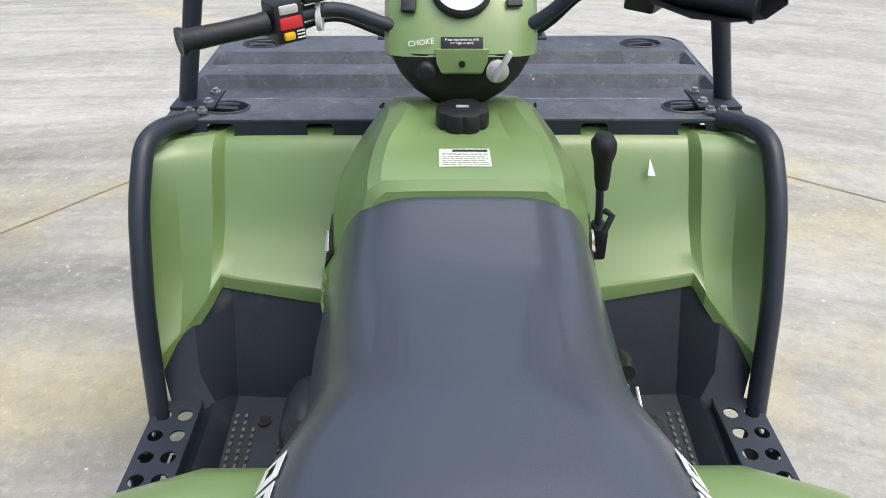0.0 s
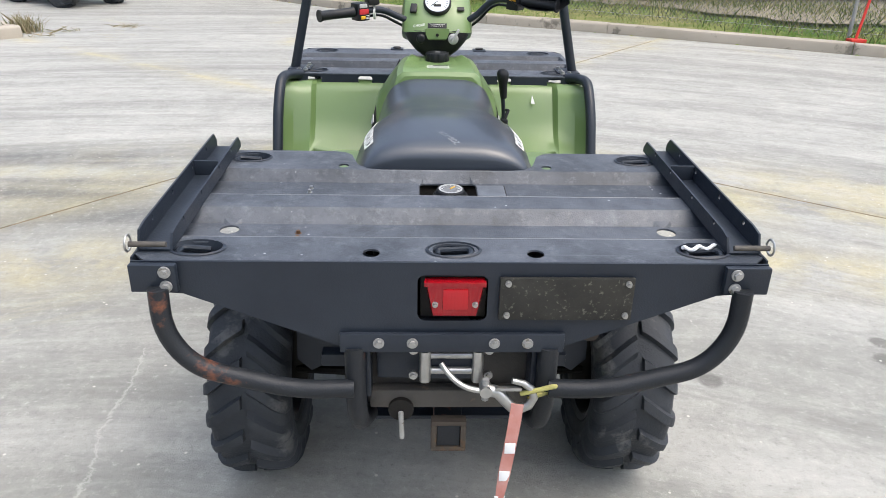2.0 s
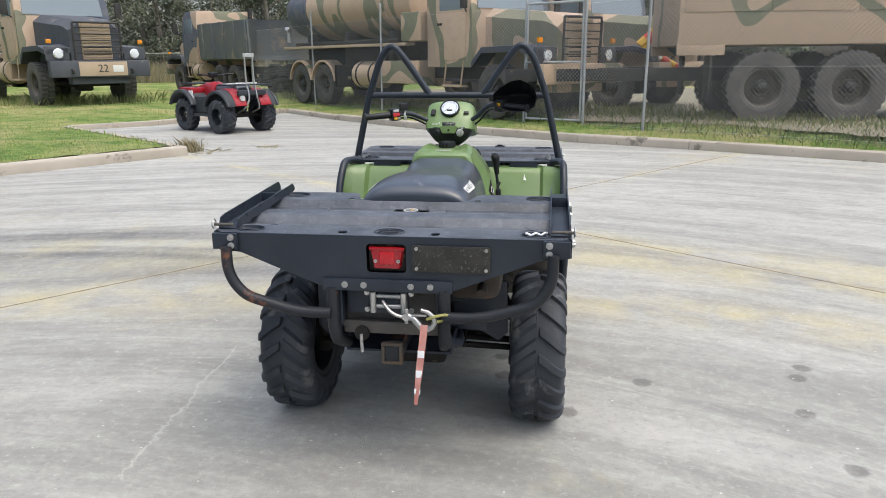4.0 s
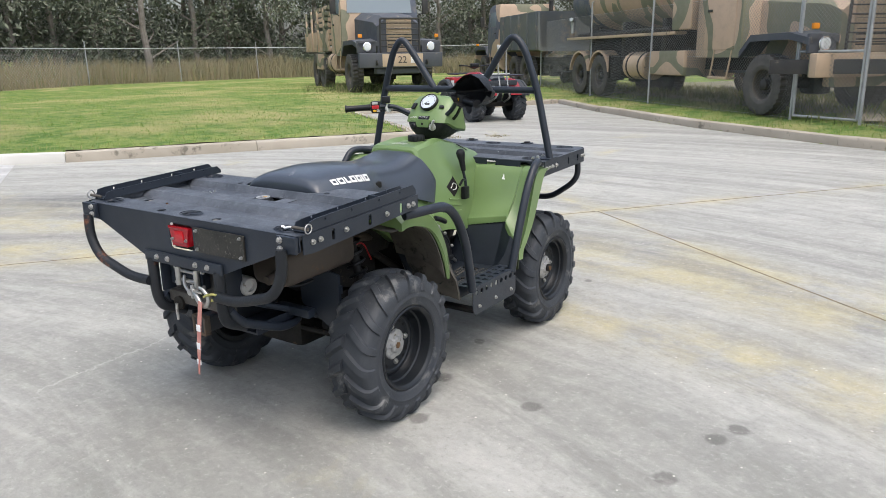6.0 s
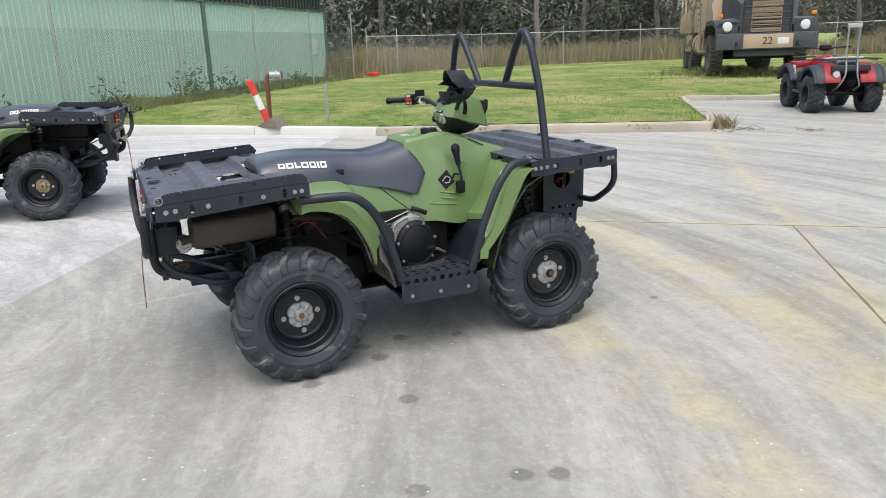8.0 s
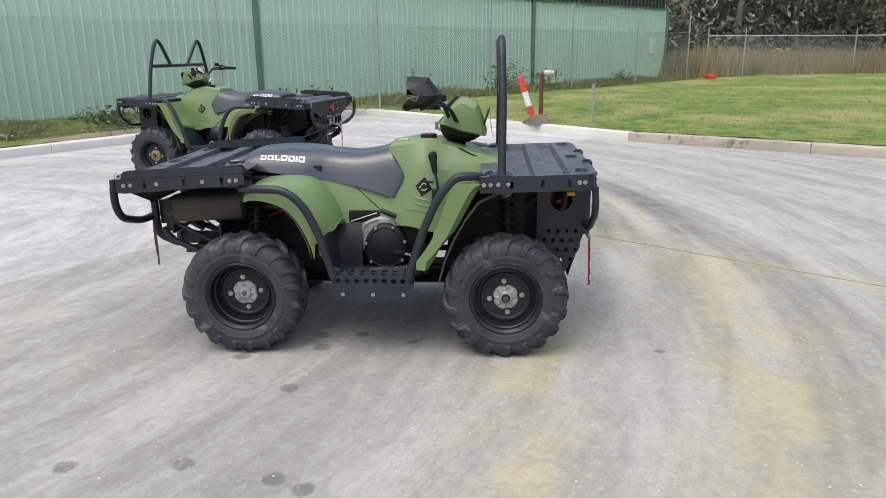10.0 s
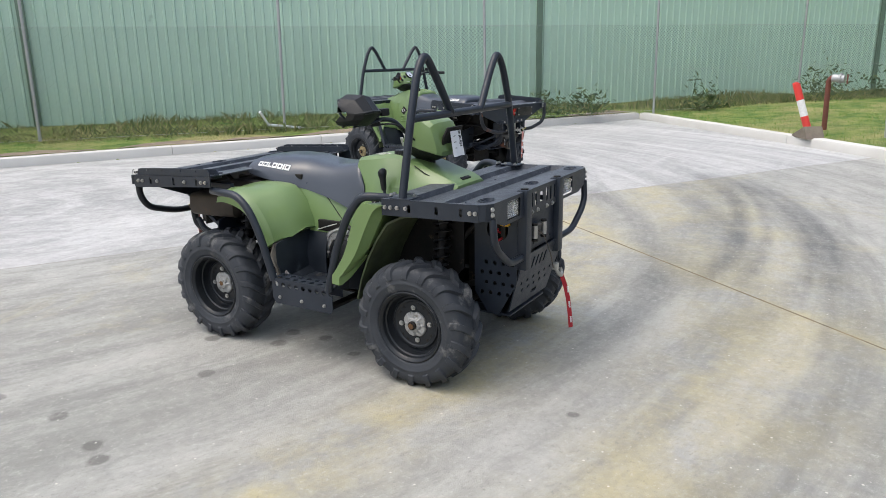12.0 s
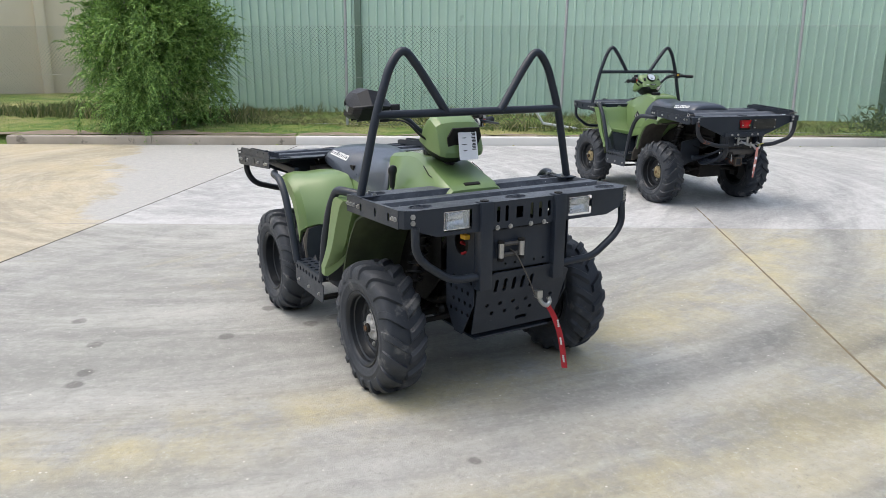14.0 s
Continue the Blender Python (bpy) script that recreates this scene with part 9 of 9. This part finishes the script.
def crane_truck():
    root = truck_base("dark army crane truck with a striped boom", None, (0.0, -4.5, -5.8))
    truck_cab(root)
    STRIPE_Y = surface("boom_yellow", (0.7, 0.42, 0.03), (0.6, 0.35, 0.03), 0.5)
    STRIPE_R = surface("boom_red", (0.55, 0.05, 0.03), None, 0.5)
    # the jib reaches out before the cab, its hook end folded back under it
    here = heading(2.85, 15.7, 0.72, -0.69, 0.2).inverted()
    for a, b, r, count in (((2.66, 14.3, 1.68), (3.9, 14.3, 2.83), 0.13, 9), ((2.72, 14.25, 1.66), (3.9, 14.25, 0.98), 0.075, 8)):
        a, b = here @ Vector(a), here @ Vector(b)
        for k in range(count):
            part("boom_stripe", tubed([a.lerp(b, k / count), a.lerp(b, (k + 1) / count)], r, 8), STRIPE_R if k % 2 else STRIPE_Y, root)
    part("flat_bed", boxed((-1.2, -8.0, 1.2), (1.2, -2.6, 1.4), 0.02), TRUCK_BLACK, root)
    part("crane_house", boxed((-0.9, -4.6, 1.4), (0.9, -2.8, 3.0), 0.08), CAMO, root)
    root.matrix_basis = heading(2.85, 15.7, 0.72, -0.69, 0.2)
    return root


def box_truck():
    root = truck_base("large camouflaged army box truck beside the fence", None, (-6.0, -4.45), 0.665, 12.0)
    body = part("box_body", boxed((-1.25, -7.6, 1.42), (1.25, -1.4, 3.7), 0.05), CAMO, root, "camouflaged box body with lockers")
    for s in (1, -1):
        for y0, y1, mat in ((-3.55, -2.55, TAN), (-2.5, -1.5, CAMO)):
            d = part("locker_door", boxed((s * 1.2 - 0.06, y0, 0.95), (s * 1.2 + 0.06, y1, 1.9), 0.02), mat, body)
            part("handle", boxed((s * 1.27 - 0.02, (y0 + y1) / 2 - 0.06, 1.5), (s * 1.27 + 0.02, (y0 + y1) / 2 + 0.06, 1.56), 0.008), TRUCK_BLACK, d)
        for y0 in (-7.5, -6.0, -4.5):
            part("side_panel", boxed((s * 1.255 - 0.01, y0, 2.0), (s * 1.255 + 0.012, y0 + 1.4, 3.5), 0.01), CAMO, body)
        part("side_skirt", boxed((s * 1.2 - 0.04, -7.6, 1.25), (s * 1.2 + 0.04, -6.75, 1.5), 0.01), CAMO, body)
        part("mud_flap", boxed((s * 1.03 - 0.2, -7.0, 0.45), (s * 1.03 + 0.2, -6.96, 1.25), 0.01), TRUCK_BLACK, root)
        part("chassis_step", boxed((s * 1.1 - 0.1, -3.6, 0.75), (s * 1.1 + 0.1, -1.5, 0.85), 0.01), TRUCK_BLACK, root)
    part("cab", boxed((-1.24, -1.2, 0.9), (1.24, 1.0, 3.2), 0.1), CAMO, root)
    for s in (1, -1):
        truck_wheel(root, s * 1.03, 0.0, 0.665, s)
    root.matrix_basis = heading(10.4, 12.3, 1.0, 0.05, 0.2)
    return root


cargo_truck()
tank_truck()
tipper_truck()
crane_truck()
box_truck()

# ---- the red quad bike ----
RED_BODY = surface("red_gloss_plastic", (0.33, 0.012, 0.02), (0.27, 0.010, 0.016), 0.3, 0, 5, 150, 0.05)
GREY_PLASTIC = surface("grey_fender_plastic", (0.026, 0.031, 0.037), (0.038, 0.043, 0.049), 0.5, 0, 6, 150, 0.15)


def red_quad():
    root = thing("red_quad_bike", "red quad bike with black racks and a chrome rear frame", "quad bike")
    for x, y, side, front in ((0.44, -0.6, 1, False), (-0.44, -0.6, -1, False), (0.42, 0.62, 1, True), (-0.42, 0.62, -1, True)):
        wheel_mesh_parts(0.26 if not front else 0.21, root, x, y, side, front, 0.32, 0.306, 0.15)
    part("seat", loft(bmesh.new(), [[(px, y, pz) for px, pz in arc_profile(zt, zb, w, 12, 0.5)] for y, zt, zb, w in ((-0.75, 0.82, 0.74, 0.15), (-0.7, 0.86, 0.73, 0.18), (-0.3, 0.85, 0.72, 0.17), (-0.05, 0.83, 0.7, 0.14), (0.1, 0.86, 0.72, 0.11))]), VINYL, root)
    part("tank_cover", loft(bmesh.new(), [[(px, y, pz) for px, pz in arc_profile(zt, zb, w, 12, 0.6)] for y, zt, zb, w in ((0.05, 0.87, 0.6, 0.16), (0.2, 0.92, 0.58, 0.18), (0.45, 0.9, 0.6, 0.17), (0.75, 0.82, 0.62, 0.14))]), RED_BODY, root, "glossy red tank cover")
    for s in (1, -1):
        for y, name in ((0.62, "front_fender"), (-0.6, "rear_fender")):
            rings = []
            for k in range(11):
                a = radians(20 + 140 * k / 10)
                rings.append([(s * x, y + (0.44 if name == "front_fender" else 0.42) * math.cos(a), 0.36 + r * math.sin(a)) for x, r in ((0.16, 0.44), (0.40, 0.44), (0.54, 0.40), (0.54, 0.37), (0.40, 0.41), (0.16, 0.41))])
            fen = part(name, loft(bmesh.new(), rings), GREY_PLASTIC, root, "dark grey plastic fender")
            if name == "rear_fender":
                cover = [[(s * px, y + 0.43 * math.cos(a), 0.36 + r * math.sin(a)) for px, r in ((0.15, 0.452), (0.36, 0.452), (0.385, 0.445), (0.385, 0.42), (0.15, 0.42))] for a in [radians(24 + 13.6 * k) for k in range(11)]]
                part("fender_cover", loft(bmesh.new(), cover), RED_BODY, fen, "red inner part of the rear fender")
            part("fender_lip", tubed([(s * 0.53, y + 0.42 * math.cos(a), 0.36 + 0.39 * math.sin(a)) for a in [radians(20 + 14 * k) for k in range(11)]], 0.032, 8), GREY_PLASTIC, root)
        part("front_cowl", boxed((min(s * 0.14, s * 0.46), 0.35, 0.70), (max(s * 0.14, s * 0.46), 0.8, 0.815), 0.04), RED_BODY, root)
        part("white_panel", boxed((s * 0.47 - 0.004, 0.27, 0.60), (s * 0.47 + 0.004, 0.42, 0.76), 0.003), WHITE, root)
        part("side_cover", boxed((min(s * 0.15, s * 0.44), -0.15, 0.34), (max(s * 0.15, s * 0.44), 0.3, 0.66), 0.05), GREY_PLASTIC, root)
        part("foot_rest", boxed((min(s * 0.2, s * 0.5), -0.25, 0.29), (max(s * 0.2, s * 0.5), 0.25, 0.34), 0.02), GREY_PLASTIC, root)
        part("handlebar", tubed([(0, 0.3, 0.98), (s * 0.15, 0.28, 1.04), (s * 0.38, 0.18, 1.05)], 0.012, 8, 0.04), TUBE, root)
        part("grip", tubed([(s * 0.28, 0.225, 1.048), (s * 0.39, 0.175, 1.05)], 0.018, 10), PLASTIC, root)
        # chrome upright at the back
        part("rear_frame", tubed([(s * 0.085, -0.92, 1.42), (s * 0.085, -0.92, 0.95), (s * 0.085, -1.0, 0.62), (s * 0.16, -0.95, 0.45), (s * 0.16, -0.7, 0.36)], 0.017, 10, 0.08), STEEL, root, "chrome rear frame tube")
        part("rack_rail", tubed([(s * 0.36, -1.0, 0.86), (s * 0.36, -0.42, 0.86)], 0.012, 8), TUBE, root)
        part("rack_rail", tubed([(s * 0.3, 0.42, 0.87), (s * 0.3, 0.95, 0.87)], 0.012, 8), TUBE, root)
    for k in range(6):
        part("rack_bar", tubed([(-0.42, -1.0 + 0.11 * k, 0.872), (0.42, -1.0 + 0.11 * k, 0.872)], 0.009, 8), TUBE, root)
        part("rack_bar", tubed([(-0.34, 0.42 + 0.1 * k, 0.882), (0.34, 0.42 + 0.1 * k, 0.882)], 0.009, 8), TUBE, root)
    part("frame_cap", boxed((-0.11, -0.94, 1.36), (0.11, -0.9, 1.43), 0.01), ALU, root)
    part("tail_panel", boxed((-0.3, -0.98, 0.68), (0.3, -0.9, 0.78), 0.03), GREY_PLASTIC, root)
    part("label", boxed((-0.3, -0.62, 0.878), (-0.12, -0.5, 0.892), 0.004), WHITE, root)
    part("light_bar", boxed((-0.24, -0.82, 0.885), (0.22, -0.76, 0.91), 0.01), WHITE, root)
    part("dial_pod", boxed((-0.09, 0.22, 1.0), (0.09, 0.34, 1.09), 0.03), PLASTIC, root)
    part("exhaust", tubed([(-0.22, -0.85, 0.62), (-0.22, -0.98, 0.64)], 0.055, 14), ALU, root)
    part("engine", boxed((-0.18, -0.4, 0.3), (0.18, 0.35, 0.62), 0.04), DARK, root)
    part("rear_axle", tubed([(-0.4, -0.6, 0.31), (0.4, -0.6, 0.31)], 0.04, 10), DARK, root)
    part("front_axle", tubed([(-0.38, 0.62, 0.31), (0.38, 0.62, 0.31)], 0.03, 10), DARK, root)
    part("front_bumper", tubed([(-0.25, 0.75, 0.42), (-0.25, 1.0, 0.6), (-0.2, 1.02, 0.8), (0.2, 1.02, 0.8), (0.25, 1.0, 0.6), (0.25, 0.75, 0.42)], 0.016, 8, 0.08), TUBE, root)
    root.matrix_basis = pose(-6.22, 11.46, 0, 0, 0, 56.8) @ Matrix.Scale(1.1, 4)


red_quad()
